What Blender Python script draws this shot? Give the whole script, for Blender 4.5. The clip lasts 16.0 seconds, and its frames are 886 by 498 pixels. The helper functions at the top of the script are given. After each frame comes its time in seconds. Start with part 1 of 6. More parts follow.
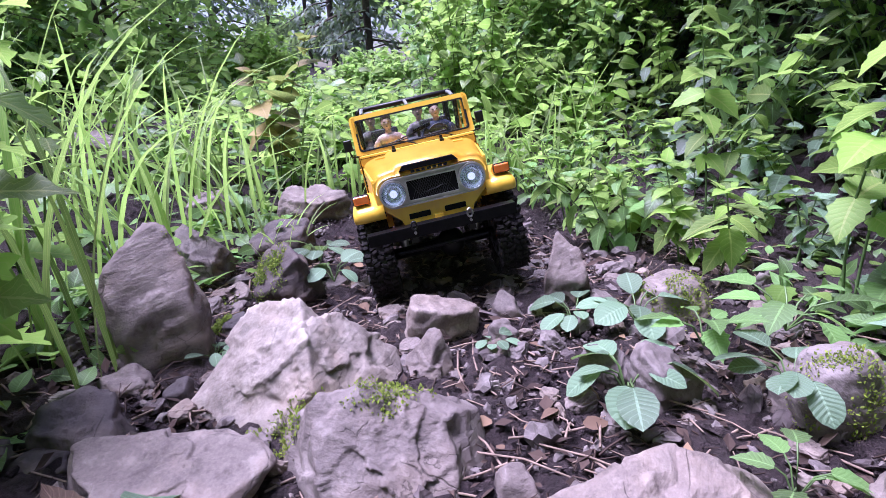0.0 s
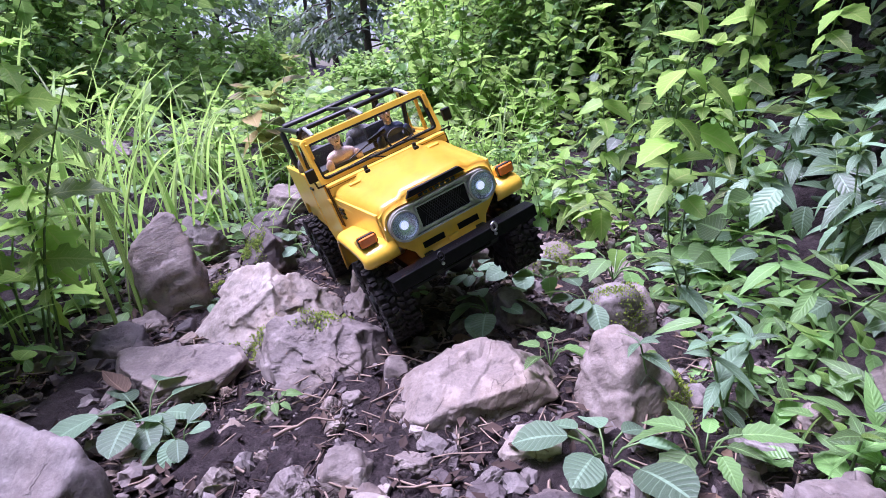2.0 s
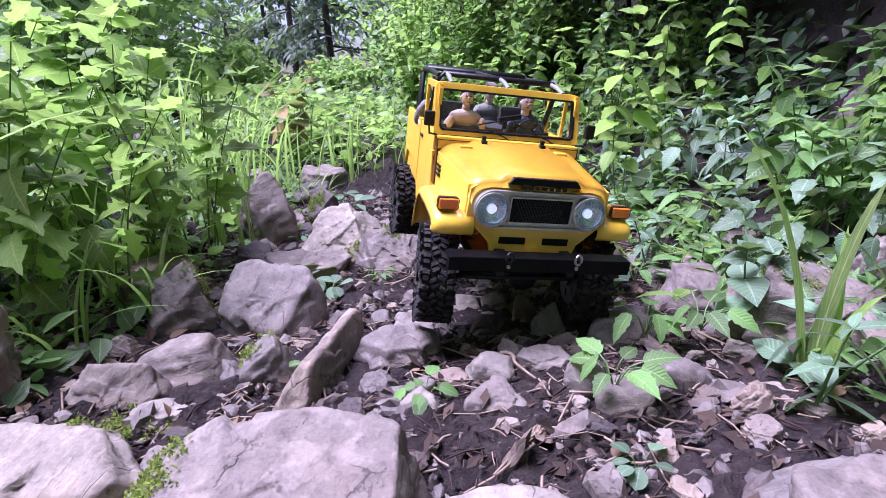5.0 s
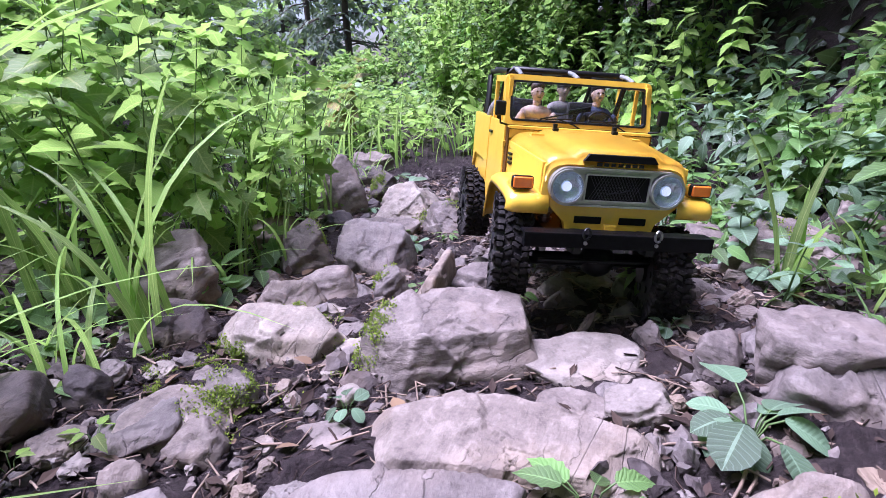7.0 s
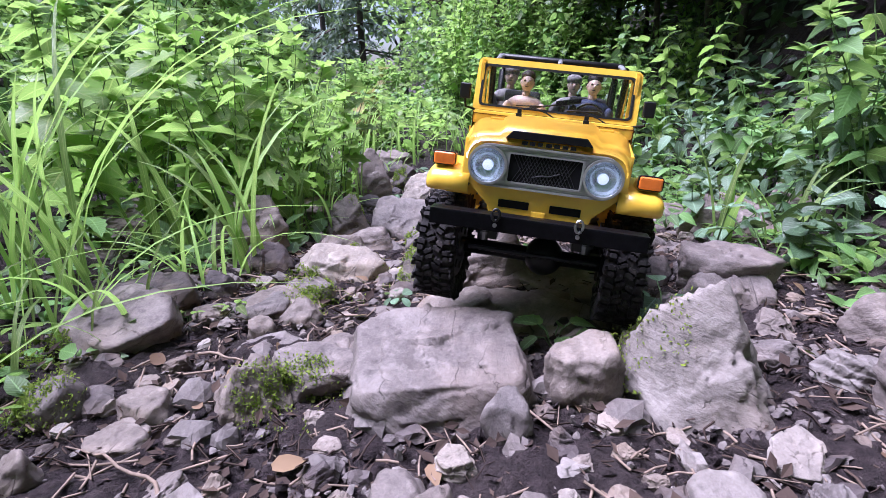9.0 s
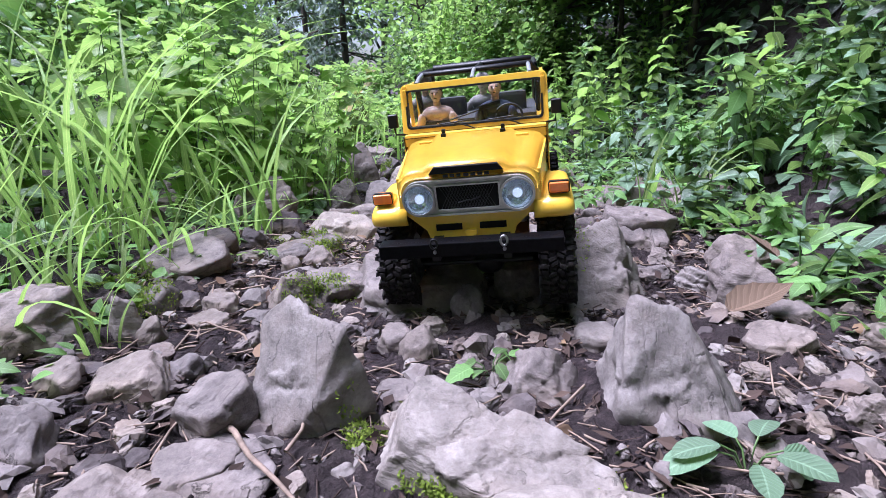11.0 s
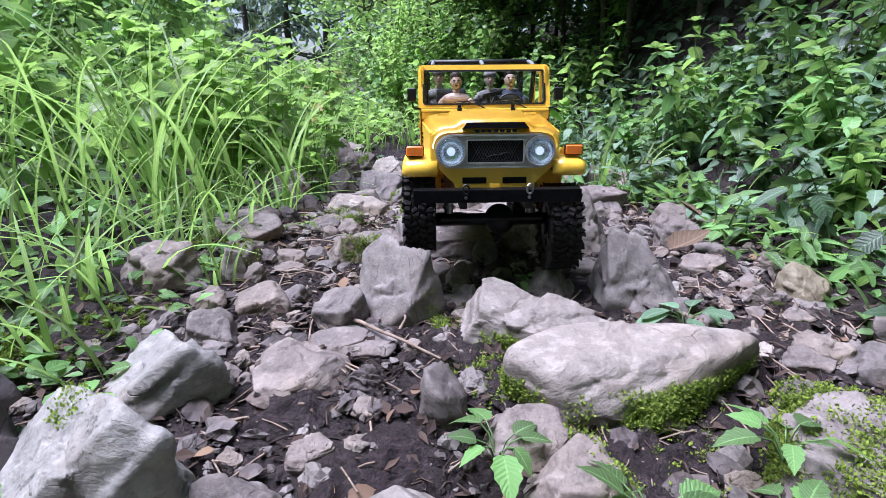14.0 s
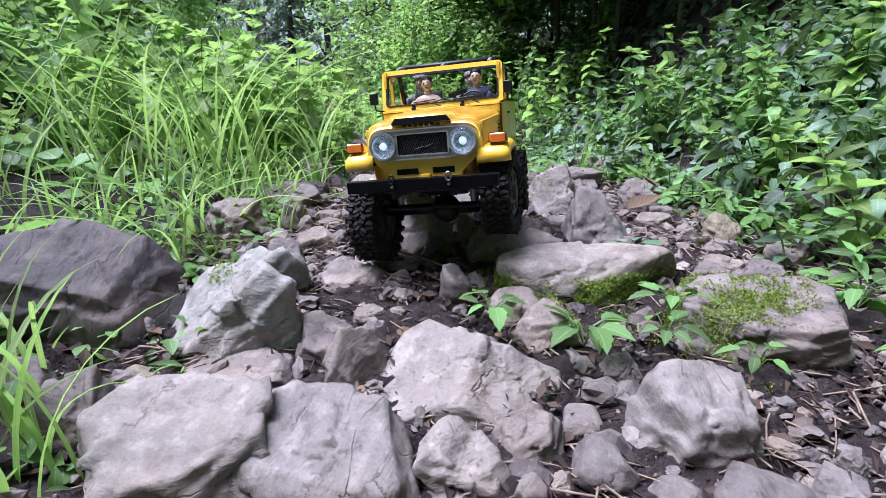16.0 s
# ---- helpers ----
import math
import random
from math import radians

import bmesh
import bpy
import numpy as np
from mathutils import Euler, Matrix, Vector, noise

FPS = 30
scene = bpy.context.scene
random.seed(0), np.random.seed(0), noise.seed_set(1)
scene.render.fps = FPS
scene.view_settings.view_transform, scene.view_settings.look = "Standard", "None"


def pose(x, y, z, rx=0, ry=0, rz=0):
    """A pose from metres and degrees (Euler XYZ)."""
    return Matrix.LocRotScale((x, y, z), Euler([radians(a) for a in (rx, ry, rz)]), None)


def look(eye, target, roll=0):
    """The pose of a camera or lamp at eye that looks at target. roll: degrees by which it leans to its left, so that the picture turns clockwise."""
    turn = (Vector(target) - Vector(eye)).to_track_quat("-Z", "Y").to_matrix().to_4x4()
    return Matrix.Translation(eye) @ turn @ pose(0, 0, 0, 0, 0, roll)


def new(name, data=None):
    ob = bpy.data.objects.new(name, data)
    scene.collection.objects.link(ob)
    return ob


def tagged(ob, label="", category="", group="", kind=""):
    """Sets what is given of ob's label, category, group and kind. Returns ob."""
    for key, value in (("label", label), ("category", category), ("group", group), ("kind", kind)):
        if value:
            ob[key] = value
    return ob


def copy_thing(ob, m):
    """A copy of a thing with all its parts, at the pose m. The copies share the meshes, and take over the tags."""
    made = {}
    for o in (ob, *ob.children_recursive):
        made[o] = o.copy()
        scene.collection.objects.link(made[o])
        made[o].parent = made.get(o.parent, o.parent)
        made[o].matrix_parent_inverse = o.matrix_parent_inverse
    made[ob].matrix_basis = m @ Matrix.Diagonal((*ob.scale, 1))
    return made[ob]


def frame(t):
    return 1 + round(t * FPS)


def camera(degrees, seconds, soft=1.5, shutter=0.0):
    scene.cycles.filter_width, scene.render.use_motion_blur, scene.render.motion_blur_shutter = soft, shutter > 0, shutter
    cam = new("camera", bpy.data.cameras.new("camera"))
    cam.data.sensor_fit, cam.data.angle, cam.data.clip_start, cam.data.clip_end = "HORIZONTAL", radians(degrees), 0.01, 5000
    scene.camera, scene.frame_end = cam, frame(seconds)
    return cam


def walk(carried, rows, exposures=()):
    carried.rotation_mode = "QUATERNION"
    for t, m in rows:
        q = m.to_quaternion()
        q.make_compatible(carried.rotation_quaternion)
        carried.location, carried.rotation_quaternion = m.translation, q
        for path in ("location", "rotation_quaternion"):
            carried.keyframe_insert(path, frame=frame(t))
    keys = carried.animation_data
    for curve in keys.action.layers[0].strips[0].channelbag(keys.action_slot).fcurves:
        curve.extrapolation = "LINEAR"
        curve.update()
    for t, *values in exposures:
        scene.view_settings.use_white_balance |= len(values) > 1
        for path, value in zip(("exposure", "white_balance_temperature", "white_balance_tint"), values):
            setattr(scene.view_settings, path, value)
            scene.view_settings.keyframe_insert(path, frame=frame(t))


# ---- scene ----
cam = camera(79.65, 16.0, 0.6)
PATH = [
    (0.0, pose(0.0002, 0.0000, 0.2744, 72.69, 3.14, -1.33)),
    (0.5, pose(0.0134, -0.0445, 0.2818, 72.64, 3.27, -1.41)),
    (1.0, pose(0.0462, -0.0912, 0.3009, 72.41, 3.56, -1.03)),
    (1.5, pose(0.0849, -0.1545, 0.3078, 72.07, 4.02, -0.57)),
    (2.0, pose(0.1074, -0.2131, 0.3063, 72.23, 4.30, -0.87)),
    (2.5, pose(0.0715, -0.2789, 0.3126, 72.09, 3.75, -3.03)),
    (3.0, pose(0.0211, -0.3489, 0.3100, 72.25, 3.62, -4.67)),
    (3.5, pose(-0.0069, -0.3940, 0.2968, 72.43, 3.64, -5.81)),
    (4.0, pose(-0.0148, -0.4397, 0.2921, 72.63, 3.73, -6.23)),
    (4.2, pose(-0.0212, -0.4656, 0.2930, 72.74, 3.67, -6.33)),
    (6.3, pose(-0.0898, -0.7081, 0.3189, 72.20, 3.58, -4.69)),
    (6.5, pose(-0.1070, -0.7256, 0.3196, 72.17, 3.51, -4.82)),
    (7.0, pose(-0.1540, -0.7673, 0.3162, 72.06, 3.18, -4.79)),
    (7.5, pose(-0.1826, -0.8161, 0.3274, 72.26, 3.17, -3.98)),
    (8.0, pose(-0.1817, -0.8579, 0.3164, 72.51, 2.96, -3.86)),
    (8.5, pose(-0.1670, -0.9044, 0.3122, 72.73, 2.77, -3.68)),
    (9.0, pose(-0.1889, -0.9862, 0.3067, 73.09, 2.50, -3.78)),
    (9.2, pose(-0.2011, -1.0178, 0.3002, 73.18, 2.47, -3.72)),
    (11.3, pose(-0.2061, -1.2204, 0.3066, 73.28, 1.83, -6.82)),
    (11.5, pose(-0.2127, -1.2327, 0.3122, 73.29, 1.73, -7.77)),
    (12.0, pose(-0.2500, -1.2663, 0.3150, 73.26, 1.60, -10.31)),
    (12.5, pose(-0.2981, -1.3018, 0.3194, 72.80, 1.37, -11.73)),
    (13.0, pose(-0.3097, -1.3159, 0.3171, 72.68, 1.65, -11.91)),
    (13.5, pose(-0.3139, -1.3343, 0.3131, 72.87, 1.57, -11.92)),
    (14.0, pose(-0.3449, -1.3916, 0.3123, 73.08, 1.48, -11.97)),
    (14.5, pose(-0.3626, -1.4561, 0.2975, 73.26, 1.46, -11.95)),
    (15.0, pose(-0.3474, -1.5099, 0.2858, 73.34, 1.55, -11.59)),
    (15.5, pose(-0.3562, -1.5556, 0.2987, 73.27, 1.47, -11.62)),
    (16.0, pose(-0.4088, -1.6075, 0.2958, 73.43, 1.23, -12.10)),
]
walk(cam, PATH, [(0.0, 1.82, 5290, 46), (4.2, 1.80, 5300, 45), (9.0, 1.70, 5330, 33), (12.0, 1.68, 5310, 25), (16.0, 1.58, 5330, 22)])
# ---- sky and light ----
SUN_ELEV, SUN_TURN = 69.0, 282.0
world = bpy.data.worlds.new("sky")
scene.world = world
world.use_nodes = True
wn = world.node_tree.nodes
sky = wn.new("ShaderNodeTexSky")
sky.sky_type = "NISHITA"
sky.sun_disc = False
sky.sun_elevation, sky.sun_rotation = radians(SUN_ELEV), radians(SUN_TURN)
sky.dust_density, sky.air_density = 4.0, 1.2
wn["Background"].inputs["Strength"].default_value = 0.074
world.node_tree.links.new(sky.outputs[0], wn["Background"].inputs["Color"])
sun_data = bpy.data.lights.new("sun", "SUN")
sun_data.energy, sun_data.angle, sun_data.color = 3.3, radians(35), (1.0, 0.97, 0.93)
sun = new("sun", sun_data)
a, b = radians(SUN_ELEV), radians(SUN_TURN)
sun.matrix_world = look((math.sin(b) * math.cos(a) * 9, math.cos(b) * math.cos(a) * 9, math.sin(a) * 9), (0, 0, 0))


# ---- materials ----
class Nodes:
    """Short hand for one node material."""

    def __init__(self, name):
        self.m = bpy.data.materials.new(name)
        self.m.use_nodes = True
        self.t = self.m.node_tree
        self.p = self.t.nodes["Principled BSDF"]
        self.out = self.t.nodes["Material Output"]

    def add(self, kind, **kw):
        n = self.t.nodes.new(kind)
        for k, v in kw.items():
            n.inputs[k].default_value = v
        return n

    def link(self, a, b):
        self.t.links.new(a, b)

    def coords(self, scale=(1, 1, 1), space="Object"):
        c = self.t.nodes.new("ShaderNodeTexCoord")
        m = self.t.nodes.new("ShaderNodeMapping")
        m.inputs["Scale"].default_value = scale
        self.link(c.outputs[space], m.inputs["Vector"])
        return m.outputs["Vector"]

    def noise(self, vec, scale, detail=4.0, rough=0.6):
        n = self.add("ShaderNodeTexNoise", Scale=scale, Detail=detail, Roughness=rough)
        self.link(vec, n.inputs["Vector"])
        return n.outputs["Fac"]

    def ramp(self, fac, stops):
        r = self.t.nodes.new("ShaderNodeValToRGB")
        els = r.color_ramp.elements
        while len(els) < len(stops):
            els.new(0.5)
        for e, (pos, col) in zip(els, stops):
            e.position, e.color = pos, (*col, 1.0)
        self.link(fac, r.inputs["Fac"])
        return r.outputs["Color"]

    def mix(self, fac, a, b, blend="MIX"):
        n = self.t.nodes.new("ShaderNodeMix")
        n.data_type, n.blend_type = "RGBA", blend
        for i, v in ((0, fac), (6, a), (7, b)):
            if isinstance(v, (int, float)):
                n.inputs[i].default_value = v
            elif isinstance(v, tuple):
                n.inputs[i].default_value = (*v, 1.0)
            else:
                self.link(v, n.inputs[i])
        return n.outputs[2]

    def bump(self, fac, strength, distance, before=None):
        b = self.add("ShaderNodeBump", Strength=strength, Distance=distance)
        self.link(fac, b.inputs["Height"])
        if before is not None:
            self.link(before, b.inputs["Normal"])
        return b.outputs["Normal"]

    def hsv(self, col, fac, hue=0.02, sat=0.15, val=0.3):
        """Varies a colour by a random value 0 to 1."""
        n = self.t.nodes.new("ShaderNodeHueSaturation")
        for key, amount, mid in (("Hue", hue, 0.5), ("Saturation", sat, 1.0), ("Value", val, 1.0)):
            r = self.add("ShaderNodeMapRange", **{"To Min": mid - amount, "To Max": mid + amount})
            self.link(fac, r.inputs["Value"])
            self.link(r.outputs["Result"], n.inputs[key])
        self.link(col, n.inputs["Color"])
        return n.outputs["Color"]


def rock_material(name, dark, mid, pale):
    """Cleaved stone: broad tones, streaks along the bedding, fine cracks, weathered blotches."""
    n = Nodes(name)
    v = n.coords()
    info = n.t.nodes.new("ShaderNodeObjectInfo")
    # each stone lies its own way in the bedding
    spin = n.t.nodes.new("ShaderNodeCombineXYZ")
    for k, amount in enumerate((2.0, 5.0, 9.0)):
        r = n.add("ShaderNodeMapRange", **{"To Min": -amount * 0.3, "To Max": amount * 0.3})
        n.link(info.outputs["Random"], r.inputs["Value"])
        n.link(r.outputs["Result"], spin.inputs[k])
    turned = n.t.nodes.new("ShaderNodeVectorRotate")
    turned.rotation_type = "EULER_XYZ"
    n.link(spin.outputs[0], turned.inputs["Rotation"])
    n.link(v, turned.inputs["Vector"])
    stretch = n.t.nodes.new("ShaderNodeMapping")
    stretch.inputs["Scale"].default_value = (1, 1.2, 3.6)
    n.link(turned.outputs["Vector"], stretch.inputs["Vector"])
    layers = n.noise(stretch.outputs["Vector"], 16, 7, 0.62)
    broad = n.noise(turned.outputs["Vector"], 14, 4, 0.55)
    blotch = n.noise(v, 48, 6, 0.62)
    fine = n.noise(v, 330, 4, 0.7)
    col = n.ramp(broad, [(0.30, mid), (0.52, mid), (0.66, pale)])
    col = n.mix(0.38, col, n.ramp(layers, [(0.32, dark), (0.47, mid), (0.60, mid), (0.72, pale)]))
    col = n.mix(n.ramp(blotch, [(0.52, (0, 0, 0)), (0.62, (0.6, 0.6, 0.6))]), col, pale)
    col = n.mix(n.ramp(blotch, [(0.33, (0.65, 0.65, 0.65)), (0.44, (0, 0, 0))]), col, dark)
    col = n.mix(0.16, col, n.ramp(fine, [(0.36, dark), (0.64, pale)]))
    stain = n.ramp(n.noise(v, 11, 4, 0.6), [(0.48, (0, 0, 0)), (0.68, (1, 1, 1))])
    tan = n.mix(0.42, col, (0.235, 0.175, 0.135))
    col = n.mix(stain, col, tan)
    crack = n.add("ShaderNodeTexVoronoi", Scale=13.0)
    crack.feature = "DISTANCE_TO_EDGE"
    warp = n.mix(0.10, stretch.outputs["Vector"], n.mix(0.5, layers, blotch))
    n.link(warp, crack.inputs["Vector"])
    lines = n.ramp(crack.outputs["Distance"], [(0.0, (0, 0, 0)), (0.018, (1, 1, 1))])
    some = n.ramp(n.noise(v, 17, 2, 0.5), [(0.50, (1, 1, 1)), (0.60, (0, 0, 0))])
    lines = n.mix(some, lines, (1.0, 1.0, 1.0))
    col = n.mix(1.0, col, n.mix(0.45, (1.0, 1.0, 1.0), lines), "MULTIPLY")
    col = n.hsv(col, info.outputs["Random"], 0.014, 0.25, 0.20)
    n.link(col, n.p.inputs["Base Color"])
    n.p.inputs["Roughness"].default_value = 0.72
    n.p.inputs["Specular IOR Level"].default_value = 0.32
    b = n.bump(layers, 0.45, 0.010)
    b = n.bump(lines, 0.5, 0.004, b)
    b = n.bump(blotch, 0.42, 0.005, b)
    b = n.bump(fine, 0.40, 0.0016, b)
    n.link(b, n.p.inputs["Normal"])
    return n.m


ROCK = {
    "m": rock_material("grey rock", (0.042, 0.033, 0.031), (0.137, 0.113, 0.103), (0.260, 0.224, 0.205)),
    "l": rock_material("pale rock", (0.065, 0.055, 0.048), (0.185, 0.158, 0.142), (0.317, 0.283, 0.258)),
    "v": rock_material("whitish rock", (0.075, 0.069, 0.063), (0.198, 0.187, 0.172), (0.352, 0.336, 0.311)),
    "d": rock_material("dark rock", (0.023, 0.017, 0.017), (0.058, 0.046, 0.046), (0.113, 0.095, 0.092)),
    "w": rock_material("reddish rock", (0.070, 0.051, 0.046), (0.151, 0.118, 0.102), (0.246, 0.204, 0.180)),
    "y": rock_material("ochre rock", (0.060, 0.048, 0.036), (0.145, 0.122, 0.095), (0.25, 0.22, 0.18)),
}


def soil_material():
    n = Nodes("trail soil")
    v = n.coords()
    broad = n.noise(v, 7, 5, 0.6)
    grain = n.noise(v, 120, 6, 0.75)
    fine = n.noise(v, 420, 3, 0.7)
    col = n.ramp(grain, [(0.3, (0.006, 0.004, 0.0045)), (0.52, (0.036, 0.024, 0.026)), (0.76, (0.120, 0.088, 0.090))])
    col = n.mix(n.ramp(broad, [(0.4, (0, 0, 0)), (0.62, (0.5, 0.5, 0.5))]), col, (0.060, 0.046, 0.044))
    n.link(col, n.p.inputs["Base Color"])
    n.p.inputs["Roughness"].default_value = 0.82
    n.p.inputs["Specular IOR Level"].default_value = 0.3
    b = n.bump(n.noise(v, 38, 6, 0.7), 1.0, 0.022)
    b = n.bump(grain, 1.0, 0.014, b)
    b = n.bump(fine, 0.7, 0.002, b)
    n.link(b, n.p.inputs["Normal"])
    return n.m


def leaf_material(name, dark, light, glow=0.35, rough=0.42, sheen=0.4):
    """Thin leaves: gloss on top, light passing through."""
    n = Nodes(name)
    geo = n.t.nodes.new("ShaderNodeNewGeometry")
    v = n.coords()
    patch = n.noise(v, 60, 4, 0.6)
    info = n.t.nodes.new("ShaderNodeObjectInfo")
    both = n.t.nodes.new("ShaderNodeMath")
    both.operation = "ADD"
    n.link(geo.outputs["Random Per Island"], both.inputs[0])
    n.link(info.outputs["Random"], both.inputs[1])
    part_of = n.t.nodes.new("ShaderNodeMath")
    part_of.operation = "FRACT"
    n.link(both.outputs[0], part_of.inputs[0])
    chance = part_of.outputs[0]
    base = n.mix(chance, dark, light)
    base = n.mix(n.ramp(patch, [(0.35, (0, 0, 0)), (0.7, (0.5, 0.5, 0.5))]), base, light)
    base = n.hsv(base, chance, 0.012, 0.12, 0.32)
    # midrib and side veins, by the leaf's own coordinates
    sep = n.t.nodes.new("ShaderNodeSeparateXYZ")
    n.link(n.coords((1, 1, 1), "UV"), sep.inputs[0])

    def calc(op, a, b=0.0):
        k = n.t.nodes.new("ShaderNodeMath")
        k.operation = op
        for i, q in enumerate((a, b)):
            if isinstance(q, float):
                k.inputs[i].default_value = q
            else:
                n.link(q, k.inputs[i])
        return k.outputs[0]

    off = calc("ABSOLUTE", calc("SUBTRACT", sep.outputs[0], 0.5))
    side = calc("PINGPONG", calc("SUBTRACT", sep.outputs[1], calc("MULTIPLY", off, 0.45)), 0.055)
    veins = calc("MAXIMUM", calc("MULTIPLY", calc("LESS_THAN", off, 0.035), 1.0), calc("MULTIPLY", calc("LESS_THAN", side, 0.008), 0.45))
    base = n.mix(calc("MULTIPLY", veins, 0.55), base, tuple(min(c * 1.9, 0.6) for c in light))
    n.link(base, n.p.inputs["Base Color"])
    n.p.inputs["Roughness"].default_value = rough
    n.p.inputs["Specular IOR Level"].default_value = sheen * 0.65
    relief = n.bump(n.noise(v, 150, 3, 0.6), 0.3, 0.0012)
    n.link(n.bump(side, 0.35, 0.02, relief), n.p.inputs["Normal"])
    tr = n.t.nodes.new("ShaderNodeBsdfTranslucent")
    n.link(n.mix(0.6, base, (0.38, 0.60, 0.13)), tr.inputs["Color"])
    mx = n.t.nodes.new("ShaderNodeMixShader")
    mx.inputs[0].default_value = glow
    n.link(n.p.outputs[0], mx.inputs[1])
    n.link(tr.outputs[0], mx.inputs[2])
    n.link(mx.outputs[0], n.out.inputs["Surface"])
    return n.m


def plain_material(name, col, rough=0.5, metal=0.0, vary=0.15, scale=120, bump=0.15, coat=0.0, gloss=0.5):
    n = Nodes(name)
    v = n.coords()
    k = n.noise(v, scale, 4, 0.65)
    lo, hi = tuple(c * (1 - vary) for c in col), tuple(min(c * (1 + vary), 1) for c in col)
    n.link(n.ramp(k, [(0.3, lo), (0.7, hi)]), n.p.inputs["Base Color"])
    r = n.add("ShaderNodeMapRange", **{"To Min": max(rough - 0.08, 0.02), "To Max": min(rough + 0.1, 1)})
    n.link(n.noise(v, scale * 0.3, 3, 0.6), r.inputs["Value"])
    n.link(r.outputs["Result"], n.p.inputs["Roughness"])
    n.p.inputs["Metallic"].default_value = metal
    n.p.inputs["Coat Weight"].default_value = coat
    n.p.inputs["Specular IOR Level"].default_value = gloss
    n.link(n.bump(k, bump, 0.0006), n.p.inputs["Normal"])
    return n.m


def glass_material(name, tint=(1, 1, 1), clear=0.9):
    """A thin pane: mostly clear, with a mirror sheen."""
    n = Nodes(name)
    tr = n.t.nodes.new("ShaderNodeBsdfTransparent")
    tr.inputs["Color"].default_value = (*tint, 1)
    gl = n.t.nodes.new("ShaderNodeBsdfGlossy")
    gl.inputs["Roughness"].default_value = 0.03
    fr = n.add("ShaderNodeFresnel", IOR=1.45)
    mx = n.t.nodes.new("ShaderNodeMixShader")
    n.link(fr.outputs[0], mx.inputs[0])
    n.link(tr.outputs[0], mx.inputs[1])
    n.link(gl.outputs[0], mx.inputs[2])
    n.link(mx.outputs[0], n.out.inputs["Surface"])
    return n.m


SOIL = soil_material()
LEAF_BRIGHT = leaf_material("bright leaf", (0.080, 0.160, 0.030), (0.30, 0.46, 0.12), 0.52, 0.38, 0.5)
LEAF_MID = leaf_material("green leaf", (0.042, 0.095, 0.030), (0.18, 0.305, 0.108), 0.40, 0.36, 0.5)
# deep green, darkened further so the colour carries the bank hollow's shade
LEAF_DEEP_SHADE = leaf_material("deep green leaf darkened for shade", (0.014, 0.030, 0.016), (0.060, 0.100, 0.052), 0.10, 0.34, 0.6)
LEAF_BLUE = leaf_material("matt blue-green leaf", (0.052, 0.100, 0.054), (0.150, 0.225, 0.145), 0.24, 0.42, 0.5)
LEAF_GRASS = leaf_material("grass blade", (0.090, 0.170, 0.034), (0.30, 0.45, 0.13), 0.48, 0.4, 0.5)
# tree leaves lightened in colour to stand for haze over distance
LEAF_FAR_HAZE = leaf_material("haze-lightened leaf", (0.11, 0.19, 0.06), (0.30, 0.45, 0.16), 0.52, 0.5, 0.4)
# conifer needles: distance haze is mixed into this pale grey-green
LEAF_PINE_HAZE = leaf_material("haze-paled needle", (0.055, 0.080, 0.066), (0.150, 0.185, 0.155), 0.3, 0.5, 0.3)
LEAF_DRY = leaf_material("withered leaf", (0.05, 0.03, 0.018), (0.16, 0.105, 0.07), 0.1, 0.7, 0.2)
LEAF_TAN = leaf_material("yellowing leaf", (0.16, 0.14, 0.05), (0.30, 0.22, 0.10), 0.35, 0.5, 0.3)
MOSS = leaf_material("moss", (0.05, 0.075, 0.012), (0.15, 0.19, 0.035), 0.25, 0.8, 0.1)
STEM = plain_material("green stem", (0.085, 0.15, 0.045), 0.5, vary=0.35, scale=40)
BARK = plain_material("bark", (0.07, 0.055, 0.042), 0.9, vary=0.45, scale=60, bump=0.8)
TWIG = plain_material("dry twig", (0.20, 0.145, 0.11), 0.85, vary=0.4, scale=90, bump=0.5)


# ---- mesh helpers ----
def mesh_of(name, verts, faces, mats, smooth=True, leaf=0):
    """A mesh from arrays: verts (n, 3), faces as one array of equal-length rows."""
    verts, faces = np.asarray(verts, dtype=np.float32), np.asarray(faces, dtype=np.int32)
    me = bpy.data.meshes.new(name)
    k = faces.shape[1]
    me.vertices.add(len(verts))
    me.vertices.foreach_set("co", verts.ravel())
    me.loops.add(faces.size)
    me.loops.foreach_set("vertex_index", faces.ravel())
    me.polygons.add(len(faces))
    me.polygons.foreach_set("loop_start", np.arange(0, faces.size, k, dtype=np.int32))
    me.polygons.foreach_set("use_smooth", np.full(len(faces), smooth))
    for m in mats:
        me.materials.append(m)
    if leaf:
        rows = leaf // 3
        uv = np.stack([np.tile([0.0, 0.5, 1.0], rows), np.repeat(np.linspace(0, 1, rows), 3)], 1)
        uv = np.tile(uv, (len(verts) // leaf, 1))
        me.uv_layers.new(name="rib").data.foreach_set("uv", uv[faces.ravel()].astype(np.float32).ravel())
    me.update(calc_edges=True)
    me.validate()
    return me


def part(name, bm, material, parent, label="", smooth=False):
    """One mesh object under a thing or a part."""
    me = bpy.data.meshes.new(name)
    bm.to_mesh(me)
    bm.free()
    for m in material if isinstance(material, (list, tuple)) else [material]:
        me.materials.append(m)
    if smooth:
        me.polygons.foreach_set("use_smooth", np.ones(len(me.polygons), dtype=bool))
    ob = new(name, me)
    ob.parent = parent
    return tagged(ob, label)


def child(name, me, parent, label=""):
    ob = new(name, me)
    ob.parent = parent
    return tagged(ob, label)


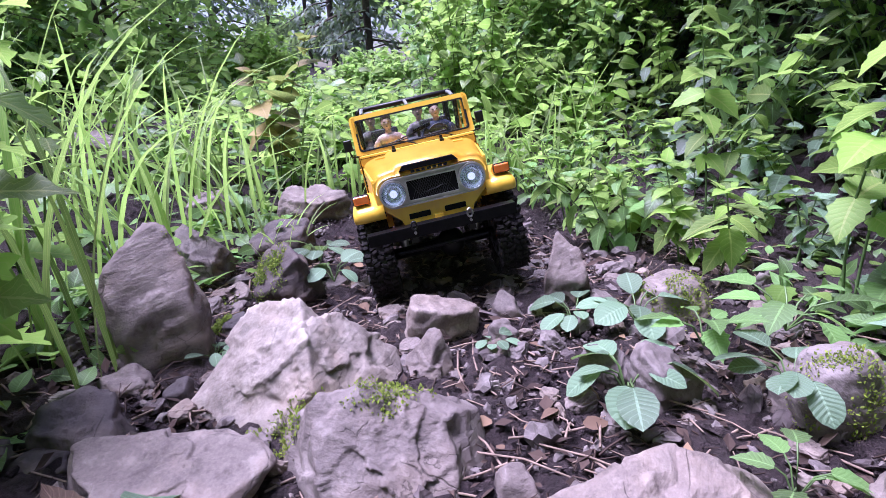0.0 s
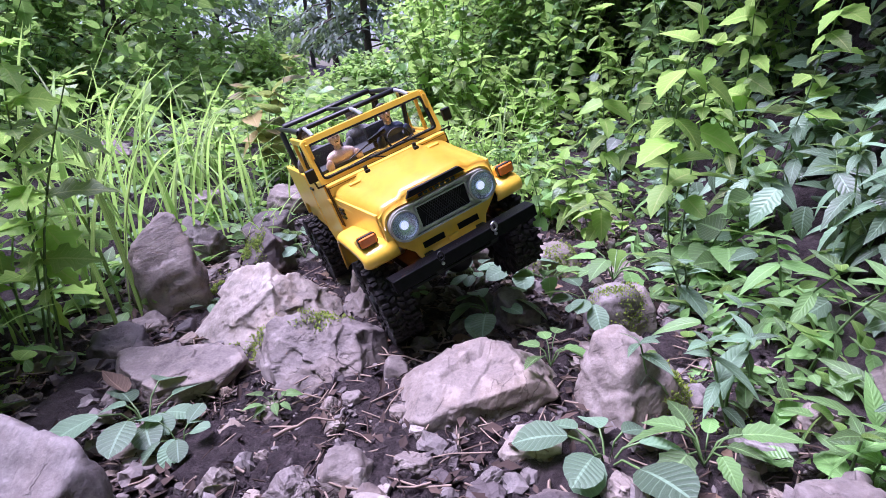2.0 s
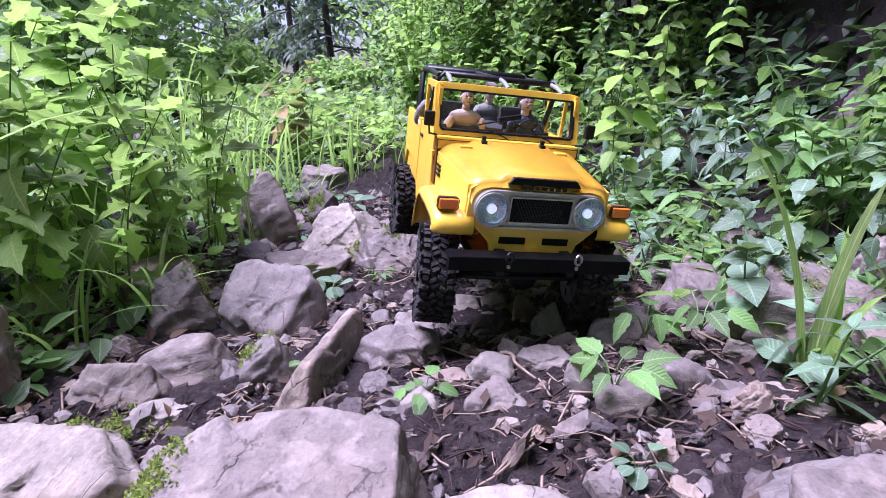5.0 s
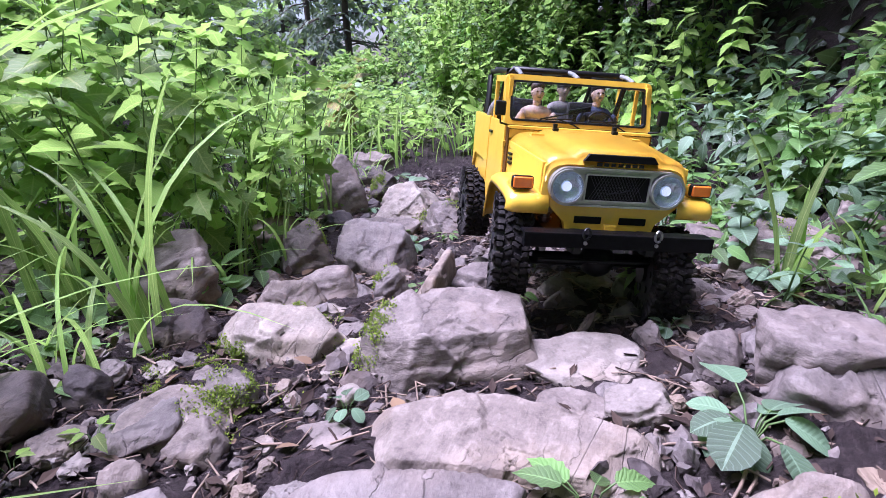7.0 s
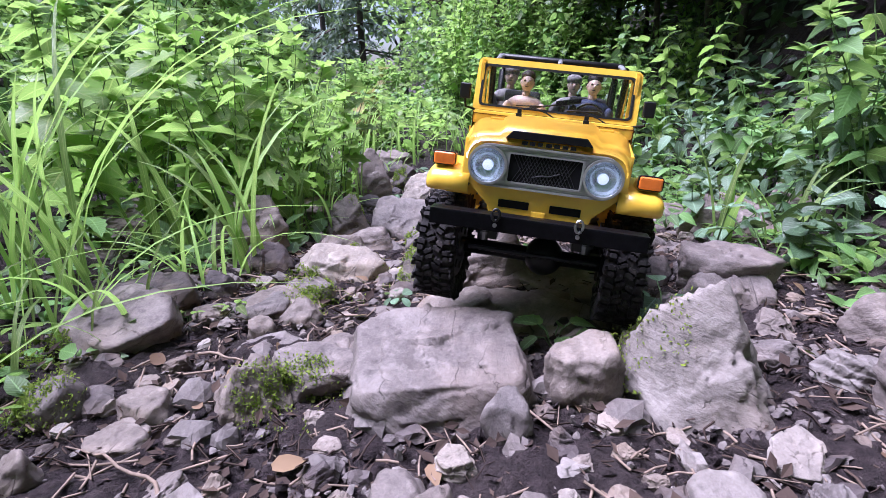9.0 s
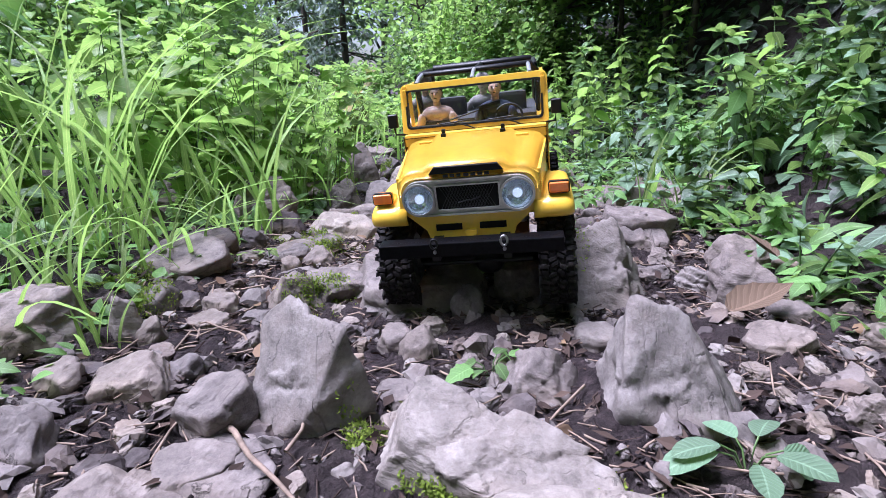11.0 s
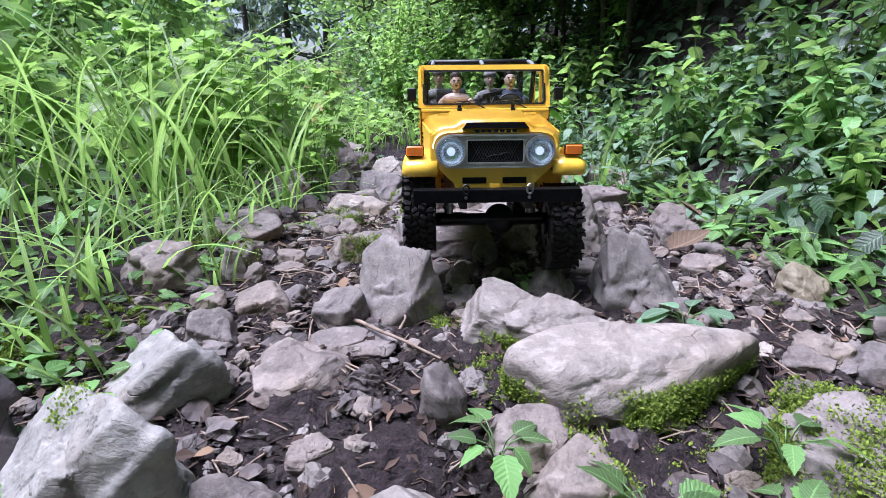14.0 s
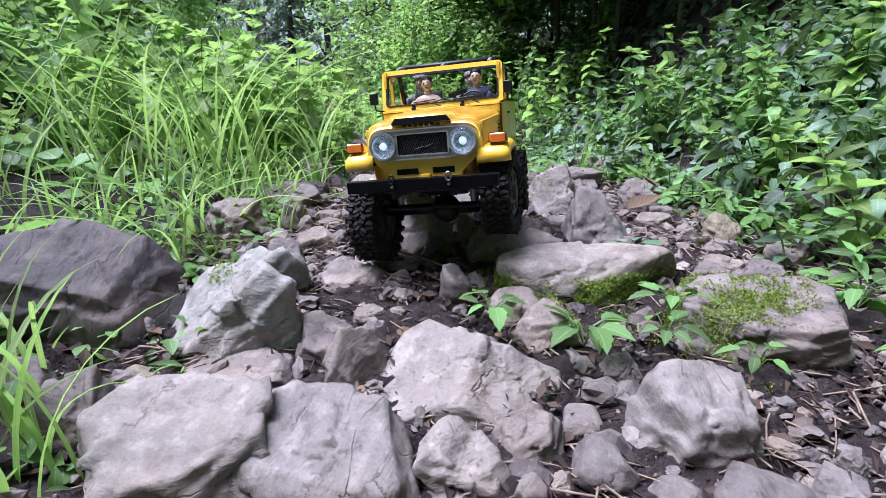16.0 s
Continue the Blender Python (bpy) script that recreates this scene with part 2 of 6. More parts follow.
def rotations(yaw, pitch, roll):
    """Stacked matrices Rz(yaw) Rx(pitch) Ry(roll)."""
    c, s = np.cos, np.sin
    z, o = np.zeros_like(yaw), np.ones_like(yaw)
    rz = np.stack([c(yaw), -s(yaw), z, s(yaw), c(yaw), z, z, z, o], -1).reshape(-1, 3, 3)
    rx = np.stack([o, z, z, z, c(pitch), -s(pitch), z, s(pitch), c(pitch)], -1).reshape(-1, 3, 3)
    ry = np.stack([c(roll), z, s(roll), z, o, z, -s(roll), z, c(roll)], -1).reshape(-1, 3, 3)
    return rz @ rx @ ry


def strewn(template, places, turns, sizes):
    """Copies of one small shape, joined: template (verts, faces)."""
    v, f = template
    sizes = np.asarray(sizes)
    sizes = sizes[:, None, None] if sizes.ndim == 1 else sizes[:, None, :]
    out = np.einsum("nij,nkj->nki", turns, v[None] * sizes) + np.asarray(places)[:, None, :]
    faces = f[None] + (np.arange(len(places)) * len(v))[:, None, None]
    return out.reshape(-1, 3), faces.reshape(-1, f.shape[1])


def leaf_shape(kind, segments, droop=0.25, fold=0.18, teeth=0.0):
    """A leaf of length 1 along +y, base at the origin, folded along its rib."""
    u = np.linspace(0, 1, segments + 1)
    if kind == "heart":
        w = 0.46 * np.sin(np.pi * np.clip(u * 0.93 + 0.07, 0, 1) ** 0.62)
    elif kind == "lance":
        w = 0.17 * np.sin(np.pi * np.clip(u * 0.96 + 0.04, 0, 1) ** 0.75)
    elif kind == "spoon":
        w = 0.33 * np.sin(np.pi * np.clip(u, 0, 1) ** 1.35) + 0.025
    elif kind == "round":
        w = 0.44 * np.sin(np.pi * np.clip(u * 0.97 + 0.02, 0, 1)) ** 0.6 * (0.75 + 0.3 * u)
    elif kind == "lobed":
        w = 0.42 * np.sin(np.pi * np.clip(u * 0.95 + 0.05, 0, 1) ** 0.8) * (0.72 + 0.28 * np.cos(u * 19))
    else:
        w = 0.30 * np.sin(np.pi * np.clip(u * 0.95 + 0.05, 0, 1) ** 0.72)
    w = w * (1 + teeth * np.where(np.arange(len(u)) % 2, 1, -1))
    w[-1] = 0.004
    z = -droop * u**2
    mid = np.stack([np.zeros_like(u), u, z], 1)
    left = np.stack([-w, u - 0.04 * w, z + fold * w], 1)
    right = np.stack([w, u - 0.04 * w, z + fold * w], 1)
    v = np.stack([left, mid, right], 1).reshape(-1, 3)
    f = []
    for i in range(segments):
        a = 3 * i
        f += [(a, a + 1, a + 4, a + 3), (a + 1, a + 2, a + 5, a + 4)]
    return v, np.array(f)


def tube(points, radii, sides=5):
    """A swept tube through points, as (verts, faces)."""
    pts = np.asarray(points, dtype=float)
    d = np.gradient(pts, axis=0)
    d /= np.linalg.norm(d, axis=1, keepdims=True) + 1e-9
    ref = np.where(np.abs(d[:, 2:3]) > 0.9, np.array([[1.0, 0, 0]]), np.array([[0, 0, 1.0]]))
    a = np.cross(d, ref)
    a /= np.linalg.norm(a, axis=1, keepdims=True) + 1e-9
    b = np.cross(d, a)
    ang = np.arange(sides) * 2 * np.pi / sides
    r = np.broadcast_to(np.asarray(radii, dtype=float), (len(pts),))[:, None, None]
    v = pts[:, None] + r * (np.cos(ang)[None, :, None] * a[:, None] + np.sin(ang)[None, :, None] * b[:, None])
    f = []
    for i in range(len(pts) - 1):
        for j in range(sides):
            k = (j + 1) % sides
            f.append((i * sides + j, i * sides + k, (i + 1) * sides + k, (i + 1) * sides + j))
    return v.reshape(-1, 3), np.array(f)


def joined(pieces):
    """Several (verts, faces) as one."""
    vs, fs, n = [], [], 0
    for v, f in pieces:
        vs.append(v)
        fs.append(np.asarray(f) + n)
        n += len(v)
    return np.concatenate(vs), np.concatenate(fs)


# ---- ground ----
def ease(u):
    u = np.clip(u, 0, 1)
    return u * u * (3 - 2 * u)


def trail(y):
    return 0.02 + 0.13 * np.clip(y, -2, 1.2)


def ground(x, y):
    """The height of the trail and its banks."""
    x, y = np.asarray(x, dtype=float), np.asarray(y, dtype=float)
    z = 0.004 + 0.055 * ease((0.2 - y) / 0.6) - 0.035 * ease((-0.85 - y) / 0.5) + 0.10 * ease((y - 0.9) / 1.2)
    e = x - trail(y)
    z = z + 0.10 * np.clip(-e - 0.28, 0, 3) + 0.25 * np.clip(-e - 1.3, 0, 3) * ease(-e - 1.3)
    z = z + 0.16 * np.clip(e - 0.30, 0, 2.2) + 0.35 * np.clip(e - 0.60, 0, 2.0) + 0.8 * np.clip(e - 0.85, 0, 0.55) * ease((2.6 - y) / 1.4)
    return z


def spread(lo, hi, step, far):
    """Grid lines: even inside, then growing to the horizon."""
    mid = np.arange(lo, hi + step / 2, step)
    grow = step * 1.22 ** np.arange(1, 60)
    out = np.cumsum(grow)
    out = out[out < far]
    return np.concatenate([lo - out[::-1], mid, hi + out])


def build_ground():
    xs, ys = spread(-0.95, 0.75, 0.0075, 400), spread(-1.75, 1.15, 0.0075, 400)
    gx, gy = np.meshgrid(xs, ys)
    gz = ground(gx, gy)
    near = ease((2.5 - np.hypot(gx, gy)) / 1.2)
    rng = np.random.default_rng(5)
    lumps, crumbs = np.zeros_like(gz), np.zeros_like(gz)
    for k in range(46):
        wl = 0.03 * 1.075**k if k < 30 else rng.uniform(0.018, 0.04)
        th, ph = rng.uniform(0, np.pi), rng.uniform(0, 6.28, 2)
        c, s = np.cos(th), np.sin(th)
        sheet = crumbs if k >= 30 else lumps
        sheet += 0.035 * wl * np.sin((c * gx + s * gy) * 6.28 / wl + ph[0]) * np.sin((-s * gx + c * gy) * 5.1 / wl + ph[1])
    gz = gz + near * (lumps * 0.30 + crumbs + 0.0013 * rng.standard_normal(gz.shape))
    ny, nx = gz.shape
    idx = np.arange(ny * nx).reshape(ny, nx)
    f = np.stack([idx[:-1, :-1], idx[:-1, 1:], idx[1:, 1:], idx[1:, :-1]], -1).reshape(-1, 4)
    v = np.stack([gx, gy, gz], -1).reshape(-1, 3)
    ob = new("ground", mesh_of("ground", v, f, [SOIL]))
    tagged(ob, "dark brown damp soil of a rocky forest trail", "ground", kind="structure")


build_ground()


# ---- rocks ----
def sphere(sub):
    bm = bmesh.new()
    bmesh.ops.create_icosphere(bm, subdivisions=sub, radius=1.0)
    v = np.array([p.co[:] for p in bm.verts])
    f = np.array([[p.index for p in q.verts] for q in bm.faces])
    bm.free()
    return v, f


COARSE_BALL, BALL, FINE_BALL = sphere(4), sphere(5), sphere(6)
ROCK_WORDS = {"v": "whitish grey", "m": "grey-purple", "l": "pale grey", "d": "dark grey", "w": "reddish grey", "y": "ochre-tinged grey"}
SHAPE_WORDS = {"b": "angular blocky rock", "s": "flat slab-like rock", "p": "pointed angular rock", "w": "wedge-shaped sharp-edged rock", "r": "rounded weathered rock", "k": "thin blade-like rock"}


ROCK_PLACES = []


def rock_verts(w, d, h, kind, seed, cuts=None):
    """A broken slab: flat cleaved faces, ledges along its bedding, chipped edges, a rough skin."""
    rng = np.random.default_rng(1000 + seed)
    big = max(w, h)
    dirs, faces = FINE_BALL if big > 0.15 else BALL if big > 0.05 else COARSE_BALL
    n = rng.standard_normal((9 if kind != "r" else 14, 3))
    n[:, 2] *= {"s": 0.3, "p": 0.5, "w": 0.4}.get(kind, 0.7)
    n /= np.linalg.norm(n, axis=1, keepdims=True)
    dist = rng.uniform(0.66, 0.98, len(n))
    u = rng.uniform
    if kind == "s":
        top = (u(-0.22, 0.22), u(-0.34, -0.04), 1)
        more = [(top, 0.46), ((u(-0.3, 0.3), -1, 0.45), 0.82), ((1, u(-0.5, 0.5), 0.3), 0.85), ((-1, u(-0.5, 0.5), 0.3), 0.85), ((u(-0.8, 0.8), -0.6, 0.8), 0.80)]
    elif kind == "b":
        top = (u(-0.42, 0.42), u(-0.62, -0.18), 1)
        more = [(top, 0.52), ((u(-0.5, 0.5), -1, u(0.15, 0.6)), 0.66), ((1, u(-0.6, 0.6), u(0.2, 0.7)), 0.74), ((-1, u(-0.6, 0.6), u(0.2, 0.7)), 0.74), ((u(-1, 1), 0.2, 0.8), 0.74)]
    elif kind == "p":
        q = u(-0.3, 0.3)
        top = (u(-0.5, 0.5), -0.5, 1)
        more = [((0.85, -0.3, 0.55 + q), 0.56), ((-0.85, -0.15, 0.55 - q), 0.56), ((u(-0.3, 0.3), -1, 0.55), 0.56), ((0.1, 1, 0.4), 0.7), (top, 0.70)]
    elif kind == "w":
        top = (0.25, -0.85, 0.62)
        more = [(top, 0.45), ((0.1, 0.8, 0.55), 0.55), ((0.95, 0, 0.3), 0.8), ((-0.9, -0.1, 0.5), 0.72)]
    elif kind == "k":
        top = (-0.85, 0.0, 0.62)
        more = [(top, 0.34), ((1, 0, 0.12), 0.42), ((0, -1, 0.25), 0.85), ((0, 1, 0.3), 0.85)]
    else:
        top = (u(-0.2, 0.2), u(-0.3, 0), 1)
        more = [(top, 0.66), ((u(-0.3, 0.3), -1, 0.6), 0.74)]
    if cuts:
        n, dist = n[:4], np.clip(dist[:4] + 0.16, 0.86, 1.1)
        top, more = cuts[0][0], cuts
    for k, q in more:
        k = np.array(k, dtype=float)
        n, dist = np.vstack([n, k / np.linalg.norm(k)]), np.append(dist, q)
    hard = 14 if kind == "r" else 170
    s = np.clip(dirs @ n.T, 0, None) / dist
    r = (np.sum(s**hard, axis=1) + 0.05) ** (-1 / hard)
    v = dirs * r[:, None]
    lo, hi = v.min(0), v.max(0)
    v = (v - (lo + hi) / 2) / (hi - lo)
    v[:, 2] += 0.5
    size = np.array([w, d, h * 1.75])
    v *= size
    off = Vector((seed * 3.1, seed * 1.7, 0))
    mean = (w * d * h) ** (1 / 3)
    bumps = np.array([noise.fractal(Vector(p) * (1.7 / mean) + off, 0.75, 2.1, 6) for p in v])
    chips = np.array([noise.ridged_multi_fractal(Vector((p[0], p[1], p[2] * 2.2)) * (1.3 / mean) + off, 0.9, 2.0, 4, 1.0, 2.0) for p in v])
    # ledges where the layers break off one after another
    bed = np.array(top, dtype=float) + rng.normal(0, 0.12, 3)
    bed /= np.linalg.norm(bed)
    level = (v @ bed) / mean * u(3.0, 5.0) + bumps * 0.45
    step = level - np.floor(level)
    ledge = ease(step / 0.8) * (1 - ease((step - 0.88) / 0.12))
    out = dirs / np.maximum(np.linalg.norm(dirs * size, axis=1, keepdims=True) / size.min(), 0.4)
    rough = 0.5 if kind == "r" else 1.0
    # conchoidal breaks: patches of skin that each lie at their own slight tilt
    patches = max(int(26 * (big / 0.1) ** 0.5), 12)
    seat = v[rng.integers(0, len(v), patches)]
    warped = v + bumps[:, None] * mean * 0.10
    gap = ((warped[:, None] - seat[None]) ** 2 * np.array([1, 1, 1.8])).sum(-1)
    mine = gap.argmin(1)
    tilt = rng.normal(0, 0.15, (patches, 3))
    spall = np.clip(((v - seat[mine]) * tilt[mine]).sum(1) / mean + rng.normal(0, 0.011, patches)[mine], -0.06, 0.06)
    v += out * (bumps * 0.028 + (chips - 1.0) * 0.013 * rough + (ledge - 0.5) * 0.036 * rough + spall * rough)[:, None] * mean
    v[:, 2] -= v[:, 2].max() - h
    return v, faces


def rock(x, y, w, d, h, kind, tone, yaw, seed, lean=0.0, cuts=None):
    v, f = rock_verts(w, d, h, kind, seed, cuts)
    ob = new("rock", mesh_of("rock", v, f, [ROCK[tone]]))
    ob.matrix_world = pose(x, y, float(ground(x, y)) - 0.002, lean, 0, yaw)
    m = np.array(ob.matrix_world)
    ROCK_PLACES.append(v @ m[:3, :3].T + m[:3, 3])
    return tagged(ob, ROCK_WORDS[tone] + " " + SHAPE_WORDS[kind] + (" bedded in the trail" if h < 0.05 else " standing out of the trail soil"), "rock", "rocks of the trail")



rock(-0.047, 0.329, 0.156, 0.124, 0.064, 'b', 'm', 9, 1, cuts=[((0.06, -0.74, 0.67), 0.42), ((-0.92, -0.4, 0.2), 0.72), ((0.85, -0.42, 0.32), 0.70), ((0.0, 1, 0.35), 0.50), ((0.5, 0.3, 0.8), 0.66)])
rock(-0.138, 0.447, 0.200, 0.168, 0.088, 'b', 'l', -1, 2, cuts=[((-0.42, -0.62, 0.66), 0.42), ((0.75, -0.25, 0.60), 0.52), ((-0.9, 0.1, 0.30), 0.72), ((0.15, 0.9, 0.45), 0.60), ((0.2, -1, 0.2), 0.70)])
rock(-0.304, 0.523, 0.115, 0.103, 0.139, 'b', 'm', 19, 3)
rock(-0.357, 0.751, 0.097, 0.077, 0.077, 'b', 'm', -1, 4)
rock(-0.206, 0.666, 0.091, 0.073, 0.079, 'b', 'd', -1, 5)
rock(-0.258, 0.859, 0.133, 0.106, 0.057, 's', 'd', -31, 6)
# dark tone on the next rock stands for shade under the grass
rock(-0.306, 0.385, 0.093, 0.074, 0.036, 'b', 'd', -1, 7)
rock(-0.208, 0.318, 0.163, 0.098, 0.040, 's', 'm', -11, 8)
rock(-0.004, 0.550, 0.087, 0.052, 0.046, 's', 'm', 19, 9)
rock(0.077, 0.589, 0.038, 0.034, 0.031, 'b', 'm', -1, 10)
rock(0.063, 0.533, 0.034, 0.031, 0.020, 'b', 'm', -1, 11)
rock(-0.012, 0.470, 0.056, 0.045, 0.043, 'p', 'm', 29, 12)
rock(0.156, 0.628, 0.063, 0.050, 0.087, 'b', 'm', -1, 13)
rock(0.264, 0.578, 0.114, 0.091, 0.043, 'r', 'm', -1, 14)
rock(0.185, 0.401, 0.061, 0.048, 0.049, 'b', 'm', 14, 15)
rock(0.143, 0.433, 0.051, 0.041, 0.031, 's', 'm', -1, 16)
rock(0.299, 0.353, 0.065, 0.052, 0.063, 'r', 'm', -1, 17)
rock(0.128, 0.256, 0.170, 0.118, 0.049, 'b', 'm', 4, 18)
rock(0.278, 0.222, 0.121, 0.096, 0.074, 'p', 'm', 19, 19)
rock(0.043, 0.295, 0.031, 0.025, 0.024, 'b', 'm', -1, 20)
rock(-0.241, 0.572, 0.053, 0.042, 0.022, 'b', 'd', -1, 21)
rock(-0.259, 1.103, 0.143, 0.114, 0.060, 's', 'm', -1, 22)
rock(-0.450, 1.034, 0.101, 0.081, 0.059, 'b', 'm', -1, 23)
rock(-0.883, 1.424, 0.172, 0.137, 0.092, 'b', 'm', -1, 24)
rock(-0.303, 0.452, 0.049, 0.039, 0.021, 'b', 'm', -1, 25)
# next two rocks: grass shade put into the tone as well
rock(-0.250, 0.436, 0.032, 0.025, 0.020, 'b', 'd', -1, 26)
rock(-0.313, 0.349, 0.050, 0.040, 0.012, 'b', 'd', -1, 27)
rock(0.304, 0.360, 0.079, 0.063, 0.055, 'r', 'm', -1, 28)
rock(0.165, 0.164, 0.057, 0.046, 0.014, 's', 'l', -1, 29)
rock(0.011, 0.141, 0.046, 0.036, 0.028, 'b', 'm', -1, 30)
rock(0.000, 0.251, 0.023, 0.018, 0.013, 's', 'm', -1, 31)
rock(-0.328, 0.097, 0.094, 0.075, 0.092, 'b', 'm', -6, 32)
rock(-0.217, 0.101, 0.143, 0.100, 0.087, 's', 'm', -21, 33, cuts=[((0.12, -0.52, 0.85), 0.40), ((-0.15, -1, -0.12), 0.66), ((-1, -0.25, 0.22), 0.70), ((0.95, -0.35, 0.25), 0.78), ((0.1, 0.9, 0.3), 0.70)])
rock(-0.270, -0.052, 0.103, 0.072, 0.047, 'r', 'm', -6, 34)
rock(-0.181, -0.079, 0.057, 0.046, 0.046, 'b', 'm', -6, 35)
rock(-0.052, -0.064, 0.094, 0.056, 0.033, 's', 'm', 9, 36)
rock(-0.032, 0.012, 0.063, 0.051, 0.029, 'b', 'l', -6, 37)
rock(0.033, -0.128, 0.048, 0.038, 0.023, 'b', 'l', -6, 38)
rock(0.089, -0.118, 0.052, 0.042, 0.016, 's', 'l', -6, 39)
rock(-0.004, -0.127, 0.036, 0.029, 0.008, 's', 'w', -6, 40)
rock(0.118, -0.037, 0.042, 0.030, 0.039, 'b', 'l', -6, 41)
rock(0.160, -0.029, 0.035, 0.025, 0.034, 'b', 'd', -6, 42)
rock(0.103, 0.023, 0.031, 0.025, 0.034, 'b', 'w', -6, 43)
rock(0.037, 0.085, 0.042, 0.034, 0.019, 's', 'l', -6, 44)
rock(0.077, 0.072, 0.034, 0.027, 0.023, 's', 'm', -6, 45)
rock(0.010, 0.141, 0.049, 0.039, 0.019, 'b', 'l', -6, 46)
rock(0.126, -0.076, 0.042, 0.033, 0.013, 's', 'w', -6, 47)
rock(0.110, -0.178, 0.039, 0.031, 0.028, 's', 'l', 34, 48)
rock(0.194, -0.061, 0.087, 0.069, 0.032, 'r', 'm', -6, 49)
rock(0.322, 0.016, 0.103, 0.082, 0.054, 'b', 'm', -6, 50)
rock(0.330, -0.105, 0.107, 0.086, 0.054, 'r', 'm', -6, 51)
rock(0.027, -0.189, 0.055, 0.044, 0.021, 'b', 'm', -6, 52)
rock(-0.033, -0.180, 0.035, 0.028, 0.017, 'b', 'l', -6, 53)
rock(0.190, -0.190, 0.045, 0.036, 0.024, 'r', 'm', -6, 54)
rock(0.127, -0.213, 0.048, 0.039, 0.022, 'r', 'm', -6, 55)
rock(-0.073, 0.068, 0.028, 0.022, 0.017, 's', 'm', -6, 56)
rock(-0.029, -0.143, 0.024, 0.019, 0.012, 's', 'm', -6, 57)
rock(-0.123, -0.315, 0.179, 0.107, 0.065, 'b', 'm', 4, 58, cuts=[((0.05, -0.18, 1), 0.52), ((0.0, -1, 0.35), 0.58), ((-0.8, -0.5, 0.45), 0.70), ((1, -0.15, 0.25), 0.82), ((-0.5, -0.2, 0.9), 0.62)])
rock(-0.297, -0.247, 0.141, 0.098, 0.046, 'b', 'l', -4, 59)
rock(-0.313, -0.100, 0.097, 0.068, 0.041, 'w', 'm', -5, 60)
rock(-0.008, -0.348, 0.133, 0.080, 0.020, 's', 'l', -12, 61)
rock(0.011, -0.425, 0.058, 0.041, 0.023, 's', 'l', 6, 62)
rock(-0.038, -0.417, 0.067, 0.047, 0.014, 's', 'm', -19, 63)
rock(-0.097, -0.449, 0.211, 0.094, 0.028, 's', 'm', -16, 64, cuts=[((0.05, -0.30, 1), 0.48), ((0.0, -1, 0.20), 0.66), ((-1, -0.2, 0.30), 0.85), ((0.8, -0.5, 0.4), 0.82)])
rock(-0.176, -0.572, 0.172, 0.153, 0.053, 's', 'm', 1, 65, cuts=[((0.04, -0.22, 1), 0.46), ((0.0, -1, 0.30), 0.78), ((-1, -0.1, 0.25), 0.84), ((1, -0.12, 0.25), 0.84)])
rock(-0.061, -0.610, 0.064, 0.044, 0.052, 's', 'm', -4, 66)
rock(0.037, -0.630, 0.135, 0.107, 0.096, 'b', 'l', 6, 67, cuts=[((-0.32, -0.62, 0.72), 0.42), ((0.72, -0.45, 0.50), 0.52), ((-0.9, -0.2, 0.30), 0.70), ((0.1, 0.9, 0.4), 0.58)])
rock(0.186, -0.358, 0.097, 0.078, 0.033, 'b', 'm', -4, 68)
rock(0.168, -0.428, 0.110, 0.088, 0.043, 'b', 'm', -24, 69)
rock(0.106, -0.376, 0.048, 0.038, 0.036, 'b', 'm', -4, 70)
rock(0.365, -0.120, 0.161, 0.129, 0.073, 'b', 'm', -4, 71)
rock(0.501, -0.068, 0.095, 0.076, 0.059, 'b', 'm', -4, 72)
rock(0.480, 0.164, 0.056, 0.045, 0.034, 'b', 'm', -4, 73)
rock(-0.471, -0.088, 0.146, 0.116, 0.093, 's', 'm', -4, 74)
rock(-0.749, 0.056, 0.174, 0.139, 0.069, 'b', 'm', -4, 75)
rock(-0.396, 0.215, 0.113, 0.090, 0.063, 's', 'm', -4, 76)
rock(-0.670, -0.173, 0.078, 0.062, 0.032, 'b', 'm', -4, 77)
rock(-0.416, -0.218, 0.088, 0.070, 0.041, 'b', 'd', -4, 78)
rock(-0.504, -0.384, 0.129, 0.103, 0.034, 'r', 'd', -4, 79)
rock(-0.435, -0.353, 0.039, 0.031, 0.034, 'b', 'd', -4, 80)
rock(-0.374, -0.398, 0.072, 0.058, 0.018, 's', 'm', -4, 81)
rock(-0.324, -0.419, 0.047, 0.037, 0.026, 'b', 'm', -4, 82)
rock(-0.319, -0.359, 0.054, 0.043, 0.028, 's', 'm', -4, 83)
rock(-0.358, -0.458, 0.031, 0.022, 0.022, 's', 'm', 26, 84)
rock(-0.352, -0.495, 0.073, 0.058, 0.008, 'b', 'm', -4, 85)
rock(-0.233, -0.415, 0.052, 0.042, 0.008, 's', 'm', -4, 86)
rock(-0.214, -0.370, 0.028, 0.022, 0.014, 's', 'l', -4, 87)
rock(-0.039, -0.525, 0.039, 0.031, 0.020, 'b', 'm', -4, 88)
rock(-0.496, -0.465, 0.130, 0.103, 0.043, 's', 'm', -24, 89)
rock(-0.483, -0.604, 0.050, 0.040, 0.032, 'b', 'm', -4, 90)
rock(-0.416, -0.596, 0.043, 0.034, 0.015, 'b', 'm', -4, 91)
rock(-0.486, -0.675, 0.037, 0.026, 0.048, 'w', 'l', 16, 92)
rock(-0.333, -0.591, 0.065, 0.045, 0.043, 'w', 'm', 16, 93)
rock(-0.279, -0.561, 0.091, 0.064, 0.033, 's', 'm', 6, 94)
rock(-0.344, -0.490, 0.072, 0.050, 0.012, 's', 'm', -4, 95)
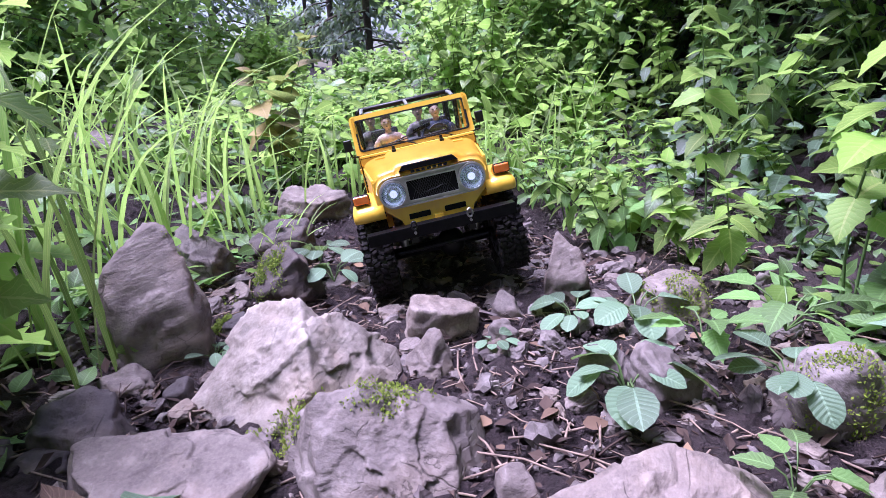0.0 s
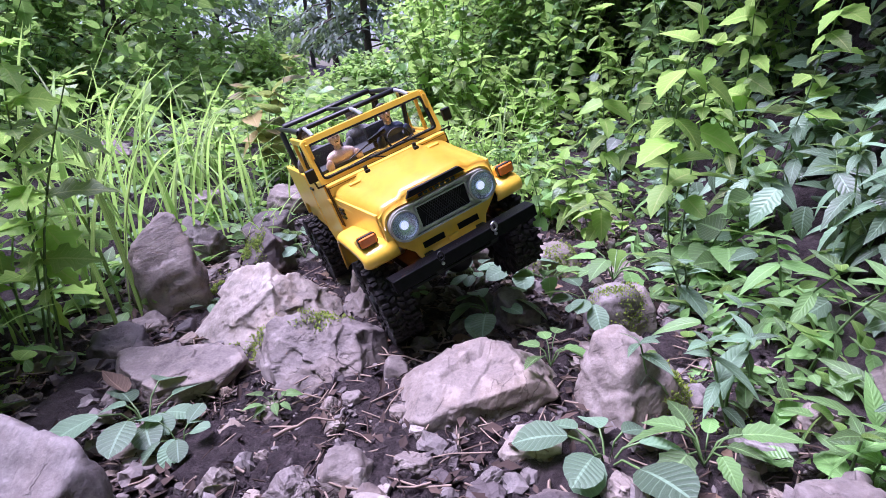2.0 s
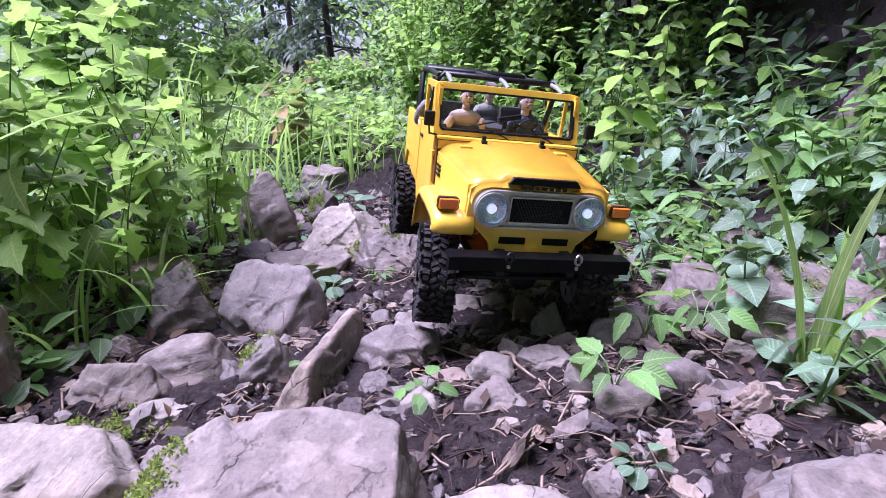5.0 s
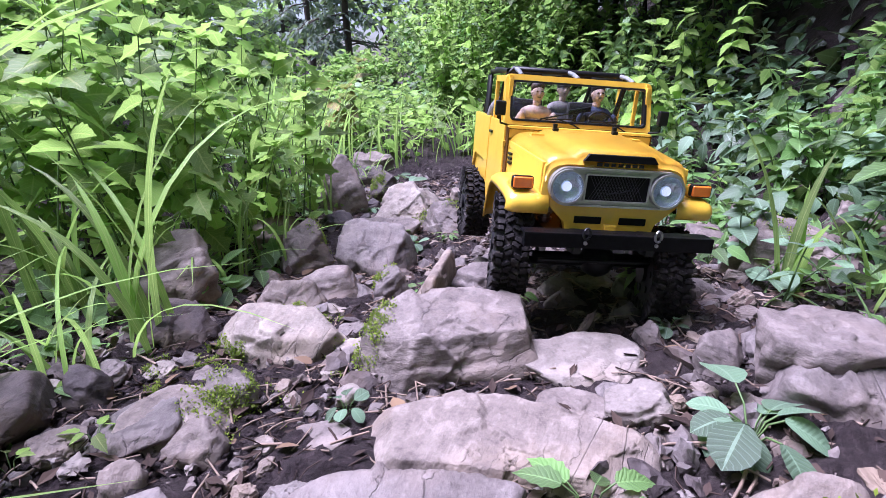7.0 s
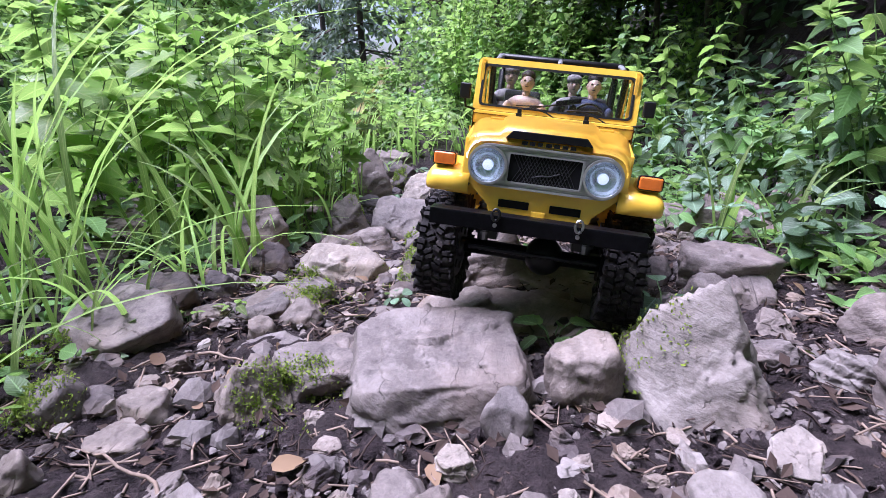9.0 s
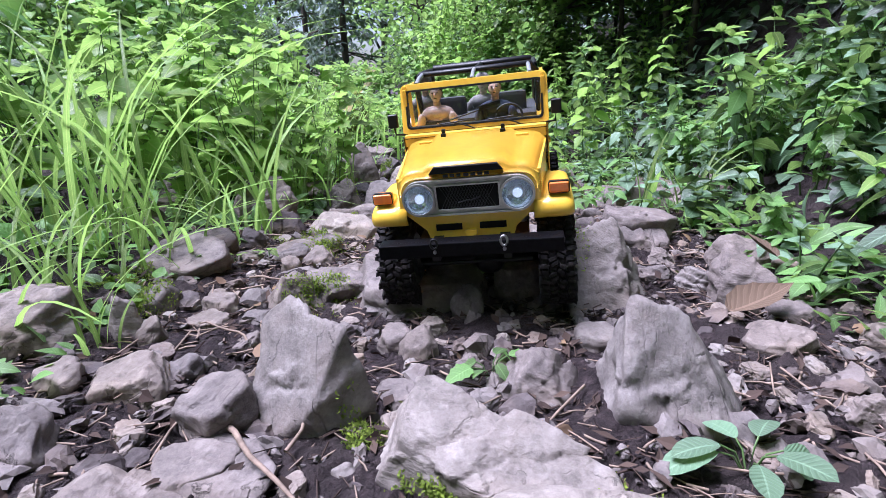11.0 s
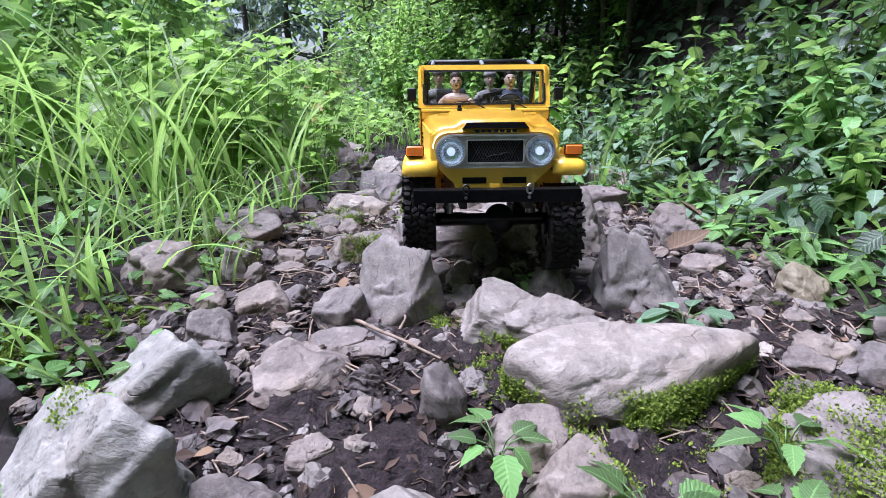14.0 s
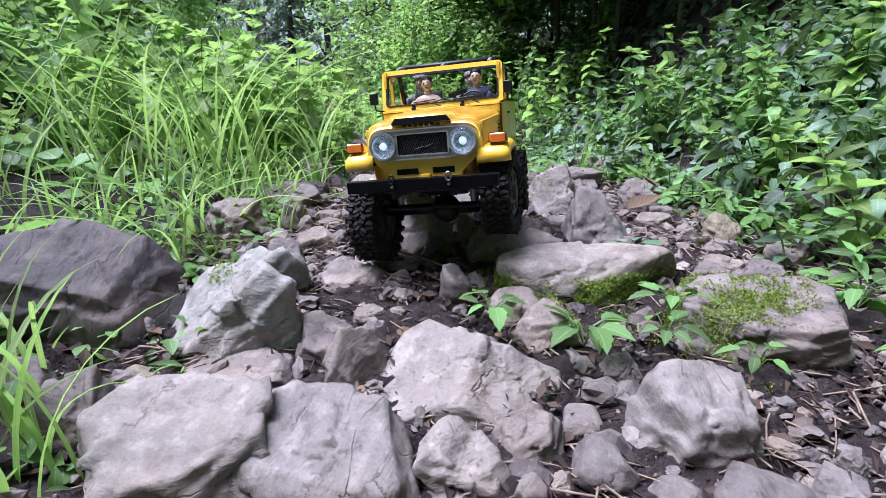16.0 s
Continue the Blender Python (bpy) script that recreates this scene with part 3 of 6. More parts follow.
rock(-0.354, -0.388, 0.102, 0.081, 0.023, 'b', 'm', -4, 96)
rock(-0.417, -0.632, 0.041, 0.033, 0.010, 's', 'm', -4, 97)
rock(-0.459, -0.679, 0.030, 0.024, 0.027, 'b', 'm', -4, 98)
rock(-0.286, -0.821, 0.113, 0.079, 0.093, 'w', 'l', -32, 99, cuts=[((-0.10, -0.62, 0.78), 0.40), ((0.85, -0.35, 0.10), 0.58), ((-0.85, -0.45, 0.35), 0.72), ((0.3, 0.9, 0.4), 0.62), ((0.6, -1, -0.1), 0.72)])
rock(-0.191, -0.739, 0.041, 0.033, 0.033, 'b', 'm', -4, 100)
rock(-0.091, -0.814, 0.072, 0.057, 0.036, 'p', 'm', -12, 101)
rock(-0.000, -0.860, 0.125, 0.075, 0.091, 'p', 'l', -22, 102, cuts=[((0.22, -0.62, 0.75), 0.42), ((0.80, -0.10, 0.60), 0.52), ((-0.95, -0.2, 0.25), 0.62), ((0.1, 0.9, 0.4), 0.58)])
rock(-0.015, -0.740, 0.048, 0.038, 0.018, 's', 'l', -4, 103)
rock(0.255, -0.558, 0.081, 0.065, 0.042, 'b', 'm', -12, 104)
rock(0.185, -0.396, 0.116, 0.093, 0.054, 's', 'm', -14, 105)
rock(-0.572, -0.675, 0.106, 0.085, 0.051, 'b', 'm', -27, 106)
rock(-0.501, -0.766, 0.047, 0.038, 0.022, 'b', 'm', -12, 107)
rock(-0.442, -0.768, 0.076, 0.061, 0.026, 'b', 'm', -12, 108)
rock(-0.350, -0.829, 0.060, 0.048, 0.043, 's', 'm', -32, 109)
rock(-0.481, -0.858, 0.058, 0.046, 0.032, 'b', 'm', -12, 110)
rock(-0.335, -0.882, 0.089, 0.062, 0.013, 's', 'm', -20, 111)
rock(-0.395, -0.933, 0.101, 0.101, 0.029, 'b', 'm', -12, 112)
rock(-0.506, -0.946, 0.112, 0.111, 0.056, 'b', 'v', -42, 113, cuts=[((-0.35, -0.50, 0.80), 0.44), ((0.86, -0.42, -0.06), 0.62), ((0.5, -0.75, 0.40), 0.60), ((0.1, 0.9, 0.4), 0.65)])
rock(-0.528, -1.064, 0.164, 0.114, 0.083, 'b', 'v', -37, 114, cuts=[((-0.38, -0.50, 0.80), 0.42), ((0.86, -0.42, -0.06), 0.60), ((0.55, -0.70, 0.45), 0.60), ((-0.9, 0.2, 0.2), 0.85), ((0.1, 0.9, 0.4), 0.62)])
rock(-0.155, -0.918, 0.180, 0.089, 0.061, 'w', 'l', -30, 115, cuts=[((0.30, -0.35, 0.90), 0.44), ((-0.15, -1, 0.25), 0.56), ((-0.95, -0.2, 0.35), 0.70), ((0.2, 0.9, 0.4), 0.62)])
rock(-0.089, -1.006, 0.253, 0.125, 0.055, 'r', 'l', -4, 116)
rock(-0.406, -0.746, 0.038, 0.030, 0.019, 'b', 'm', -12, 117)
rock(-0.335, -0.572, 0.051, 0.040, 0.037, 'p', 'm', -12, 118)
rock(-0.275, -0.531, 0.071, 0.057, 0.031, 'b', 'm', -12, 119)
rock(-0.270, -1.013, 0.043, 0.034, 0.047, 's', 'm', 38, 120)
rock(-0.414, -0.599, 0.046, 0.037, 0.019, 's', 'm', -12, 121)
rock(-0.417, -0.639, 0.044, 0.035, 0.012, 's', 'm', -12, 122)
rock(-0.479, -0.597, 0.047, 0.038, 0.022, 'b', 'd', -12, 123)
rock(-0.334, -0.993, 0.028, 0.022, 0.011, 's', 'm', -12, 124)
rock(-0.217, -1.063, 0.076, 0.060, 0.030, 'b', 'm', -12, 125)
rock(-0.196, -1.116, 0.077, 0.062, 0.036, 'b', 'm', -12, 126)
rock(-0.108, -1.054, 0.053, 0.042, 0.035, 'b', 'm', -12, 127)
rock(0.022, -1.173, 0.181, 0.126, 0.064, 's', 'm', -22, 128)
rock(-0.425, -1.102, 0.069, 0.055, 0.042, 'b', 'm', -12, 129)
rock(-0.400, -1.142, 0.073, 0.051, 0.053, 'w', 'm', 18, 130)
rock(-0.298, -1.167, 0.177, 0.157, 0.046, 'b', 'l', -22, 131, cuts=[((-0.52, -0.45, 0.72), 0.42), ((0.66, -0.55, 0.50), 0.50), ((0.1, -1, 0.1), 0.72), ((0.4, 0.8, 0.5), 0.52), ((-1, 0.1, 0.2), 0.85)])
rock(-0.670, -1.024, 0.201, 0.120, 0.100, 'p', 'd', -7, 132, cuts=[((0.22, -0.35, 0.90), 0.46), ((0.0, -1, 0.25), 0.62), ((0.8, -0.3, 0.5), 0.62), ((-1, 0, 0.2), 0.85)])
rock(-0.532, -1.254, 0.147, 0.116, 0.059, 's', 'l', -12, 133)
rock(-0.430, -1.269, 0.150, 0.104, 0.057, 's', 'l', -27, 134)
rock(-0.331, -1.284, 0.074, 0.059, 0.037, 'b', 'l', -12, 135)
rock(-0.276, -1.276, 0.059, 0.047, 0.036, 'b', 'm', -32, 136)
rock(-0.233, -1.314, 0.048, 0.038, 0.029, 'b', 'm', -12, 137)
rock(-0.143, -1.293, 0.109, 0.087, 0.065, 'b', 'l', -12, 138, cuts=[((0.10, -0.40, 0.90), 0.56), ((0.15, -1, 0.12), 0.60), ((-0.85, -0.45, 0.40), 0.66), ((0.95, -0.2, 0.30), 0.72)])
rock(-0.221, -1.256, 0.036, 0.029, 0.014, 'r', 'm', -12, 139)
rock(-0.507, -1.132, 0.106, 0.074, 0.013, 's', 'm', -22, 140)
rock(-0.533, -1.151, 0.048, 0.038, 0.008, 's', 'l', -12, 141)
rock(-0.688, -1.044, 0.060, 0.048, 0.041, 'b', 'm', -12, 142)
rock(-0.611, -1.061, 0.041, 0.033, 0.024, 'b', 'l', -12, 143)
rock(-0.345, -1.307, 0.042, 0.034, 0.011, 'b', 'm', -12, 144)
rock(-0.293, -1.325, 0.026, 0.021, 0.021, 'b', 'm', -12, 145)
rock(-0.192, -1.345, 0.041, 0.033, 0.014, 'b', 'm', -12, 146)
rock(-0.141, -1.361, 0.064, 0.051, 0.025, 'r', 'm', -12, 147)
rock(-0.614, -1.201, 0.057, 0.046, 0.049, 'b', 'm', -12, 148)
rock(-0.595, -1.138, 0.051, 0.041, 0.011, 'b', 'y', -12, 149)
rock(-0.669, -1.155, 0.052, 0.041, 0.034, 'b', 'm', -12, 150)
rock(0.183, -0.670, 0.070, 0.056, 0.059, 's', 'm', -12, 151)
rock(0.138, -1.046, 0.069, 0.055, 0.027, 'b', 'm', -12, 152)
rock(0.216, -1.005, 0.066, 0.053, 0.030, 'b', 'm', -12, 153)
rock(0.104, -1.012, 0.054, 0.043, 0.024, 's', 'm', -12, 154)
rock(0.025, -0.587, 0.086, 0.069, 0.070, 'b', 'm', -12, 155)
rock(-0.485, -1.157, 0.036, 0.029, 0.008, 's', 'm', -12, 156)
rock(0.150, -0.778, 0.071, 0.057, 0.021, 's', 'm', -12, 157)
rock(0.205, -0.719, 0.047, 0.037, 0.018, 's', 'm', -12, 158)
rock(0.251, -0.794, 0.059, 0.047, 0.019, 'b', 'm', -12, 159)
rock(0.199, -0.894, 0.065, 0.052, 0.044, 'b', 'y', -12, 160)
rock(0.193, -0.917, 0.045, 0.036, 0.009, 's', 'l', -12, 161)
rock(0.144, -0.944, 0.034, 0.027, 0.015, 'b', 'm', -12, 162)
rock(0.123, -0.991, 0.042, 0.034, 0.014, 'b', 'm', -12, 163)
rock(0.082, -1.021, 0.053, 0.042, 0.019, 's', 'm', -12, 164)
rock(0.025, -1.078, 0.055, 0.044, 0.029, 'b', 'm', -12, 165)
rock(-0.250, -0.897, 0.020, 0.016, 0.010, 'b', 'l', -12, 166)
rock(0.233, -0.603, 0.040, 0.032, 0.020, 's', 'm', -12, 167)
rock(-0.129, -0.652, 0.039, 0.031, 0.037, 'b', 'm', -12, 168)
rock(-0.209, -0.722, 0.044, 0.035, 0.026, 'b', 'm', -8, 169)
rock(-0.204, -0.808, 0.061, 0.048, 0.012, 'b', 'm', -8, 170)
rock(-0.114, -0.876, 0.045, 0.036, 0.009, 's', 'm', -8, 171)
rock(-0.345, -0.845, 0.034, 0.027, 0.009, 's', 'm', -8, 172)
rock(-0.352, -0.883, 0.066, 0.053, 0.014, 's', 'm', -8, 173)
rock(0.060, -0.926, 0.025, 0.020, 0.014, 'b', 'm', -8, 174)
rock(-0.530, 0.153, 0.100, 0.080, 0.044, 'b', 'm', -5, 175)
rock(0.914, 0.443, 0.080, 0.064, 0.076, 'b', 'm', -5, 176)
rock(-0.130, -0.085, 0.056, 0.165, 0.050, 'k', 'm', -17, 177)


def small_rocks():
    """Loose stones of a few centimetres wherever the trail is bare."""
    rng = np.random.default_rng(77)
    taken = [(v[:, 0].mean(), v[:, 1].mean(), (np.ptp(v[:, 0]) + np.ptp(v[:, 1])) / 4) for v in ROCK_PLACES]
    meshes, shapes, rest, count = {}, {}, {q: [] for q in ROCK}, 0
    for k in range(1400):
        y = rng.uniform(-1.5, 0.75)
        x = trail(y) + rng.uniform(-0.50, 0.36)
        size = 0.018 * 3.0 ** (rng.uniform() ** 1.6)
        if any(math.hypot(x - a, y - b) < c * 0.95 + size * 0.42 for a, b, c in taken):
            continue
        taken.append((x, y, size * 0.5))
        kind, tone = "sbsp"[k % 4], "mmlmdmw"[rng.integers(0, 7)]
        key = (kind, tone, k % 5)
        if key not in meshes:
            v, f = rock_verts(1.0, 0.75, 0.34 if kind == "s" else 0.5, kind, 300 + k)
            shapes[key] = (v * 0.04, f)
            meshes[key] = mesh_of("rock", v * 0.04, f, [ROCK[tone]])
        where = pose(x, y, float(ground(x, y)) - size * 0.04, rng.normal(0, 9), rng.normal(0, 9), rng.uniform(0, 360)) @ Matrix.Scale(size / 0.04, 4)
        if size < 0.030 or count >= 115:
            v, f = shapes[key]
            m = np.array(where)
            rest[tone].append((v @ m[:3, :3].T + m[:3, 3], f))
            continue
        count += 1
        ob = new("rock", meshes[key])
        ob.matrix_world = where
        tagged(ob, ROCK_WORDS[tone] + " small broken rock lying on the soil", "rock", "rocks of the trail")
    for tone, pieces in rest.items():
        if pieces:
            v, f = joined(pieces)
            tagged(new("stones", mesh_of("stones", v, f, [ROCK[tone]])), ROCK_WORDS[tone] + " broken stones strewn over the soil", "stones", kind="stuff")


small_rocks()


# ---- plants ----
OVATE = leaf_shape("ovate", 9, 0.28, 0.22, 0.10)
HEART = leaf_shape("heart", 7, 0.22, 0.16)
LOBED = leaf_shape("lobed", 11, 0.25, 0.20)
WILLOW = leaf_shape("lance", 8, 0.35, 0.22, 0.04)
LANCE = leaf_shape("lance", 6, 0.35, 0.25)
ROUND = leaf_shape("round", 9, 0.25, 0.14, 0.02)
SPOON = leaf_shape("spoon", 9, 0.30, 0.20, 0.03)
SMALL = leaf_shape("ovate", 4, 0.2, 0.2)
TINY = leaf_shape("ovate", 2, 0.15, 0.25)
TUFT = (np.array([(0, 0, 0), (0.28, 0.5, 0.05), (0, 1, 0), (-0.28, 0.5, 0.05)], dtype=float), np.array([(0, 1, 2, 3)]))


def leaves_at(points, yaw, pitch, size, shape, rng, roll=0.35):
    n = len(points)
    turns = rotations(np.asarray(yaw), np.asarray(pitch), rng.normal(0, roll, n))
    return strewn(shape, points, turns, size)


def stem_curve(base, yaw, lean, height, rng, steps=7, curl=0.5):
    """Points of a stem that rises, then bends over."""
    u = np.linspace(0, 1, steps)
    out = lean * height * (u * (1 - curl) + curl * u**2)
    side = rng.normal(0, 0.02, 2) * height
    x = base[0] + np.cos(yaw) * out + side[0] * np.sin(u * 4)
    y = base[1] + np.sin(yaw) * out + side[1] * np.sin(u * 5)
    z = base[2] + height * (u - 0.25 * lean * u**2)
    return np.stack([x, y, z], 1)


LEAF_MESHES = {}


def leaf_mesh(shape, material):
    key = (id(shape), material.name)
    if key not in LEAF_MESHES:
        LEAF_MESHES[key] = mesh_of("leaf", shape[0], shape[1], [material], leaf=len(shape[0]))
    return LEAF_MESHES[key]


def shrub(x, y, height, spread, stems, shape, leaf, material, seed, words, gap=0.045, lean=0.35, first=0.2, name="leafy_plant", category="plant", thick=0.0018, group="plants beside the trail", near=False):
    """Upright stems with leaves in crossed pairs, larger in the middle of the stem."""
    rng = np.random.default_rng(seed)
    tubes, pts, yaws, pitches, sizes = [], [], [], [], []
    z0 = float(ground(x, y)) - 0.01
    for s in range(stems):
        a = rng.uniform(0, 6.283)
        b = (x + rng.normal(0, spread * 0.4), y + rng.normal(0, spread * 0.4))
        h = height * rng.uniform(0.6, 1.08)
        c = stem_curve((b[0], b[1], float(ground(*b)) - 0.01), a, lean * rng.uniform(0.3, 1.2), h, rng)
        tubes.append(tube(c, np.linspace(thick, thick * 0.4, len(c)), 5))
        n = max(int(h / gap), 2)
        twist = rng.uniform(0, 6.283)
        for i in range(n):
            u = first + (1 - first) * (i + 0.5) / n
            p = np.array([np.interp(u, np.linspace(0, 1, len(c)), c[:, k]) for k in range(3)])
            for side in (0, math.pi):
                if rng.random() < 0.06:
                    continue
                pts.append(p)
                yaws.append(twist + side + i * 1.57 + rng.normal(0, 0.3))
                pitches.append(rng.normal(-0.08 - 0.3 * (1 - u), 0.42))
                sizes.append(leaf * rng.uniform(0.5, 1.28) * (1.15 - 0.55 * abs(u - 0.55) - 0.25 * (u > 0.9)))
        for k in range(4):
            pts.append(c[-1])
            yaws.append(twist + k * 1.57 + rng.normal(0, 0.3))
            pitches.append(rng.uniform(0.2, 0.9))
            sizes.append(leaf * rng.uniform(0.45, 0.75))
    ob = new(name)
    if near:
        for v, f in tubes:
            child("stem", mesh_of("stem", v, f, [STEM]), ob)
        me = leaf_mesh(shape, material)
        for p, a, b, s in zip(pts, yaws, pitches, sizes):
            one = child("leaf", me, ob)
            one.matrix_local = pose(*p, math.degrees(b), math.degrees(rng.normal(0, 0.35)), math.degrees(a)) @ Matrix.Diagonal((s * rng.uniform(0.85, 1.15), s, s, 1))
        return tagged(ob, words, category, group)
    v, f = joined(tubes)
    tagged(child("stalk", mesh_of("stalk", v, f, [STEM]), ob), kind="stuff")
    v, f = leaves_at(np.array(pts), yaws, pitches, sizes, shape, rng)
    tagged(child("foliage", mesh_of("foliage", v, f, [material], leaf=len(shape[0])), ob), kind="stuff")
    return tagged(ob, words, category, group)


def grass(x, y, height, blades, spread, width, material, seed, words, bend=0.8):
    """A tussock of arching, keeled blades."""
    rng = np.random.default_rng(seed)
    width, height = width * 0.75, height * 1.12
    ob = new("grass_tussock")
    u = np.linspace(0, 1, 9)
    for i in range(blades):
        a = rng.uniform(0, 6.283)
        bx, by = x + rng.normal(0, spread), y + rng.normal(0, spread)
        h, be, w = height * rng.uniform(0.45, 1.1), bend * rng.uniform(0.3, 1.3), width * rng.uniform(0.6, 1.2)
        out = h * be * (0.25 * u + 0.75 * u**2.2)
        up = h * (u - 0.38 * be * u**3.0)
        c = np.stack([bx + np.cos(a) * out, by + np.sin(a) * out, float(ground(bx, by)) - 0.01 + up], 1)
        side = np.array([-np.sin(a), np.cos(a), 0.0])
        ww = (w * 0.5 * np.clip(1.25 * (1 - u) ** 0.55, 0, 1) * (0.55 + 0.9 * np.minimum(u * 4, 0.5)))[:, None]
        lift = np.array([0, 0, 0.45])
        v = np.stack([c - side * ww + lift * ww, c, c + side * ww + lift * ww], 1).reshape(-1, 3)
        f = []
        for k in range(len(u) - 1):
            q = 3 * k
            f += [(q, q + 1, q + 4, q + 3), (q + 1, q + 2, q + 5, q + 4)]
        child("blade", mesh_of("blade", v, f, [material], leaf=len(v)), ob)
    return tagged(ob, words, "grass", "grass beside the trail")


def rosette(x, y, leaf, count, shape, material, seed, words, rise=0.35, lift=0.0, name="broadleaf_plant"):
    """A low plant whose broad leaves spread from one crown, each on its stalk."""
    rng = np.random.default_rng(seed)
    ob = new(name)
    ob.matrix_world = pose(x, y, float(ground(x, y)) + lift)
    me = leaf_mesh(shape, material)
    stalks = []
    start = rng.uniform(0, 6.28)
    leaf *= 0.74
    for i in range(count):
        a = start + i * 2.4 + rng.normal(0, 0.2)
        s = leaf * rng.uniform(0.65, 1.15)
        up = rise * rng.uniform(0.5, 1.4)
        reach, top = s * rng.uniform(0.45, 0.8), s * up + 0.008
        end = (-math.sin(a) * reach, math.cos(a) * reach, top)
        stalks.append(tube([(0, 0, -0.006), (end[0] * 0.5, end[1] * 0.5, top * 0.75), end], leaf * 0.022, 5))
        one = child("leaf", me, ob)
        one.matrix_local = pose(*end, math.degrees(rng.normal(-0.05, 0.3)), math.degrees(rng.normal(0, 0.25)), math.degrees(a)) @ Matrix.Diagonal((s * rng.uniform(0.85, 1.1), s, s, 1))
    for v, f in stalks:
        child("stalk", mesh_of("stalk", v, f, [STEM]), ob)
    return tagged(ob, words, "plant", "low plants on the trail")


def carpet(name, count, where, shape, size, material, seed, words, height=0.1, pitch=0.0, face=None):
    """Leaf cover over a stretch of bank: where(rng, n) gives x, y."""
    rng = np.random.default_rng(seed)
    x, y = where(rng, count)
    z = ground(x, y) + np.abs(rng.normal(0, height, count))
    yaw = rng.uniform(0, 6.283, count) if face is None else rng.normal(face, 0.9, count)
    v, f = leaves_at(np.stack([x, y, z], 1), yaw, rng.normal(pitch, 0.4, count), size * rng.uniform(0.5, 1.2, count), shape, rng, 0.5)
    ob = new(name, mesh_of(name, v, f, [material], leaf=len(shape[0])))
    return tagged(ob, words, "foliage", kind="stuff")


def stretch(e0, e1, y0, y1, power=1.0):
    """Random places between two distances from the trail's middle."""
    def pick(rng, n):
        y = rng.uniform(y0, y1, n)
        e = e0 + (e1 - e0) * rng.uniform(0, 1, n) ** power
        return trail(y) + e, y
    return pick


def tree(x, y, height, radius, leaves, leaf, material, seed, words, low=0.25, clumps=26):
    """Tapered trunk, forked limbs and a ragged crown of leaf clumps."""
    rng = np.random.default_rng(seed)
    z0 = float(ground(x, y)) - 0.1
    u = np.linspace(0, 1, 8)
    bend = rng.normal(0, 0.05, 2) * height
    c = np.stack([x + bend[0] * u**2, y + bend[1] * u**2, z0 + height * 0.92 * u], 1)
    thick = height * 0.014
    wood, heads = [tube(c, np.linspace(thick, thick * 0.25, 8), 8)], []
    for i in range(clumps):
        t = rng.uniform(low, 1.0)
        p = np.array([np.interp(t, u, c[:, k]) for k in range(3)])
        a = i * 2.4 + rng.normal(0, 0.4)
        r = radius * rng.uniform(0.35, 1.05) * (1.1 - 0.75 * abs(t - 0.5))
        q = p + np.array([math.cos(a) * r, math.sin(a) * r, r * rng.uniform(-0.1, 0.5)])
        mid = (p + q) / 2 + np.array([0, 0, r * 0.12])
        wood.append(tube([p, mid, q], [thick * 0.4, thick * 0.25, thick * 0.08], 5))
        heads += [q, mid * 0.4 + q * 0.6]
    heads = np.array(heads)
    k = rng.integers(0, len(heads), leaves)
    pts = heads[k] + rng.normal(0, 1, (leaves, 3)) * radius * np.array([0.17, 0.17, 0.11])
    v, f = leaves_at(pts, rng.uniform(0, 6.28, leaves), rng.normal(-0.1, 0.5, leaves), leaf * rng.uniform(0.6, 1.2, leaves), SMALL if leaf > 0.05 else TINY, rng, 0.6)
    ob = new("tree")
    vw, fw = joined(wood)
    child("trunk", mesh_of("trunk", vw, fw, [BARK]), ob)
    child("crown", mesh_of("crown", v, f, [material], leaf=len((SMALL if leaf > 0.05 else TINY)[0])), ob)
    return tagged(ob, words, "tree", "trees behind the trail")


def conifer(x, y, height, radius, seed, words):
    """A conifer with drooping sprays of needles, their colour paled for haze."""
    rng = np.random.default_rng(seed)
    z0 = float(ground(x, y)) - 0.1
    wood = [tube([(x, y, z0), (x, y, z0 + height)], [height * 0.008, 0.01], 8)]
    pts, yaws = [], []
    for i in range(90):
        t = rng.uniform(0.05, 1) ** 0.9
        a, r = rng.uniform(0, 6.28), radius * (1.05 - t) * rng.uniform(0.6, 1.1)
        p = np.array([x, y, z0 + height * t])
        q = p + np.array([math.cos(a) * r, math.sin(a) * r, -r * 0.3])
        wood.append(tube([p, (p + q) / 2 + np.array([0, 0, r * 0.06]), q], [0.018, 0.012, 0.004], 4))
        m = int(90 * r / radius) + 20
        s = rng.uniform(0.15, 1, m)[:, None]
        pts.append(p * (1 - s) + q * s + rng.normal(0, 0.05, (m, 3)))
        yaws.append(np.full(m, a - 1.57) + rng.normal(0, 0.8, m))
    pts, yaws = np.concatenate(pts), np.concatenate(yaws)
    v, f = leaves_at(pts, yaws, rng.normal(-0.35, 0.3, len(pts)), 0.15 * rng.uniform(0.5, 1.2, len(pts)), LANCE, rng, 0.5)
    ob = new("conifer")
    vw, fw = joined(wood)
    child("trunk", mesh_of("trunk", vw, fw, [BARK]), ob)
    child("crown", mesh_of("crown", v, f, [LEAF_PINE_HAZE]), ob)
    return tagged(ob, words, "tree", "trees behind the trail")


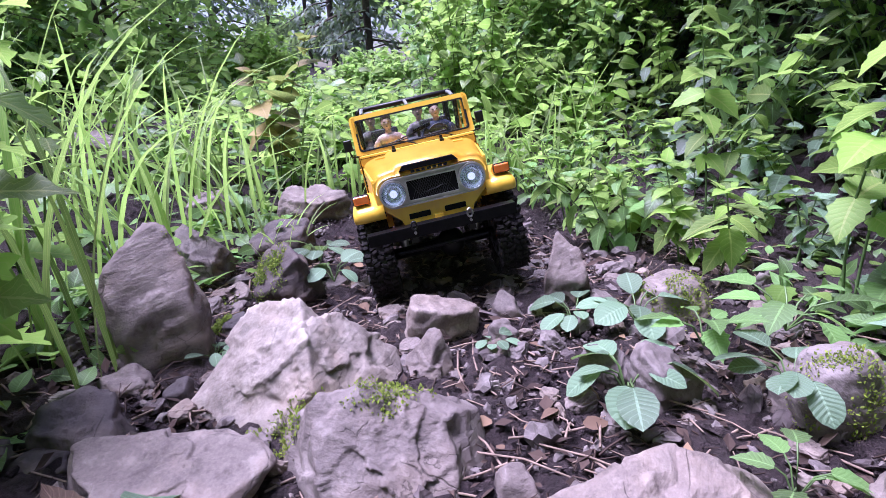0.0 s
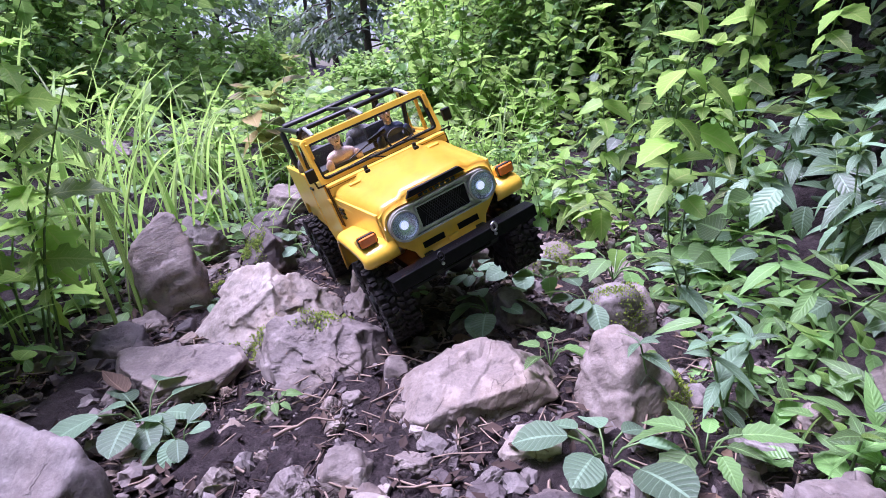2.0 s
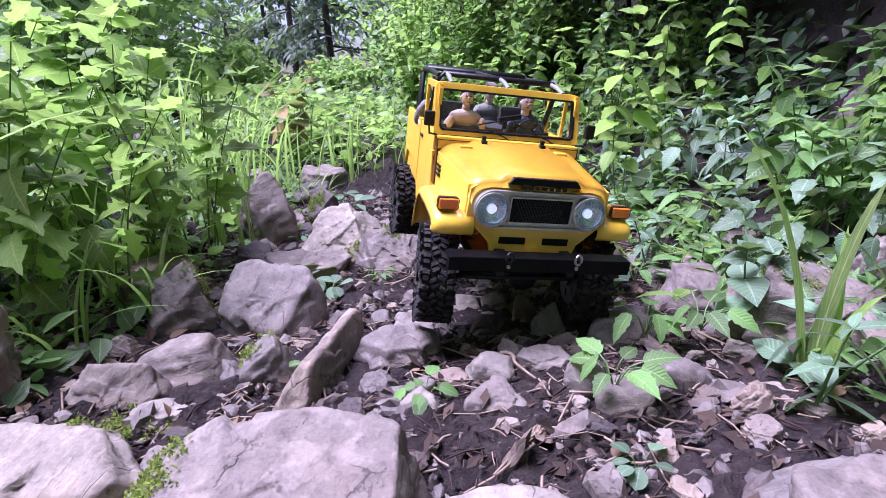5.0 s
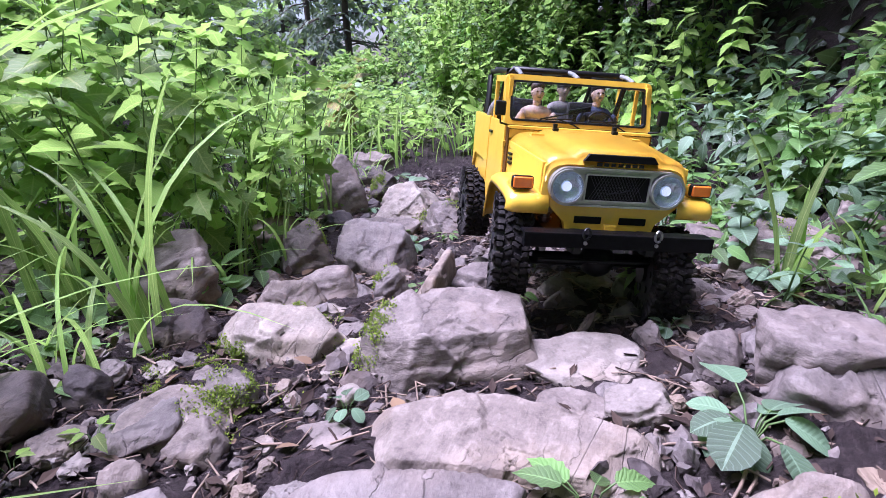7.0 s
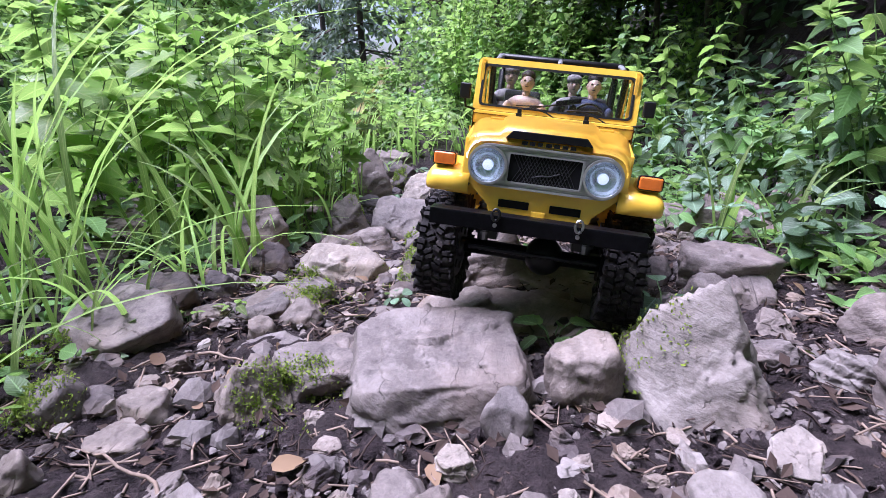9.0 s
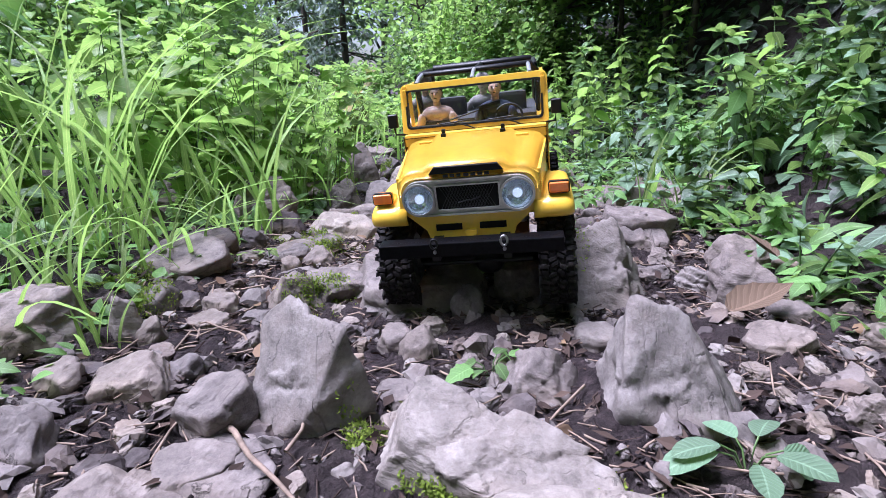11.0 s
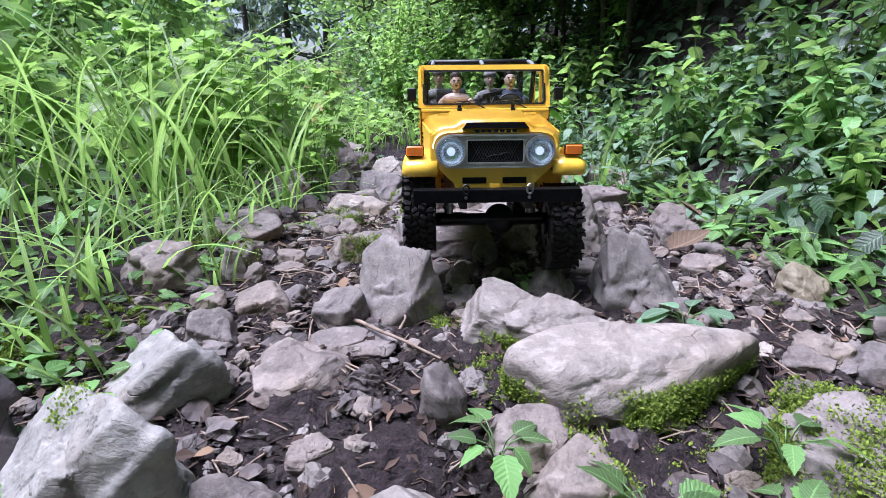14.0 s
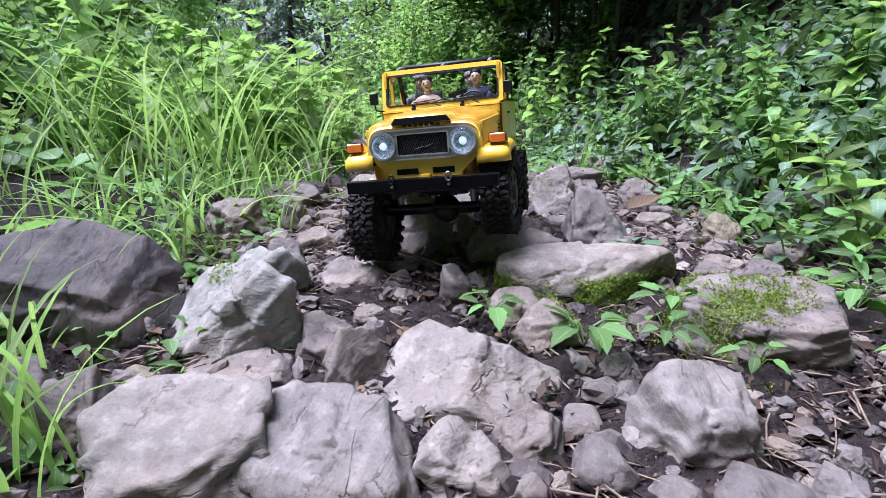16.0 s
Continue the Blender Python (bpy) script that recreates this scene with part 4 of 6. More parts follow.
# bank to the east: nettle-like plants, low at the trail, tall up the slope
NETTLE = "green nettle-like plant with toothed leaves on the bank"
DARKER = "dark green broad-leaved plant on the shaded bank"
pick = random.Random(41)
n = 0
for row, (e, h, leaf) in enumerate(((0.34, 0.09, 0.028), (0.42, 0.14, 0.032), (0.52, 0.19, 0.036), (0.64, 0.24, 0.040), (0.80, 0.24, 0.042))):
    y = -1.15 + 0.04 * row
    while y < 1.5:
        n += 1
        px = trail(y) + e + pick.uniform(-0.05, 0.05)
        mat = (LEAF_BLUE, LEAF_DEEP_SHADE, LEAF_MID, LEAF_BRIGHT)[pick.choice((0, 2, 2, 0, 1, 3, 1) if row < 4 else (1, 1, 0))]
        shape = HEART if pick.random() < (0.45 if y > 0.1 else 0.12) else OVATE if pick.random() < 0.6 else WILLOW
        if not (row == 0 and -0.7 < y < -0.45):
            shrub(float(px), y + pick.uniform(-0.03, 0.03), h * pick.uniform(0.7, 1.3), 0.05, 3 if row < 2 else 4, shape, leaf * (1.5 if shape is WILLOW else 1.1), mat, 200 + n, NETTLE if shape is OVATE else DARKER if shape is HEART else "bank plant with narrow willow-like leaves", 0.026, 0.5, near=row < 2)
        y += pick.uniform(0.10, 0.18) + (0.045 if y > 0 else 0.02) * row
# the darkest leaf covers have the hollow's shade in their colour
carpet("bank_foliage", 1000, stretch(0.55, 2.3, -1.6, 3.2, 0.8), HEART, 0.055, LEAF_DEEP_SHADE, 61, "dense green creeping leaves on the bank, darkened for shade", 0.06, -0.45, 1.57)
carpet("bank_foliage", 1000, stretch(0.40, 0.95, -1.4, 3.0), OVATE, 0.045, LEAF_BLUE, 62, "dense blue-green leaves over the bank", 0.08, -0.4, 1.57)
carpet("bank_foliage", 1500, stretch(0.80, 2.6, 0.6, 4.2), SMALL, 0.06, LEAF_DEEP_SHADE, 67, "small leaves covering the upper slope, darkened for shade", 0.07, -0.35, 1.57)
carpet("bank_foliage", 2300, stretch(0.80, 2.0, -1.6, 2.2), SMALL, 0.055, LEAF_DEEP_SHADE, 68, "small leaves covering the lower slope, darkened for shade", 0.05, -0.35, 1.57)
carpet("bank_foliage", 3000, stretch(0.70, 1.7, -1.6, 0.3), OVATE, 0.055, LEAF_MID, 69, "dense green nettle leaves on the bank", 0.07, -0.3, 1.57)
for i in range(30):
    y = -1.25 + 0.055 * i + pick.uniform(-0.03, 0.03)
    shrub(trail(y) + pick.uniform(0.50, 0.95), y, pick.uniform(0.20, 0.32), 0.05, 4, OVATE, 0.046, LEAF_MID if i % 3 else LEAF_BLUE, 1400 + i, NETTLE, 0.028, 0.4)
# tall saplings on that bank
for x, y, h, seed in ((0.44, 0.52, 0.42, 1), (0.66, 0.32, 0.42, 2), (0.66, -0.02, 0.40, 3), (0.50, -0.22, 0.36, 4), (0.66, 0.70, 0.5, 5), (0.55, -0.5, 0.34, 6), (0.60, -0.75, 0.36, 7), (0.72, -0.35, 0.45, 8), (0.46, 0.86, 0.42, 9)):
    shrub(x, y, h, 0.03, 2, OVATE, 0.052, LEAF_BRIGHT if seed % 2 else LEAF_MID, 400 + seed, "tall fresh green sapling with toothed leaves", 0.045, 0.25, 0.3, near=True)

# fresh low growth on the verge behind the start
for i, (x, y) in enumerate(((0.30, 0.80), (0.27, 0.95), (0.34, 0.90), (0.25, 1.10), (0.33, 1.06), (0.22, 1.22), (0.30, 1.22), (0.12, 1.28), (0.40, 0.72), (0.38, 1.15))):
    shrub(x, y, 0.17, 0.04, 5, WILLOW if i % 2 else OVATE, 0.045, LEAF_BRIGHT if i % 3 else LEAF_MID, 660 + i, "fresh green leafy weed on the verge", 0.028, 0.6)

# west side: long grass, bright lobed saplings
GRASS = "tussock of long arching bright green grass"
for x, y, h, k, s, w, seed in (
    (-0.40, 0.49, 0.46, 7, 0.022, 0.011, 1), (-0.33, 0.46, 0.42, 4, 0.012, 0.012, 2), (-0.47, 0.62, 0.42, 16, 0.03, 0.009, 3), (-0.60, 0.85, 0.36, 14, 0.05, 0.009, 4),
    (-0.36, 0.95, 0.30, 22, 0.05, 0.008, 5), (-0.22, 1.18, 0.28, 26, 0.06, 0.008, 6), (-0.50, 1.15, 0.34, 26, 0.06, 0.008, 7), (-0.75, 1.2, 0.36, 26, 0.07, 0.008, 8),
    (-0.43, -0.23, 0.30, 9, 0.020, 0.014, 9), (-0.55, -0.14, 0.26, 8, 0.03, 0.014, 10),
    (-0.60, -0.40, 0.40, 26, 0.035, 0.010, 13), (-0.68, -0.46, 0.36, 18, 0.04, 0.009, 14), (-0.80, -0.34, 0.42, 20, 0.06, 0.009, 15), (-0.92, -0.52, 0.40, 20, 0.07, 0.009, 16),
    (-0.46, 0.20, 0.26, 16, 0.04, 0.008, 17), (-0.38, 0.12, 0.16, 10, 0.02, 0.007, 18), (-0.64, -1.26, 0.20, 22, 0.03, 0.008, 19), (-0.70, -1.16, 0.16, 12, 0.03, 0.007, 20),
    (-0.50, -0.70, 0.10, 7, 0.008, 0.007, 21), (-0.78, -0.70, 0.18, 18, 0.05, 0.007, 22), (-0.50, 0.40, 0.3, 16, 0.04, 0.008, 24),
    (0.29, -0.22, 0.22, 4, 0.006, 0.020, 25), (0.33, -0.28, 0.14, 8, 0.02, 0.010, 26), (0.22, 1.2, 0.3, 26, 0.06, 0.008, 29), (0.05, 1.35, 0.26, 26, 0.07, 0.008, 30),
    (-0.42, 0.76, 0.34, 16, 0.03, 0.009, 31), (-0.26, 0.84, 0.12, 14, 0.03, 0.006, 32), (-0.98, -0.2, 0.44, 26, 0.07, 0.009, 33),
):
    grass(x, y, h, k, s, w, LEAF_GRASS, 500 + seed, GRASS if k > 9 else "few broad upright grass blades beside the trail", 0.72 if k > 9 else 0.6 if k > 7 else 0.4)
for i, (x, y, h) in enumerate(((-0.42, 0.40, 0.40), (-0.47, 0.30, 0.44), (-0.44, 0.54, 0.38), (-0.52, 0.46, 0.46))):
    shrub(x, y, h, 0.02, 2, LOBED, 0.055, LEAF_BRIGHT, 640 + i, "slender bright green sapling with lobed leaves", 0.065, 0.25, 0.35, near=True)
for i, (x, y, h) in enumerate(((-0.42, 0.14, 0.36), (-0.39, 0.25, 0.34), (-0.47, 0.05, 0.36), (-0.51, -0.07, 0.36), (-0.37, 0.36, 0.36), (-0.45, 0.32, 0.42), (-0.53, 0.16, 0.42), (-0.64, 0.02, 0.46))):
    shrub(x, y, h, 0.03, 3, OVATE if i % 2 else LOBED, 0.052, LEAF_BRIGHT, 620 + i, "upright bright green sapling beside the trail", 0.044, 0.3, 0.25, near=True)
LOBE = "bright green sapling with deeply lobed leaves"
for i, (x, y, h) in enumerate(((-0.56, 0.12, 0.42), (-0.66, 0.28, 0.50), (-0.74, 0.06, 0.48), (-0.62, 0.46, 0.50), (-0.82, 0.38, 0.56), (-0.90, 0.16, 0.54), (-0.50, 0.26, 0.36), (-0.72, 0.66, 0.5), (-0.95, 0.70, 0.5), (-1.05, 0.0, 0.5), (-1.1, 0.40, 0.58), (-0.84, -0.12, 0.48), (-1.15, -0.30, 0.5), (-1.3, 0.1, 0.6), (-0.58, -0.04, 0.36), (-0.68, -0.16, 0.38), (-0.60, 0.22, 0.46), (-0.78, 0.22, 0.54), (-0.54, 0.38, 0.40))):
    shrub(x - 0.04, y, h, 0.04, 3, LOBED if i % 3 else OVATE, 0.064, LEAF_BRIGHT, 600 + i, LOBE if i % 3 else "bright green sapling with toothed leaves", 0.042, 0.4, 0.12, near=x > -0.7)
carpet("verge_foliage", 1500, stretch(-1.9, -0.62, -0.9, 2.2), OVATE, 0.05, LEAF_MID, 63, "low green undergrowth along the trail", 0.05, 0.2)
carpet("verge_foliage", 700, stretch(-0.62, -0.40, -0.2, 1.4), SMALL, 0.035, LEAF_MID, 66, "low green weeds at the trail edge", 0.02, 0.2)
carpet("verge_foliage", 1700, stretch(-0.9, 0.75, 1.25, 2.4), OVATE, 0.055, LEAF_BRIGHT, 64, "bright low undergrowth closing the trail", 0.08, 0.2)
shrub(-0.36, 1.28, 0.36, 0.05, 3, HEART, 0.055, LEAF_TAN, 690, "sapling with yellowing spotted leaves beside the trail", 0.06, 0.4, 0.3)
carpet("verge_weeds", 900, stretch(0.30, 0.50, -1.5, 1.2), SMALL, 0.026, LEAF_MID, 71, "small green weeds along the foot of the bank", 0.014, 0.2)
carpet("verge_weeds", 700, stretch(0.30, 0.46, -1.5, 0.6), WILLOW, 0.04, LEAF_MID, 72, "narrow-leaved bright weeds along the trail", 0.02, 0.4)
carpet("verge_weeds", 1500, stretch(-0.75, -0.42, -1.5, 0.3), SMALL, 0.024, LEAF_MID, 73, "small green weeds at the edge of the rocks", 0.012, 0.2)
for i, (x, y) in enumerate(((-0.55, -0.62), (-0.62, -0.72), (-0.66, -0.60), (-0.52, -0.46), (-0.72, -0.82), (-0.60, -0.90), (-0.48, -0.30), (-0.80, -0.95), (-0.56, -0.10), (-0.45, 0.02))):
    grass(x, y, 0.17, 14, 0.03, 0.007, LEAF_GRASS, 560 + i, "short tuft of bright grass among the rocks", 1.1)
carpet("undergrowth", 6500, stretch(-6.5, -1.1, -2.5, 9.0), SMALL, 0.10, LEAF_BRIGHT, 74, "bright green undergrowth on the rising verge", 0.10, 0.2)
carpet("undergrowth", 2500, stretch(-3.0, 1.2, 2.2, 7.0), SMALL, 0.09, LEAF_MID, 75, "green undergrowth between the bushes", 0.08, 0.2)
# bushes behind, bright and broad
BUSH = "bright green broad-leaved bush behind the trail"
pick = random.Random(7)
for i in range(60):
    x, y = pick.uniform(-2.6, 0.9), pick.uniform(1.4, 3.6)
    low = ease((0.30 - abs(x / (y + 0.4) + 0.19)) / 0.12)
    h = (pick.uniform(0.28, 0.46) + 0.12 * (y - 1.3)) * (1 - 0.66 * low)
    shrub(x, y, float(h), 0.12, 8, HEART if i % 2 else OVATE, 0.042, (LEAF_BRIGHT, LEAF_MID, LEAF_BRIGHT)[i % 3], 700 + i, BUSH, 0.032, 0.6, 0.1, "bush", "bush", 0.0025, "bushes behind the trail")
for i in range(14):
    x, y = pick.uniform(-3.2, -1.2), pick.uniform(-1.2, 1.6)
    shrub(x, y, pick.uniform(0.5, 0.8), 0.15, 8, OVATE, 0.08, LEAF_MID, 760 + i, "green bush on the far verge", 0.055, 0.6, 0.1, "bush", "bush", 0.003, "bushes behind the trail")
for i in range(12):
    x, y = pick.uniform(0.5, 1.5), pick.uniform(1.2, 2.6)
    shrub(x, y, pick.uniform(0.35, 0.6), 0.13, 8, OVATE, 0.045, LEAF_MID if i % 2 else LEAF_BRIGHT, 780 + i, "leafy green bush on the slope", 0.035, 0.6, 0.1, "bush", "bush", 0.0025, "bushes behind the trail")
for i in range(16):
    x, y = pick.uniform(0.0, 1.0), pick.uniform(1.9, 2.7)
    shrub(x, y, pick.uniform(0.6, 1.0) - (0.2 if x < 0.15 else 0.0), 0.14, 9, HEART if i % 2 else OVATE, 0.046, LEAF_BRIGHT if i % 3 else LEAF_MID, 1440 + i, "tall bright green bush climbing the slope", 0.032, 0.5, 0.08, "bush", "bush", 0.003, "bushes behind the trail")
for i, (x, y, h, r) in enumerate(((0.42, 2.75, 1.5, 0.5), (0.95, 2.5, 1.6, 0.55), (0.70, 3.2, 1.9, 0.6), (1.3, 2.9, 1.7, 0.55), (-1.55, 2.7, 1.2, 0.5), (-2.3, 2.6, 1.1, 0.5), (-1.8, 3.3, 1.4, 0.5))):
    tree(x, y, h, r, 3800 if x > 0 else 1700, 0.055 if x > 0 else 0.075, LEAF_BRIGHT if i % 2 else LEAF_FAR_HAZE, 1470 + i, "young bright green broad-leaved tree behind the trail", 0.08, 36)
# trees
pick = random.Random(3)
for i in range(12):
    x, y = -6.2 + i * 0.8 + pick.uniform(-0.3, 0.3), pick.uniform(4.6, 6.8)
    gap = -0.42 < x / y < 0.02
    tree(x, y, pick.uniform(0.40, 0.60) if gap else pick.uniform(1.6, 3.0), 0.40 if gap else pick.uniform(0.9, 1.2), 2400, 0.07 if gap else 0.09, LEAF_FAR_HAZE if i % 3 else LEAF_BRIGHT, 800 + i, "low green broad-leaved tree behind the bushes" if gap else "green broad-leaved tree behind the bushes", 0.08, 34)
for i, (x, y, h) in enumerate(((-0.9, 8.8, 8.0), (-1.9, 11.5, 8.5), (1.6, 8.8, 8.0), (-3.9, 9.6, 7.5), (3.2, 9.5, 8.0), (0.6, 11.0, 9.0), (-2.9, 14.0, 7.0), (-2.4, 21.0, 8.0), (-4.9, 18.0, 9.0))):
    conifer(x, y, h, 1.5, 850 + i, "conifer with drooping branches, needles paled for haze")
for i in range(9):
    x, y = -11 + i * 2.6 + pick.uniform(-0.4, 0.4), pick.uniform(12, 15)
    if -0.36 < x / y < -0.03:
        y, x = 26.0, x * 26.0 / y
    tree(x, y, pick.uniform(6.5, 8.5) if y < 20 else 2.6, 2.6 if y < 20 else 1.6, 3000, 0.2, LEAF_FAR_HAZE, 870 + i, "tall green forest tree in the distance", 0.1, 40)
# unseen western trees, added tall to cut the light from that side
for i in range(6):
    x, y = -6.5 + pick.uniform(-1, 1), -3 + i * 1.4
    tree(x, y, pick.uniform(4.6, 5.8), 2.0, 3600, 0.20, LEAF_FAR_HAZE, 890 + i, "green broad-leaved tree added out of view to block side light", 0.08, 34)
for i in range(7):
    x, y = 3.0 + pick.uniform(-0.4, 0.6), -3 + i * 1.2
    tree(x, y, pick.uniform(2.6, 3.6), 1.4, 2600, 0.12, LEAF_DEEP_SHADE, 900 + i, "dark leafy tree added above the bank to shade it", 0.15, 34)
# crowns added above the view, only to shade the bank
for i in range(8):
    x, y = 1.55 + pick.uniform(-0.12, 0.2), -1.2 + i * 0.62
    tree(x, y, pick.uniform(1.4, 1.8), 0.95, 3200, 0.09, LEAF_DEEP_SHADE, 910 + i, "dark leafy tree added above the bank to shade it", 0.30, 40)
# a second, nearer row of unseen crowns that keeps light off the slope
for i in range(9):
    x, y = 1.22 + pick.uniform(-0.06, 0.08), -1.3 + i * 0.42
    tree(x, y, 1.35 + 0.15 * pick.random(), 0.72 if y > 0.2 else 0.5, 3400 if y > 0.2 else 2000, 0.07, LEAF_DEEP_SHADE, 960 + i, "dark leafy sapling added over the bank to shade it", 0.50, 34)
# trees added behind the camera, unseen, to block light from the horizon
for i in range(7):
    x, y = -5.0 + i * 1.6, -5.6 + pick.uniform(-0.5, 0.5)
    tree(x, y, pick.uniform(5.0, 6.4), 2.1, 3600, 0.21, LEAF_FAR_HAZE, 920 + i, "green broad-leaved tree added behind the camera to block light", 0.05, 34)
# unseen bushes under them stop the lowest light
for i in range(14):
    x, y = pick.uniform(-2.5, 2.2), pick.uniform(-3.8, -2.8)
    shrub(x, y, pick.uniform(0.4, 0.7), 0.2, 8, OVATE, 0.08, LEAF_MID, 940 + i, "green bush added behind the camera to block low light", 0.055, 0.6, 0.1, "bush", "bush", 0.003, "bushes behind the trail")

# low plants with broad leaves on the trail
PLANTAIN = "low plant with broad matt green leaves between the rocks"
for i, (x, y, leaf, k, lift, mat) in enumerate((
    (0.155, 0.40, 0.055, 7, 0.01, LEAF_BLUE), (0.15, 0.555, 0.045, 6, 0.0, LEAF_BLUE), (0.215, 0.54, 0.055, 6, 0.01, LEAF_BLUE), (0.27, 0.36, 0.045, 7, 0.03, LEAF_BLUE),
    (0.24, 0.44, 0.05, 6, 0.03, LEAF_MID), (0.33, 0.46, 0.06, 7, 0.03, LEAF_MID), (0.22, 0.135, 0.06, 6, 0.0, LEAF_BLUE), (0.29, 0.12, 0.05, 7, 0.01, LEAF_MID),
    (-0.20, 0.235, 0.055, 7, 0.0, LEAF_BLUE), (-0.15, 0.20, 0.035, 5, 0.0, LEAF_BLUE), (-0.075, 0.245, 0.025, 6, 0.0, LEAF_MID), (0.075, -0.47, 0.050, 9, 0.0, LEAF_BLUE),
    (0.10, -0.30, 0.022, 4, 0.0, LEAF_BLUE), (0.015, -0.93, 0.045, 5, 0.0, LEAF_BLUE), (-0.13, -0.79, 0.035, 5, 0.0, LEAF_MID), (-0.175, -1.165, 0.045, 8, 0.02, LEAF_MID),
    (-0.245, -1.08, 0.04, 6, 0.01, LEAF_MID), (-0.11, -1.20, 0.035, 5, 0.03, LEAF_MID), (-0.04, -1.24, 0.032, 5, 0.02, LEAF_MID), (-0.40, -0.41, 0.022, 3, 0.0, LEAF_BRIGHT),
    (-0.44, -0.44, 0.022, 3, 0.0, LEAF_BRIGHT), (-0.215, -0.395, 0.022, 4, 0.0, LEAF_BLUE), (-0.06, -0.52, 0.04, 5, 0.0, LEAF_MID), (-0.29, 0.53, 0.035, 5, 0.0, LEAF_BLUE),
    (-0.24, 0.50, 0.03, 5, 0.0, LEAF_BLUE), (-0.18, 0.76, 0.05, 6, 0.03, LEAF_BLUE), (-0.15, 0.70, 0.05, 5, 0.02, LEAF_BLUE), (0.24, -0.13, 0.05, 6, 0.03, LEAF_MID), (0.20, -0.10, 0.04, 5, 0.02, LEAF_MID),
    (0.05, 0.50, 0.022, 5, 0.0, LEAF_BLUE), (0.20, 0.25, 0.035, 5, 0.03, LEAF_MID), (-0.14, -0.085, 0.025, 5, 0.0, LEAF_MID), (0.12, -0.21, 0.04, 6, 0.02, LEAF_MID), (-0.03, -0.17, 0.03, 6, 0.0, LEAF_MID),
    (0.30, -0.55, 0.045, 6, 0.0, LEAF_BLUE), (0.26, -0.68, 0.045, 7, 0.0, LEAF_MID), (0.30, -0.92, 0.05, 7, 0.0, LEAF_MID), (0.16, -1.16, 0.045, 7, 0.02, LEAF_MID), (0.10, -1.27, 0.035, 6, 0.02, LEAF_MID), (-0.06, -1.14, 0.04, 6, 0.03, LEAF_MID),
)):
    rosette(x, y, leaf, k + 2, ROUND if mat is LEAF_BLUE else OVATE, mat, 950 + i, PLANTAIN if mat is LEAF_BLUE else "small fresh green plant between the rocks", 0.38, lift)


# ---- moss, stones and litter ----
def moss(x, y, r, seed, count=420, top=9.0):
    """Tufts of moss on stone and soil round a place."""
    rng = np.random.default_rng(seed)
    near = []
    for v in ROCK_PLACES:
        d = np.hypot(v[:, 0] - x, v[:, 1] - y)
        k = (d < r) & (v[:, 2] > ground(v[:, 0], v[:, 1]) - 0.004) & (v[:, 2] < top)
        near.append(v[k])
    a, q = rng.uniform(0, 6.28, 200), r * np.sqrt(rng.uniform(0, 1, 200))
    gx, gy = x + np.cos(a) * q, y + np.sin(a) * q
    near.append(np.stack([gx, gy, ground(gx, gy) + 0.002], 1))
    near = np.concatenate(near)
    fade = rng.uniform(0, 1, len(near)) > (np.hypot(near[:, 0] - x, near[:, 1] - y) / r) ** 2 * 0.8
    lumps = np.array([noise.noise(Vector(p) * 55 + Vector((seed, 0, 0))) for p in near]) > -0.12
    near = near[fade & lumps]
    if not len(near):
        return
    count *= 5
    p = near[rng.integers(0, len(near), count)] + rng.normal(0, 0.0020, (count, 3))
    v, f = leaves_at(p, rng.uniform(0, 6.28, count), rng.uniform(0.1, 1.4, count), rng.uniform(0.0018, 0.0042, count), TUFT, rng, 0.6)
    tagged(new("moss", mesh_of("moss", v, f, [MOSS])), "yellow-green moss growing on stone", "moss", kind="stuff")


for i, (x, y, r, c) in enumerate(((-0.06, 0.375, 0.05, 900), (-0.13, 0.36, 0.03, 300), (-0.30, 0.60, 0.06, 600), (-0.25, 0.66, 0.05, 600), (-0.30, 0.10, 0.02, 250), (-0.20, -0.06, 0.025, 300), (-0.29, -0.17, 0.05, 700),
                                  (-0.21, -0.30, 0.04, 600), (-0.37, -0.30, 0.05, 700), (-0.30, -0.37, 0.05, 500), (-0.30, -0.60, 0.045, 700), (-0.56, -0.53, 0.05, 500), (-0.52, -0.60, 0.06, 700), (0.0, -0.60, 0.04, 350),
                                  (-0.21, -0.97, 0.05, 1300), (-0.10, -1.09, 0.09, 2600), (-0.03, -1.09, 0.06, 1300), (0.02, -1.14, 0.08, 1800), (-0.19, -0.99, 0.05, 1500), (-0.06, -1.03, 0.09, 1600), (-0.24, -0.86, 0.02, 200), (-0.62, -0.82, 0.10, 1800), (-0.68, -0.90, 0.06, 900), (-0.05, -1.21, 0.05, 500),
                                  (0.30, 0.34, 0.04, 400), (0.33, 0.2, 0.04, 400), (0.35, -0.10, 0.04, 400), (0.27, 0.56, 0.05, 400), (-0.52, -1.03, 0.03, 200), (-0.42, 0.30, 0.06, 500))):
    moss(x, y, r, 3000 + i, c, 0.075 if -1.1 < y < -0.95 and x > -0.3 else 9.0)


